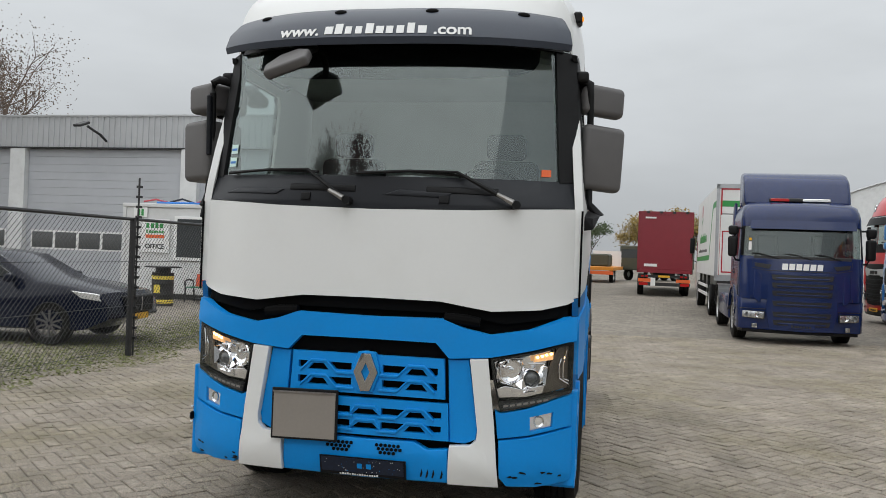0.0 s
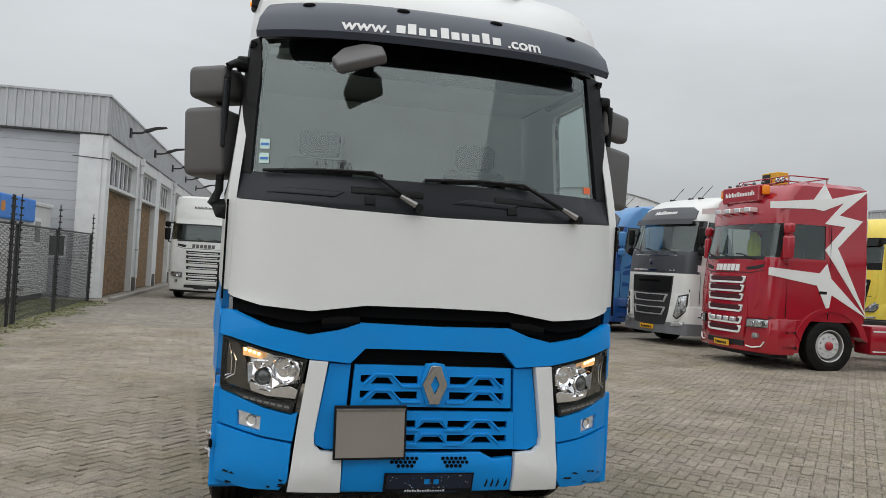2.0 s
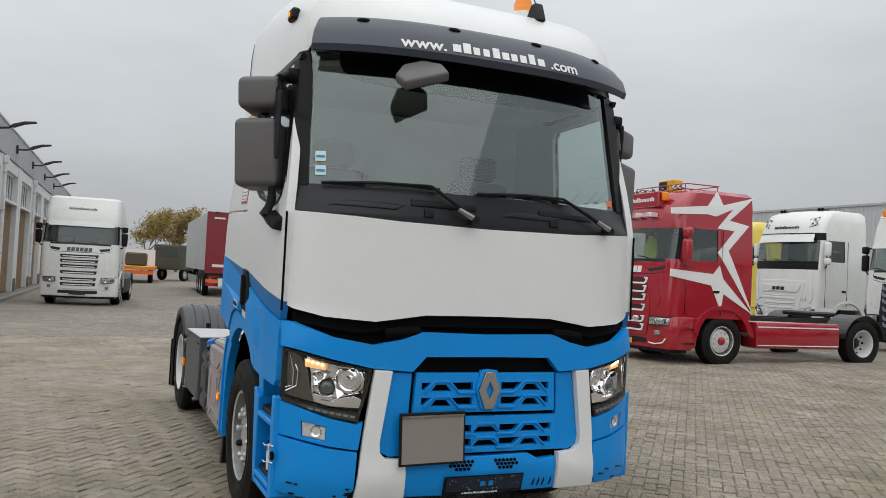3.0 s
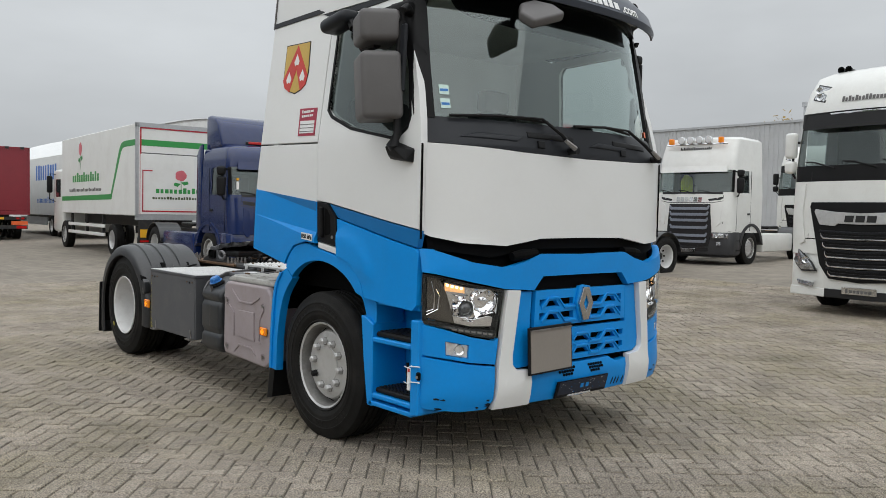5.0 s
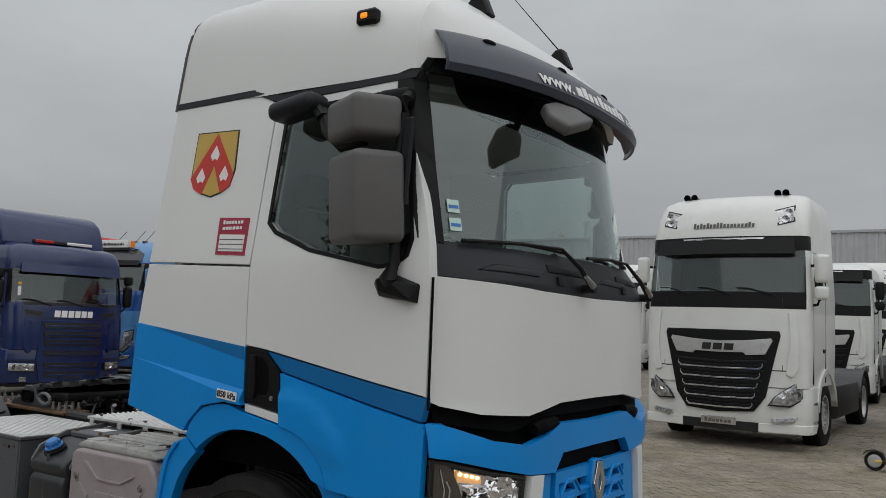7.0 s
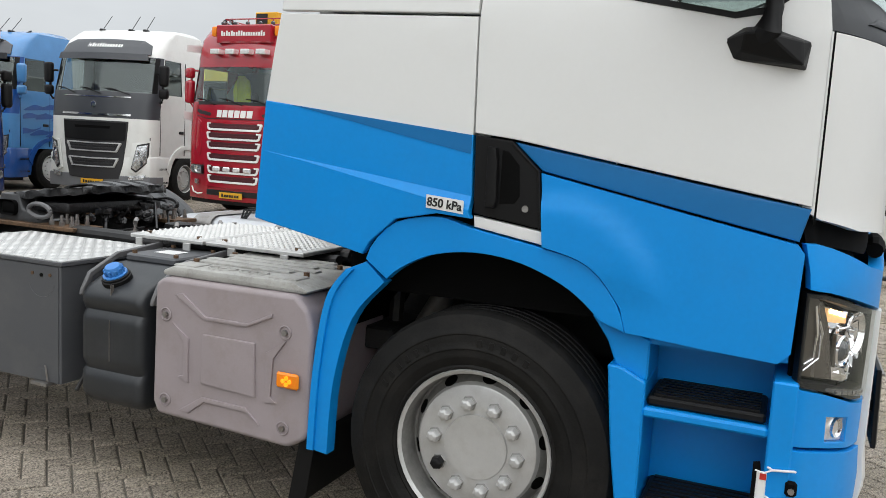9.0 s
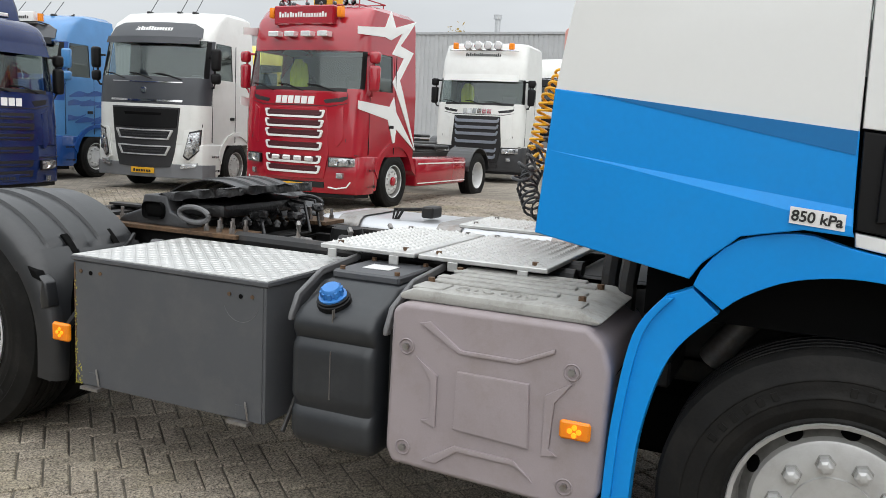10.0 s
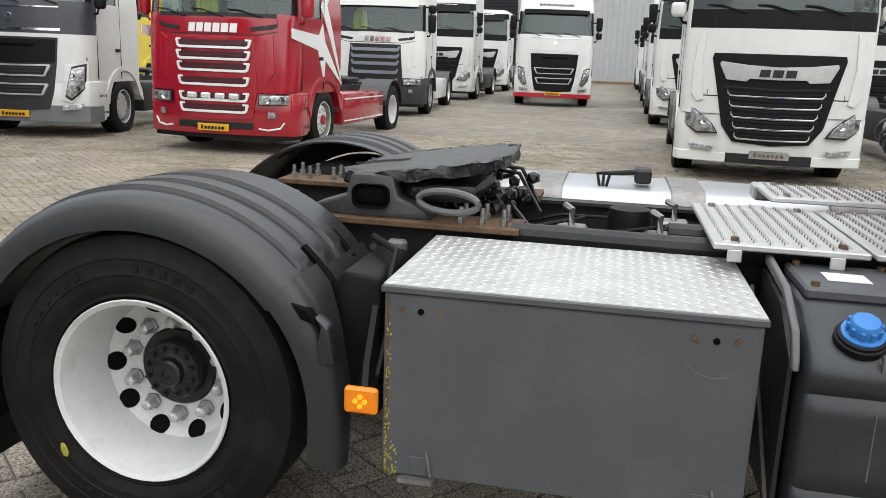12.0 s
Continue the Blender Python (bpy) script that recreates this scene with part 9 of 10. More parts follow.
ns = off("number_board", box(-5.64, -5.18, -0.05, -0.02, 2.44, 2.74, 0.004), "sticker_white", "white board with green bars")
for k in (0, 1):
    off("board_bar", box(-5.50 + 0.12 * k, -5.42 + 0.12 * k, -0.055, -0.05, 2.49, 2.69), "leaf_green", "", ns)
nb = off("door_notice", box(-0.75, -0.35, -0.04, -0.02, 0.95, 2.0, 0.004), "sticker_white", "white notice board")
bars(nb, "notice_head", 0.3, 0.12, 4, lambda p, d=0.0: OFF @ Vector((-0.55 + p[0], -0.043 + d, 1.80 + p[1])), "leaf_green")
off("notice_band", box(-0.7, -0.4, -0.045, -0.04, 1.66, 1.74), "orange", "", nb)
tp = bmesh.new()
add_box(tp, -0.3, 0.09, 0.05, 3.2, 2.25, 2.9, 0.05, 2)
off("tarpaulin", tp, "tarp", "bright blue tarpaulin over the cabin edge")
off("tarpaulin", box(-4.9, -0.2, -0.02, 0.4, 2.86, 2.93, 0.02), "tarp")
off("tarp_mark", box(0.085, 0.095, 0.2, 0.5, 2.45, 2.7), "machine_orange")
for k in range(6):
    off("roof_clutter", tube([(-5.4 + k * 0.9, 0.1, 2.93), (-5.0 + k * 0.9, 0.12, 3.0 + 0.03 * (k % 2)), (-4.6 + k * 0.9, 0.1, 2.92)], 0.03, 6), "fence" if k % 2 else "rust_red")
off("side_window", box(0.0, 0.05, 3.3, 4.0, 1.6, 2.4, 0.01), "frame_white")
off("side_pane", box(0.03, 0.06, 3.4, 3.9, 1.7, 2.3), "window_dark")
off("side_vent", box(0.0, 0.04, 2.4, 2.7, 0.3, 0.45), "galv")

# barrel table, bench
barrel = thing("barrel_table", "black and yellow oil-drum table by the office", "table", Matrix.Translation((-10.3, 14.3, 0)))
part("drum", revolve([(0.30, 0.0), (0.30, 0.02), (0.285, 0.04), (0.285, 0.28), (0.295, 0.30), (0.285, 0.32), (0.285, 0.58), (0.295, 0.60), (0.285, 0.62), (0.285, 0.86), (0.30, 0.88), (0, 0.88)], 28, "z"), "ink", barrel, "", True)
for z in (0.06, 0.70):
    part("yellow_band", revolve([(0.2905, z), (0.2905, z + 0.10)], 28, "z"), "truck_yellow", barrel, "", True)
part("drum_label", box(-0.09, 0.09, -0.296, -0.28, 0.34, 0.56), "truck_yellow", barrel)
part("table_top", revolve([(0.0, 1.02), (0.48, 1.02), (0.48, 1.05), (0, 1.05)], 28, "z"), "ink", barrel)
part("table_post", revolve([(0.2, 0.88), (0.2, 1.02)], 16, "z"), "ink", barrel)
bench = thing("bench", "orange and green garden bench with curled arms", "bench", OFF @ pose(-2.2, -0.75, 0))
part("backrest", box(-1.0, 1.0, 0.20, 0.25, 0.45, 0.85, 0.02, 2, Matrix.Rotation(radians(-8), 4, "X")), "bench_red", bench, "orange-red perforated back")
part("back_mark", box(-0.25, 0.25, 0.12, 0.14, 0.63, 0.70), "sticker_white", bench)
for k in range(4):
    part("seat_slat", box(-1.0, 1.0, -0.25 + 0.11 * k, -0.16 + 0.11 * k, 0.42, 0.45, 0.006), "bench_green", bench)
for s in (-1.02, 1.02):
    part("bench_end", tube([(s, -0.27, 0.0), (s, -0.24, 0.40), (s, -0.28, 0.60), (s, -0.1, 0.66), (s, 0.16, 0.62), (s, 0.2, 0.42), (s, 0.28, 0.0)], 0.025, 8), "fence", bench, "", True)

# -- fence along the yard --
fence = thing("fence", "black chain-link fence with spiked posts", "fence")
FX = -5.5
posts = [-4.0, -1.0, 2.0, 5.05, 8.1, 10.2, 12.2, 15.9, 20.6]
for y in posts:
    part("post", box(FX - 0.035, FX + 0.035, y - 0.035, y + 0.035, 0, 2.05, 0.006), "fence", fence)
poles = [(y + 0.07, 2.65, 0.014) for y in posts] + [(10.06, 2.85, 0.03), (10.14, 2.8, 0.02), (11.62, 2.6, 0.022), (11.74, 2.6, 0.018)]
for y, top_, r in poles:
    pole = part("spike_pole", tube([(FX + 0.03, y, 0.0), (FX + 0.03, y, top_)], r, 6), "fence", fence)
    b = bmesh.new()
    for k in range(16):
        add_box(b, FX + 0.0, FX + 0.075, y - r - 0.012, y + r + 0.012, 0.25 + 0.15 * k, 0.285 + 0.15 * k)
    tagged(part("insulator", b, "fence", pole), kind="stuff")
for y0, y1 in zip(posts, posts[1:]):
    part("top_rail", tube([(FX, y0, 2.03), (FX, y1, 2.03)], 0.024, 8), "fence", fence)
    for z in (0.12, 0.75, 1.4):
        part("tension_wire", tube([(FX, y0, z), (FX, y1, z)], 0.004, 4), "wire", fence)
    mesh_ = bmesh.new()
    pitch = 0.085
    n_ = int((y1 - y0) / pitch)
    hz = 1.95
    for k in range(-int(hz / pitch), n_):
        for sgn in (1, -1):
            ya = y0 + k * pitch
            pa, pb = (ya, 0.04), (ya + hz, 0.04 + hz)
            if sgn < 0:
                pa, pb = (ya, 0.04 + hz), (ya + hz, 0.04)
            def cut(p, q):
                out = []
                for (u, v), (u2, v2) in ((p, q), (q, p)):
                    if u < y0:
                        f = (y0 - u) / (u2 - u)
                        u, v = y0, v + (v2 - v) * f
                    if u > y1:
                        f = (y1 - u) / (u2 - u)
                        u, v = y1, v + (v2 - v) * f
                    out.append((u, v))
                return out
            if pb[0] <= y0 or pa[0] >= y1:
                continue
            (ua, va), (ub, vb_) = cut(pa, pb)
            vs = [mesh_.verts.new(c) for c in ((FX + 0.003, ua, va), (FX + 0.003, ub, vb_), (FX - 0.003, ub, vb_ + 0.004), (FX - 0.003, ua, va + 0.004))]
            mesh_.faces.new(vs)
    tagged(part("chain_link", mesh_, "wire", fence), kind="stuff")
gate = thing("gate", "galvanised fence gate with a black lever handle", "gate")
for y in (8.55, 9.75):
    part("gate_post", box(FX + 0.01, FX + 0.09, y - 0.045, y + 0.045, 0, 2.1, 0.005), "galv", gate)
for z in (0.12, 2.0):
    part("gate_rail", box(FX + 0.03, FX + 0.07, 8.6, 9.7, z, z + 0.05), "galv", gate)
for k in range(5):
    part("gate_wire", tube([(FX + 0.05, 8.6, 0.4 + 0.33 * k), (FX + 0.05, 9.7, 0.4 + 0.33 * k)], 0.006, 4), "galv", gate)
part("gate_handle", box(FX + 0.09, FX + 0.13, 9.5, 9.55, 0.95, 1.35, 0.01), "fence", gate)
weeds = bmesh.new()
rnd = random.Random(77)
for k in range(36000):
    x, y = FX + rnd.gauss(-0.6, 1.0), rnd.uniform(-2, 21)
    if x > FX + 0.55 + 0.25 * math.sin(y * 1.7) + 0.12 * math.sin(y * 6.1):
        continue
    h, a = rnd.uniform(0.006, 0.028), rnd.uniform(0, 6.3)
    w = rnd.uniform(0.010, 0.028)
    c, s_ = math.cos(a) * w, math.sin(a) * w
    vs = [weeds.verts.new(p) for p in ((x - c, y - s_, 0.004), (x + c, y + s_, 0.004), (x + rnd.uniform(-0.06, 0.06), y + rnd.uniform(-0.06, 0.06), h))]
    weeds.faces.new(vs)
tagged(part("weeds", weeds, "grass"), "short weeds and moss along the fence", "weeds", kind="stuff")

# -- dark estate car behind the fence --
car = thing("estate_car", "dark blue-black estate car parked behind the fence", "car", pose(-6.42, 6.65, 0, 0, 0, 97))
prof = [(0.0, 0.45), (0.02, 0.70), (0.12, 0.86), (0.6, 0.96), (1.25, 1.03), (1.95, 1.42), (2.5, 1.50), (3.6, 1.48), (4.3, 1.36), (4.75, 0.98), (4.85, 0.75), (4.82, 0.42), (4.3, 0.28), (0.4, 0.26)]
body = bmesh.new()
secs = [(-0.93, 0.90, 0.0), (-0.88, 0.97, 0.0), (-0.70, 1.0, -0.06), (0.0, 1.0, -0.10), (0.70, 1.0, -0.06), (0.88, 0.97, 0.0), (0.93, 0.90, 0.0)]
lay_ = []
for x, f, dy in secs:
    row = []
    for y, z in prof:
        tx = x * (1 - 0.22 * max(0.0, (z - 0.95) / 0.55))
        zz = 0.26 + (z - 0.26) * f if z > 0.3 else z
        row.append(body.verts.new((tx, y + dy * (1 if y < 2 else -1), zz)))
    lay_.append(row)
for r0, r1 in zip(lay_, lay_[1:]):
    for k in range(len(prof)):
        k2 = (k + 1) % len(prof)
        body.faces.new((r0[k], r0[k2], r1[k2], r1[k]))
body.faces.new(lay_[0][::-1])
body.faces.new(lay_[-1])
bmesh.ops.recalc_face_normals(body, faces=body.faces)
part("body", body, "car", car, "", True)
for s in (1, -1):
    part("side_glass", prism([(1.55, 1.05), (2.05, 1.38), (2.6, 1.44), (3.6, 1.42), (4.15, 1.30), (4.2, 1.08)], "x", *sorted((s * 0.80, s * 0.885)), 0.01), "window_dark", car)
    for y in (0.95, 3.85):
        wv = part("wheel", revolve([(0.22, -0.11), (0.33, -0.12), (0.345, -0.08), (0.345, 0.08), (0.33, 0.12)], 32, "x"), "rubber", car, "", True)
        wv.matrix_basis = pose(s * 0.84, y, 0.345, 0, 0, 180 if s > 0 else 0)
        rm = bmesh.new()
        join(rm, revolve([(0.235, -0.115), (0.225, -0.10), (0.21, -0.06)], 28, "x"))
        for k in range(10):
            add_box(rm, -0.11, -0.09, -0.014, 0.014, 0.03, 0.22, 0, 1, Matrix.Rotation(2 * math.pi * k / 10, 4, "X"))
        part("rim", rm, "mirror_grey", wv)
        part("wheel_gap", revolve([(0.40, -0.02), (0.40, 0.02)], 24, "x"), "black", car).matrix_basis = pose(s * 0.915, y, 0.36)
    part("headlamp", prism([(0.10, 0.72), (0.16, 0.84), (0.62, 0.88), (0.45, 0.76)], "x", *sorted((s * 0.62, s * 0.935)), 0.01), "reflector", car, "clear headlamp")
    part("mirror", box(*sorted((s * 0.93, s * 1.12)), 1.5, 1.65, 0.98, 1.12, 0.04, 2), "car", car, "", True)
part("grille", prism([(-0.45, 0.52), (0.45, 0.52), (0.5, 0.80), (-0.5, 0.80)], "y", -0.13, 0.0, 0.02), "black", car, "dark grille")
part("grille_frame", box(-0.02, 0.02, -0.14, -0.12, 0.54, 0.78), "chrome", car)
part("number_plate", box(-0.26, 0.26, -0.14, -0.10, 0.40, 0.50), "yellow", car)
part("windscreen", prism([(1.30, 1.045), (1.95, 1.40), (1.99, 1.39), (1.36, 1.03)], "x", -0.72, 0.72), "car_glass", car)
part("sill_trim", box(-0.92, 0.92, 0.5, 4.3, 0.24, 0.33, 0.02), "black", car)

# -- trailers and the flower lorry --
def trailer(m, label, body_mat, rear_mat, length, z0=1.0, z1=3.9, wheels=(), name="semi_trailer"):
    t = thing(name, label, "trailer", m)
    part("box_body", box(-1.27, 1.27, 0.06, length, z0, z1, 0.02), body_mat, t)
    part("rear_door", box(-1.22, 1.22, 0.0, 0.06, z0 + 0.05, z1 - 0.08, 0.01), rear_mat, t)
    fr = bmesh.new()
    add_box(fr, -1.28, -1.20, -0.02, 0.08, z0 - 0.05, z1 + 0.02)
    add_box(fr, 1.20, 1.28, -0.02, 0.08, z0 - 0.05, z1 + 0.02)
    add_box(fr, -1.28, 1.28, -0.02, 0.08, z1 - 0.1, z1 + 0.03)
    add_box(fr, -1.28, 1.28, -0.02, 0.08, z0 - 0.12, z0 + 0.05)
    part("rear_frame", fr, rear_mat if body_mat == "curtain" else "galv", t)
    part("chassis_beam", box(-0.5, 0.5, 0.2, length - 0.2, z0 - 0.35, z0), "chassis", t)
    part("bumper_bar", box(-1.2, 1.2, 0.02, 0.12, 0.50, 0.66), "chassis", t)
    for s in (1, -1):
        part("reflector_board", box(*sorted((s * 0.55, s * 1.2)), 0.0, 0.03, 0.68, 0.84), "orange", t)
        part("tail_lamp", box(*sorted((s * 0.75, s * 1.15)), 0.0, 0.04, 0.52, 0.64), "red_lens", t)
        for y in wheels:
            wheel(t, s * 1.08, y, 0.5, "rear", "rim", s > 0)
        if name == "semi_trailer":
            part("under_guard", box(*sorted((s * 1.18, s * 1.22)), (wheels[-1] + 0.8 if wheels else 1), length - 2.0, 0.5, 0.9), "galv", t)
    return t


mt_ = trailer(pose(4.32, 34.25, 0.03, 0, 0, -2.6), "silver curtain-sided trailer with maroon rear doors", "curtain", "maroon", 13.4, z0=1.24, z1=4.03, wheels=(1.8, 3.1, 4.4))
part("maker_bar", box(-0.95, -0.45, -0.026, -0.02, 3.72, 3.80), "sticker_white", mt_)
part("notice", box(-0.95, -0.35, -0.006, 0.0, 1.42, 1.55), "sticker_white", mt_)
part("hazard_plate", box(-0.62, -0.40, -0.02, 0.02, 0.50, 0.88), "sticker_white", mt_, "white bumper plate")
part("tail_light_bar", box(-1.15, 1.15, -0.015, 0.02, 0.90, 1.02), "ink", mt_)
for x in (-1.0, -0.8, 0.8, 1.0):
    part("tail_light", box(x - 0.06, x + 0.06, -0.025, -0.012, 0.92, 1.0), "red_lens", mt_)
part("number_plate", box(-0.26, 0.26, -0.025, -0.012, 0.91, 1.01), "yellow", mt_)
for k in range(4):
    part("roof_hinge", box(-0.9 + 0.6 * k, -0.75 + 0.6 * k, -0.04, 0.02, 3.97, 4.07), "ink", mt_)
sv = trailer(pose(8.6, 33.5, 0.1, 0, 0, -2), "white box trailer with blue script", "trailer_white", "trailer_white", 13.0, wheels=(1.8, 3.1, 4.4))
bars(sv, "script", 4.2, 1.0, 9, lambda p, d=0.0: Vector((-1.272 + d, 5.2 - p[0], 2.75 + p[1])), "script_blue", 0.3)
bars(sv, "script", 3.6, 0.3, 14, lambda p, d=0.0: Vector((-1.272 + d, 5.2 - p[0], 1.6 + p[1])), "script_blue", 0.3)
fb = trailer(pose(5.89, 19.03, 0.03, 0, 0, -3.1), "white flower lorry with green stripes and a rose", "trailer_white", "trailer_white", 8.7, z0=1.30, z1=4.0, wheels=(2.55,), name="box_lorry")
for s in (1, -1):
    gs_ = bmesh.new()
    for pts in (curved([(0.02, 3.54), (1.1, 3.54), (1.45, 3.46), (1.66, 3.26)], 4) + curved([(1.46, 3.20), (1.30, 3.32), (1.0, 3.36), (0.02, 3.36)], 4), [(1.66, 3.26), (2.52, 1.92), (2.40, 1.86), (1.46, 3.20)], [(2.50, 1.95), (8.68, 1.90), (8.68, 1.74), (2.42, 1.78), (2.36, 1.88)]):
        join(gs_, sheet(pts, lambda p, d=0.0, s=s: Vector((s * (1.273 - d), p[0], p[1])), 0.004, (), 1, ""))
    part("green_stripe", gs_, "leaf_green", fb)
    for z in (0.58, 0.86):
        part("side_rail", box(*sorted((s * 1.20, s * 1.24)), 3.3, 7.9, z, z + 0.11, 0.01), "trailer_white", fb, "white side guard rail")
    for y in (3.6, 5.6, 7.6):
        part("rail_post", box(*sorted((s * 1.12, s * 1.20)), y, y + 0.08, 0.55, 1.3), "chassis", fb)
part("rear_stripe", box(-1.17, 1.17, -0.006, 0.0, 3.36, 3.54), "leaf_green", fb)
part("tail_lift", box(-1.15, 1.15, -0.03, 0.0, 1.35, 3.12, 0.01), "trailer_white", fb)
rd = bmesh.new()
for x in (-1.16, 1.12):
    add_box(rd, x, x + 0.04, -0.012, 0, 1.35, 3.9)
add_box(rd, -1.16, 1.16, -0.012, 0, 3.86, 3.90)
add_box(rd, -1.10, -0.80, -0.036, -0.028, 2.62, 2.65)
add_box(rd, -1.10, -1.07, -0.036, -0.028, 1.45, 2.65)
add_box(rd, -1.10, 1.10, -0.036, -0.028, 1.42, 1.46)
part("red_edge", rd, "rust_red", fb)
part("lift_seam", box(-1.16, 1.16, -0.008, 0.0, 3.13, 3.16), "mirror_grey", fb)


def rose(parent, place):
    b = bmesh.new()
    for a in range(5):
        c = bmesh.ops.create_circle(b, cap_ends=True, segments=9, radius=0.14)
        for v in c["verts"]:
            v.co = Vector((v.co.x * 0.8 + 0.07 * math.cos(a * 1.26), v.co.y + 0.07 * math.sin(a * 1.26), 0.0005 * a))
    for v in b.verts:
        v.co = place(v.co.x, v.co.y, v.co.z)
    part("rose", b, "rose", parent, "pink rose mark")
    l_ = bmesh.new()
    for pts in ([(-0.012, -0.12), (0.012, -0.12), (0.02, -0.62), (0.0, -0.62)], [(0.0, -0.25), (0.2, -0.2), (0.24, -0.3), (0.1, -0.36)], [(0.0, -0.30), (-0.18, -0.26), (-0.24, -0.36), (-0.1, -0.42)]):
        l_.faces.new([l_.verts.new(place(x, z, 0)) for x, z in pts])
    part("rose_stem", l_, "leaf_green", parent)


rose(fb, lambda x, z, d: Vector((0.05 + x, -0.034 - d, 2.52 + z * 0.8)))
bars(fb, "name_mark", 1.5, 0.17, 11, lambda p, d=0.0: Vector((0.05 + p[0], -0.033 + d, 1.98 + p[1])), "leaf_green")
bars(fb, "small_mark", 1.7, 0.08, 20, lambda p, d=0.0: Vector((0.05 + p[0], -0.033 + d, 1.80 + p[1])), "leaf_dark")
rose(fb, lambda x, z, d: Vector((-1.276 - d, 6.1 - x * 1.2, 3.55 + z * 1.15)))
bars(fb, "name_mark", 3.4, 0.32, 12, lambda p, d=0.0: Vector((-1.274 + d, 5.45 - p[0], 2.40 + p[1])), "leaf_green")
bars(fb, "small_mark", 4.1, 0.12, 24, lambda p, d=0.0: Vector((-1.274 + d, 5.55 - p[0], 2.06 + p[1])), "mirror_grey")
part("lamp_panel", box(-1.2, -0.72, -0.012, 0.06, 0.58, 1.22, 0.01), "chassis", fb)
part("rear_plate", box(-1.15, -0.77, -0.024, -0.012, 0.66, 0.90), "yellow", fb)
part("lorry_cab", box(-1.22, 1.22, 8.78, 10.3, 0.55, 2.95, 0.14, 3), "white_far", fb, "", True)
part("cab_window", box(-1.226, 1.226, 9.1, 9.9, 1.85, 2.6, 0.05, 2), "window_dark", fb)
for s in (1, -1):
    wheel(fb, s * 1.08, 8.55, 0.5, "front", "rim", s > 0)
    part("mirror_arm", tube([(s * 1.2, 9.95, 2.75), (s * 1.38, 10.1, 2.8), (s * 1.40, 10.1, 1.8), (s * 1.2, 9.95, 1.7)], 0.02, 6), "black", fb)
    part("cab_mirror", box(*sorted((s * 1.30, s * 1.50)), 10.02, 10.17, 2.05, 2.7, 0.05, 2), "black", fb, "", True)

# -- kick scooter by the white row --
sc = thing("kick_scooter", "black electric kick scooter with yellow marks", "scooter", pose(8.05, -1.82, rise(8.05, 0), 0, 0, 181))
for y in (0.0, 1.02):
    w_ = part("wheel", revolve([(0.085, -0.022), (0.118, -0.027), (0.125, 0), (0.118, 0.027), (0.085, 0.022)], 26, "x"), "rubber", sc, "", True)
    w_.matrix_basis = pose(0, y, 0.125)
    part("wheel_disc", revolve([(0.0, -0.024), (0.05, -0.024), (0.08, -0.018), (0.083, 0.018), (0.05, 0.024), (0.0, 0.024)], 20, "x"), "rim" if y == 0 else "ink", w_)
    part("yellow_mark", box(-0.034, 0.034, *((0.0, 0.10) if y == 0 else (-0.012, 0.012)), *((-0.012, 0.014) if y == 0 else (-0.03, 0.05)), 0.004), "truck_yellow", w_)
part("deck", prism([(0.10, 0.10), (0.80, 0.085), (0.84, 0.10), (0.84, 0.135), (0.14, 0.15), (0.08, 0.135)], "x", -0.08, 0.08, 0.012, 2), "ink", sc)
part("rear_guard", prism([(-0.14, 0.20), (-0.10, 0.25), (0.0, 0.275), (0.10, 0.24), (0.13, 0.15), (0.11, 0.15), (0.08, 0.225), (0.0, 0.258), (-0.09, 0.235), (-0.13, 0.195)], "x", -0.035, 0.035, 0.004), "ink", sc)
part("front_guard", prism([(0.88, 0.17), (0.93, 0.24), (1.02, 0.268), (1.10, 0.24), (1.08, 0.228), (1.02, 0.252), (0.94, 0.225), (0.895, 0.165)], "x", -0.035, 0.035, 0.004), "ink", sc)
part("neck", tube([(0, 0.80, 0.115), (0, 0.86, 0.15), (0, 0.95, 0.34), (0, 0.985, 0.40)], [0.03, 0.034, 0.032, 0.03], 8), "ink", sc)
part("stem", tube([(0, 1.02, 0.125), (0, 0.985, 0.40), (0, 0.90, 1.13)], [0.03, 0.027, 0.022], 8), "ink", sc)
part("handlebar", tube([(-0.24, 0.87, 1.17), (-0.06, 0.90, 1.15), (0.06, 0.90, 1.15), (0.24, 0.87, 1.17)], 0.016, 8), "ink", sc)
part("red_grip", tube([(0, 0.913, 1.02), (0, 0.907, 1.07)], 0.026, 8), "red_lens", sc)

# -- far walls --
wall_e = tagged(part("wall_east", clad(47.0, -2.2, 47.0, 70.0, 0.9, 7.9, 0.33), "cladding"), "pale grey profiled sheet wall of the far hall", "building", kind="structure")
bmesh_ = box(47.04, 70, -2.2, 70, 0.3, 7.85)
part("hall_core", bmesh_, "render_white", wall_e)
part("wall_foot", box(46.9, 47.04, -2.2, 70, 0.0, 0.9), "brick", wall_e)
part("wall_cap", box(46.92, 47.1, -2.25, 70, 7.85, 8.0), "galv", wall_e)
sh = bmesh.new()
for k in range(30):
    add_box(sh, 46.86, 46.95, 8.6, 12.2, 0.7 + 0.16 * k, 0.85 + 0.16 * k, 0.01)
part("shutter_door", sh, "slate", wall_e, "dark grey roller shutter")
part("wall_lamp", box(46.5, 46.95, 9.9, 10.2, 6.6, 7.1, 0.03), "fence", wall_e)
part("flue", tube([(50, 20.6, 7.8), (50, 20.6, 9.2)], 0.2, 10), "galv", wall_e)
part("flue_hat", tube([(50, 20.6, 9.2), (50, 20.6, 9.5)], 0.3, 10), "galv", wall_e)
arch_ = bmesh.new()
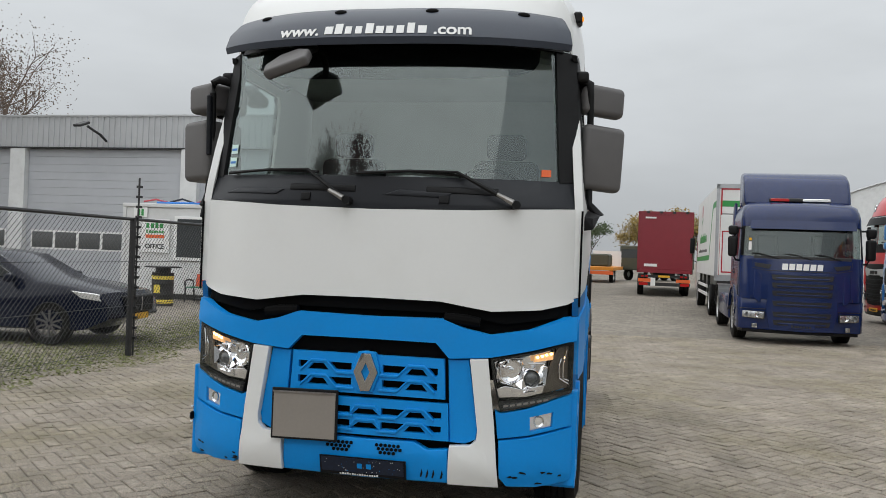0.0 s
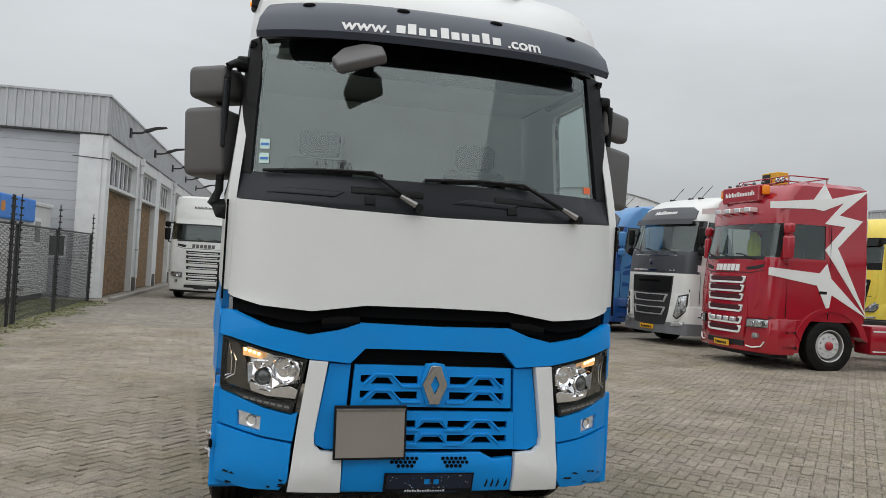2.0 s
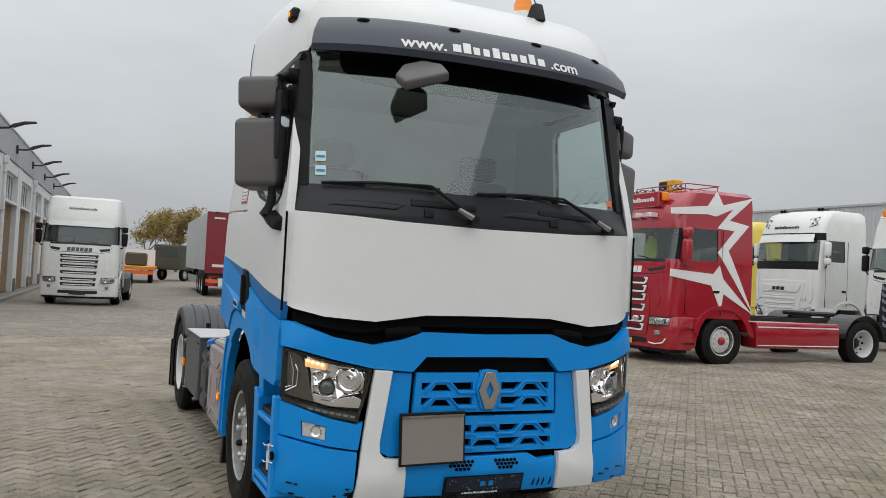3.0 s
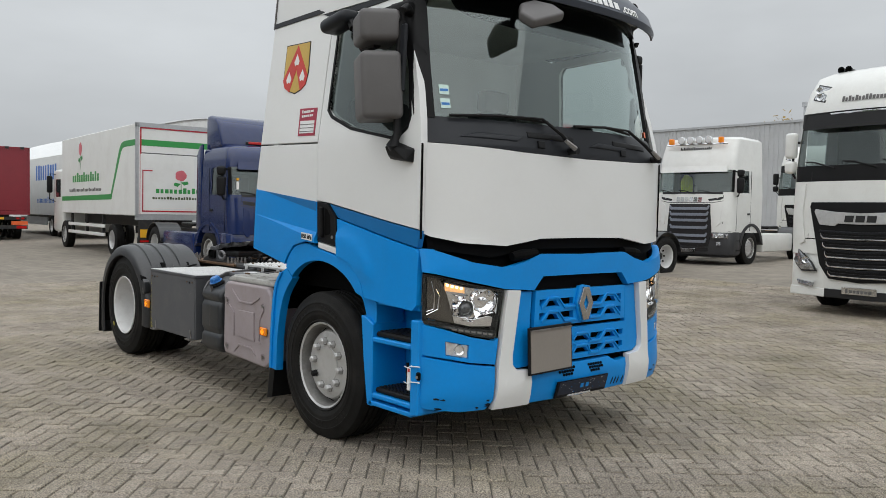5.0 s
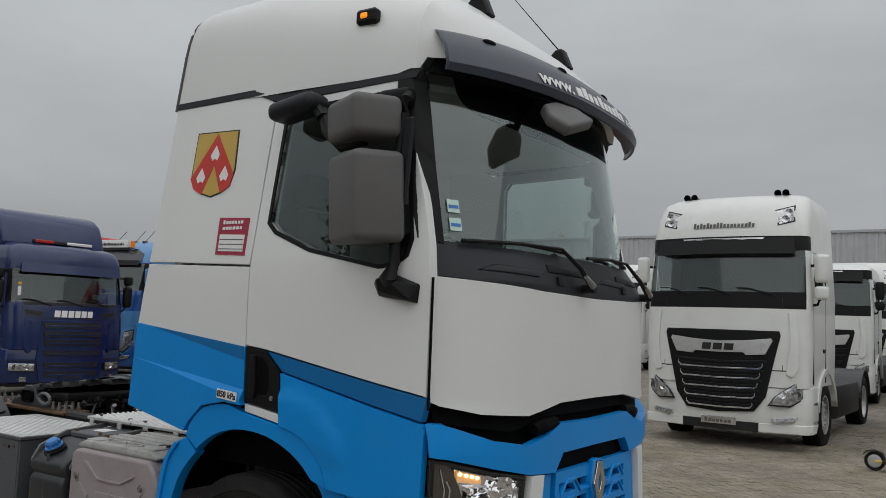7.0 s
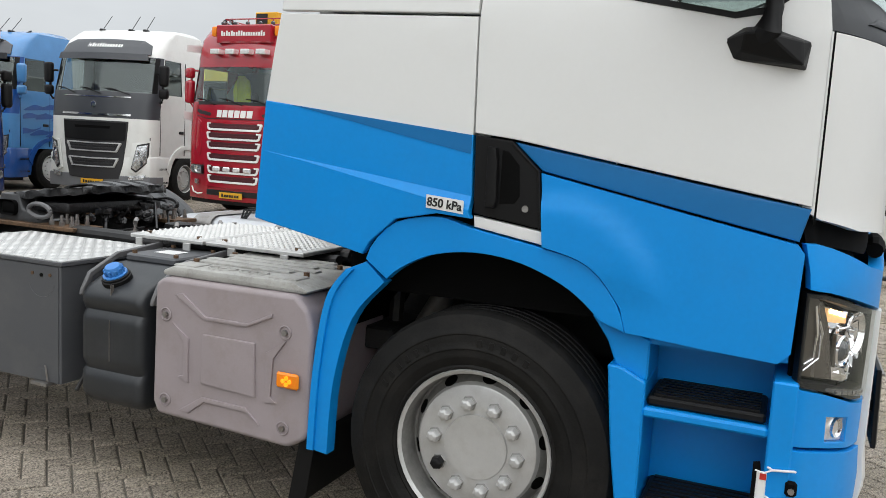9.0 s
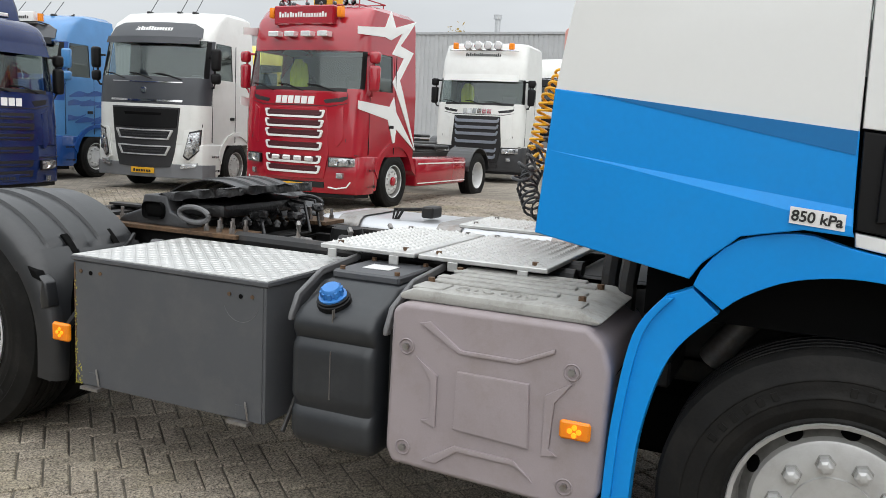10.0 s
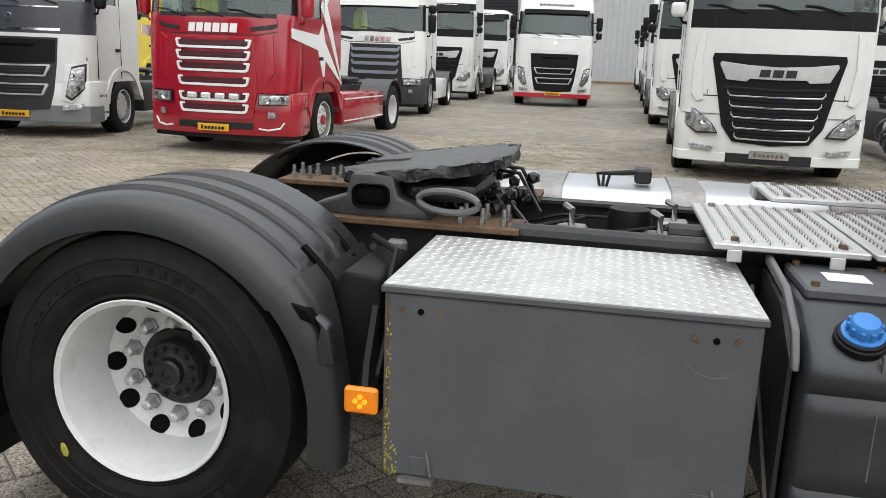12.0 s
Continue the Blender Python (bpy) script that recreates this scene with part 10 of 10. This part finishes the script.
pts = [(29.5 + 14.5 * math.sin(radians(37 * k / 12)) / math.sin(radians(37)), 9.5 - 24 * (1 - math.cos(radians(37 * k / 12)))) for k in range(-12, 13)]
add_prism(arch_, [(15, 0)] + pts + [(44, 0)], "y", 62, 95)
shed_ = tagged(part("building_arched", arch_, "render_white"), "pale arched-roof shed far beyond the lorries", "building", kind="structure")
eave_ = bmesh.new()
add_tube(eave_, [(x, 61.95, z) for x, z in pts], 0.09, 6)
part("eave_trim", eave_, "galv", shed_)
# out of view; added only to close the yard behind the viewpoint
tagged(part("building_south", box(-60, 60, -40, -34, 0, 6), "cladding"), "plain grey block, unseen, added to close the south end of the yard", "building", kind="structure")
tagged(part("building_house", prism([(52, 0.8), (62, 0.8), (62, 4), (57, 7), (52, 4)], "y", -16, -8), "brick"), "brown brick house far off", "building", kind="structure")


# -- trees --
def tree(x, y, h, spread, leaf, count, label, bare=False, seed=1, z0=0.0, fine=1.0):
    rnd = random.Random(seed)
    t = thing("tree", label, "tree", pose(x, y, z0))
    bm = bmesh.new()
    tips = []

    def limb(p, d, length, r, depth):
        pts = [p]
        for k in range(4):
            d = (d + Vector((rnd.uniform(-0.2, 0.2), rnd.uniform(-0.2, 0.2), rnd.uniform(-0.05, 0.16)))).normalized()
            pts.append(pts[-1] + d * length / 4)
        add_tube(bm, pts, [r * (1 - 0.13 * k) for k in range(5)], 5 if depth else 9)
        tips.append((pts[-1], depth))
        if depth < (4 if bare else 3):
            for k in range((5 if bare else 4) if depth < 2 else (4 if bare else 3)):
                a = rnd.uniform(0, 6.28)
                nd = (d * 0.8 + Vector((math.cos(a), math.sin(a), rnd.uniform(-0.05, 0.5))) * spread).normalized()
                limb(pts[rnd.choice((2, 3, 4))] if depth else pts[rnd.choice((2, 3, 4))], nd, length * rnd.uniform(0.55, 0.75), r * (0.52 if bare else 0.45), depth + 1)
    limb(Vector((0, 0, 0)), Vector((0, 0, 1)), h * 0.42, h * 0.022, 0)
    part("trunk", bm, "bark" if not bare else "twig", t)
    lf = bmesh.new()
    ends = [p for p, d in tips if d >= 2]
    for k in range(count):
        c = rnd.choice(ends) + Vector((rnd.gauss(0, 1), rnd.gauss(0, 1), rnd.gauss(0, 0.8))) * h * 0.05
        s = h * rnd.uniform(0.010, 0.022) * (0.45 if bare else 0.8 if leaf == "leaf_copper" else 1.0) * fine
        u = Vector((rnd.gauss(0, 1), rnd.gauss(0, 1), rnd.gauss(0, 1))).normalized()
        v = u.orthogonal().normalized()
        lf.faces.new([lf.verts.new(c + q) for q in (u * s, v * s * 0.6, -u * s, -v * s * 0.6)])
    if count:
        tagged(part("crown", lf, leaf, t), kind="stuff")
    else:
        lf.free()
    return t


tree(-34.0, 34.0, 15.0, 0.72, "leaf_brown", 15000, "tall winter tree with a few brown leaves behind the hall", True, 3, fine=0.55)
tree(-38.5, 36.0, 14.5, 0.7, "leaf_brown", 9000, "winter tree with a few brown leaves behind the hall", True, 4, fine=0.55)
far = [(4.6, 105, 9, "leaf_autumn"), (9.5, 112, 10, "leaf_autumn"), (-1.0, 118, 8, "leaf_dark"), (16, 118, 9, "leaf_dark"), (22, 120, 9, "leaf_autumn"), (-8, 122, 8, "leaf_dark"), (30, 122, 8, "leaf_dark"), (12.5, 100, 8, "leaf_autumn")]
for k, (x, y, h, lf_) in enumerate(far):
    tree(x, y, h, 0.8, lf_, 3400, "autumn tree far down the yard" if lf_ == "leaf_autumn" else "dark green tree far down the yard", False, 20 + k)
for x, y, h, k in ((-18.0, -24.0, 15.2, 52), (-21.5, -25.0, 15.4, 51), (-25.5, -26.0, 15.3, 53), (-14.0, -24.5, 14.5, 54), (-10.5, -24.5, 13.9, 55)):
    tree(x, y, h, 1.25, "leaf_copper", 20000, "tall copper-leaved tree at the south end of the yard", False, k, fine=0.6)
tree(-30.5, 20.0, 15.0, 0.8, "leaf_dark", 14000, "dark tree beyond the fence west of the yard", False, 71, fine=0.6)
tree(-30.0, 14.5, 14.0, 0.8, "leaf_dark", 14000, "dark tree beyond the fence west of the yard", False, 72, fine=0.6)
tree(68, -10, 10, 0.8, "twig", 0, "bare tree beyond the far hall", True, 61)
tree(75, 36, 12, 0.8, "leaf_autumn", 900, "tree top over the far roof", False, 62)

# -- machines far down the yard --
mach = thing("dump_truck", "olive military lorry far down the yard", "truck", pose(3.75, 62, 0, 0, 0, -40))
part("cab", box(-1.2, 1.2, 0, 2.2, 0.9, 2.9, 0.1, 2), "olive", mach)
part("cab_glass", box(-1.0, 1.0, -0.02, 0.1, 1.9, 2.6), "window_dark", mach)
part("load_bed", box(-1.25, 1.25, 2.4, 7, 1.1, 2.6, 0.05), "olive", mach)
for s in (1, -1):
    for y in (1.0, 4.6, 5.9):
        wheel(mach, s * 1.0, y, 0.55, "front", "rim", s > 0)
flat = thing("flatbed_trailer", "orange flatbed trailer far down the yard", "trailer", pose(1.0, 54, 0, 0, 0, -6))
part("bed", box(-1.25, 1.25, 0, 9, 0.9, 1.15, 0.02), "machine_orange", flat)
part("headboard", box(-1.25, 1.25, 8.8, 9, 1.15, 2.4), "frame_white", flat)
part("load", box(-0.8, 0.6, 3, 6, 1.15, 2.1, 0.1), "olive", flat)
part("tail_board", box(-1.25, 1.25, -0.05, 0, 0.6, 0.85), "orange", flat)
for s in (1, -1):
    for y in (1.5, 2.8):
        wheel(flat, s * 1.0, y, 0.5, "rear", "rim", s > 0)

# ---- small pieces last: hall bricks and yard pavers ----
brick_me = bpy.data.meshes.new("brick")
b = box(-0.05, 0.0, -0.1025, 0.1025, -0.0275, 0.0275, 0.004)
b.to_mesh(brick_me)
brick_me.materials.append(M["brick"])
rest = bmesh.new()
count = 0
for a, c in brick_rows[:4]:
    rows_n = int(3.58 / 0.0635)
    cols_n = int((c - a) / 0.2175)
    for r in range(rows_n):
        for k in range(cols_n):
            y = a + 0.11 + (k + (0.5 if r % 2 else 0)) * 0.2175
            if y + 0.1 > c:
                continue
            z = 0.04 + r * 0.0635
            if count < 280 and a < 1 and z < 2.2 and y < 2.9:
                o = new("brick", brick_me)
                o.parent = hall
                o.matrix_basis = HALL @ pose(-0.13, y, z)
                count += 1
            else:
                vs = [rest.verts.new(HALL @ Vector((-0.13 if s else -0.165, y + dy, z + dz))) for s in (0, 1) for dy, dz in ((-0.1025, -0.0275), (0.1025, -0.0275), (0.1025, 0.0275), (-0.1025, 0.0275))]
                for f in ((4, 5, 6, 7), (0, 1, 5, 4), (1, 2, 6, 5), (2, 3, 7, 6), (3, 0, 4, 7)):
                    rest.faces.new([vs[i] for i in f])
tagged(part("brick_infill", rest, "brick", hall), kind="stuff")

# herringbone pavers, turned to the yard's diagonal


def paver_mat():
    """Weathered clinker: tone from paver to paver, broad worn patches, coarse pale and dark grit."""
    m = mat("clinker_paver", (0.262, 0.226, 0.184), 0.85, vary=0.30, size=1.1, bump=1.0, grain=130, dirt=(0.12, 0.105, 0.082), dirty=0.5, each=0.12)
    n, l = m.node_tree.nodes, m.node_tree.links
    b = n["Principled BSDF"]
    was = b.inputs["Base Color"].links[0].from_socket
    co_ = n.new("ShaderNodeTexCoord")
    grit = n.new("ShaderNodeTexNoise")
    grit.inputs["Scale"].default_value, grit.inputs["Detail"].default_value, grit.inputs["Roughness"].default_value = 95.0, 4.0, 0.75
    l.new(co_.outputs["Object"], grit.inputs["Vector"])
    sp = n.new("ShaderNodeMapRange")
    for key, value in (("From Min", 0.36), ("From Max", 0.64), ("To Min", 0.22), ("To Max", 2.0)):
        sp.inputs[key].default_value = value
    l.new(grit.outputs["Fac"], sp.inputs["Value"])
    sc_ = n.new("ShaderNodeVectorMath")
    sc_.operation = "SCALE"
    l.new(was, sc_.inputs[0])
    l.new(sp.outputs[0], sc_.inputs["Scale"])
    # broad mossy and dusty patches over many pavers
    green = n.new("ShaderNodeVectorMath")
    green.operation = "MULTIPLY"
    green.inputs[1].default_value = (0.80, 0.80, 0.67)
    l.new(sc_.outputs[0], green.inputs[0])
    patch = n.new("ShaderNodeTexNoise")
    patch.inputs["Scale"].default_value, patch.inputs["Detail"].default_value, patch.inputs["Roughness"].default_value = 0.7, 5.0, 0.65
    l.new(co_.outputs["Object"], patch.inputs["Vector"])
    much = n.new("ShaderNodeMapRange")
    for key, value in (("From Min", 0.44), ("From Max", 0.66), ("To Min", 0.0), ("To Max", 0.9)):
        much.inputs[key].default_value = value
    l.new(patch.outputs["Fac"], much.inputs["Value"])
    mx = n.new("ShaderNodeMix")
    mx.data_type = "RGBA"
    l.new(much.outputs[0], mx.inputs["Factor"])
    l.new(sc_.outputs[0], mx.inputs["A"])
    l.new(green.outputs[0], mx.inputs["B"])
    l.new(mx.outputs["Result"], b.inputs["Base Color"])
    return m


def on_world(m):
    """Lays a material over shared pieces by the place where each one lies, so that none repeats."""
    n, l = m.node_tree.nodes, m.node_tree.links
    where = n.new("ShaderNodeNewGeometry")
    for k in [k for k in l if k.from_node.type == "TEX_COORD"]:
        l.new(where.outputs["Position"], k.to_socket)


M["paver"] = paver_mat()
on_world(M["paver"])
on_world(M["brick"])
PW = 0.105
TURN_P = radians(49)
ct, st_ = math.cos(TURN_P), math.sin(TURN_P)
rng = np.random.default_rng(4)
cells = []
span_ = 24.0
kmax = int(span_ / PW)
for i in range(-kmax, kmax):
    for j in range(-kmax, kmax):
        q = (i - j) % 4
        if q == 0:
            u0, v0, du, dv = i, j, 2, 1
        elif q == 3:
            u0, v0, du, dv = i, j, 1, 2
        else:
            continue
        u, v = (u0 + du / 2) * PW, (v0 + dv / 2) * PW
        x, y = u * ct - v * st_, u * st_ + v * ct
        if -5.4 < x < 12.5 and -4.2 < y < 13.0:
            cells.append((x, y, du, dv))
near = []
V, Fc = [], []


def paver_corners(du, dv):
    a, c, ch, gp = du * PW / 2 - 0.004, dv * PW / 2 - 0.004, 0.007, 0.0
    return [(-a, -c), (a, -c), (a, c), (-a, c)], [(-a + ch, -c + ch), (a - ch, -c + ch), (a - ch, c - ch), (-a + ch, c - ch)]


PM = {}
for key in ((2, 1), (1, 2)):
    lo_, hi_ = paver_corners(*key)
    me = bpy.data.meshes.new("paver")
    vs = [(x * ct - y * st_, x * st_ + y * ct, z) for pts, z in ((lo_, -0.05), (lo_, -0.006), (hi_, 0.0)) for x, y in pts]
    fs = [(8, 9, 10, 11)] + [(a + k, a + (k + 1) % 4, a + 4 + (k + 1) % 4, a + 4 + k) for a in (0, 4) for k in range(4)]
    me.from_pydata(vs, [], fs)
    me.materials.append(M["paver"])
    PM[key] = (me, np.array(vs), fs)
for x, y, du, dv in cells:
    me, vs, fs = PM[(du, dv)]
    z = rise(x, y) + rng.normal(0, 0.0022)
    if len(near) < 300 and -2.6 < x < -1.3 and 3.4 < y < 9.0:
        o = new("paver", me)
        o.parent = ground_ob
        o.matrix_parent_inverse = Matrix.Translation((0, 0, -ground_ob.location.z))
        o.matrix_basis = pose(x, y, z, rng.normal(0, 0.5), rng.normal(0, 0.5), 0)
        near.append(o)
        continue
    tilt = rng.normal(0, 0.014, 2)
    w = vs + np.array((x, y, z))
    w[:, 2] += tilt[0] * vs[:, 0] + tilt[1] * vs[:, 1]
    base_i = len(V)
    V.extend(map(tuple, w))
    Fc.extend(tuple(base_i + i for i in f) for f in fs)
me = bpy.data.meshes.new("paving")
me.from_pydata(V, [], Fc)
me.materials.append(M["paver"])
pv = new("paving", me)
pv.parent = ground_ob
pv.matrix_parent_inverse = Matrix.Translation((0, 0, -ground_ob.location.z))
tagged(pv, kind="stuff")
bed = bmesh.new()
bx = [-5.25 + 0.25 * k for k in range(30)] + [2.5, 3.5, 4.5, 12.35]
by = [-4.05] + [0.5 + 0.25 * k for k in range(40)] + [12.85]
bv = [[bed.verts.new((x, y, rise(x, y) - 0.0105)) for y in by] for x in bx]
for i in range(len(bx) - 1):
    for j in range(len(by) - 1):
        bed.faces.new((bv[i][j], bv[i + 1][j], bv[i + 1][j + 1], bv[i][j + 1]))
jb = part("joint_sand", bed, "joint", ground_ob)
jb.matrix_parent_inverse = Matrix.Translation((0, 0, -ground_ob.location.z))

# fallen leaf scraps and grit lying on the pavers
lit = random.Random(11)
LV, LF = [], []
for k in range(420):
    x, y = lit.uniform(-5.0, 8.0), lit.uniform(-4.0, 9.0)
    if -1.3 < x < 1.3 and -1.6 < y < 4.6:
        continue
    z, turn, size = rise(x, y) + 0.003, lit.uniform(0, 6.28), lit.uniform(0.006, 0.022)
    i = len(LV)
    for q in range(5):
        a = turn + q * 1.257
        r = size * (1.0 if q % 2 else 0.55) * lit.uniform(0.7, 1.1)
        LV.append((x + r * math.cos(a), y + r * math.sin(a) * 0.7, z + lit.uniform(0.0, 0.006)))
    LF.append((i, i + 1, i + 2, i + 3, i + 4))
me = bpy.data.meshes.new("leaf_litter")
me.from_pydata(LV, [], LF)
me.materials.append(mat("dead_leaf", (0.060, 0.036, 0.018), 0.8, vary=0.5, size=3, each=0.6))
tagged(new("leaf_litter", me), "small dead leaf scraps scattered on the paving", "leaves", kind="stuff")
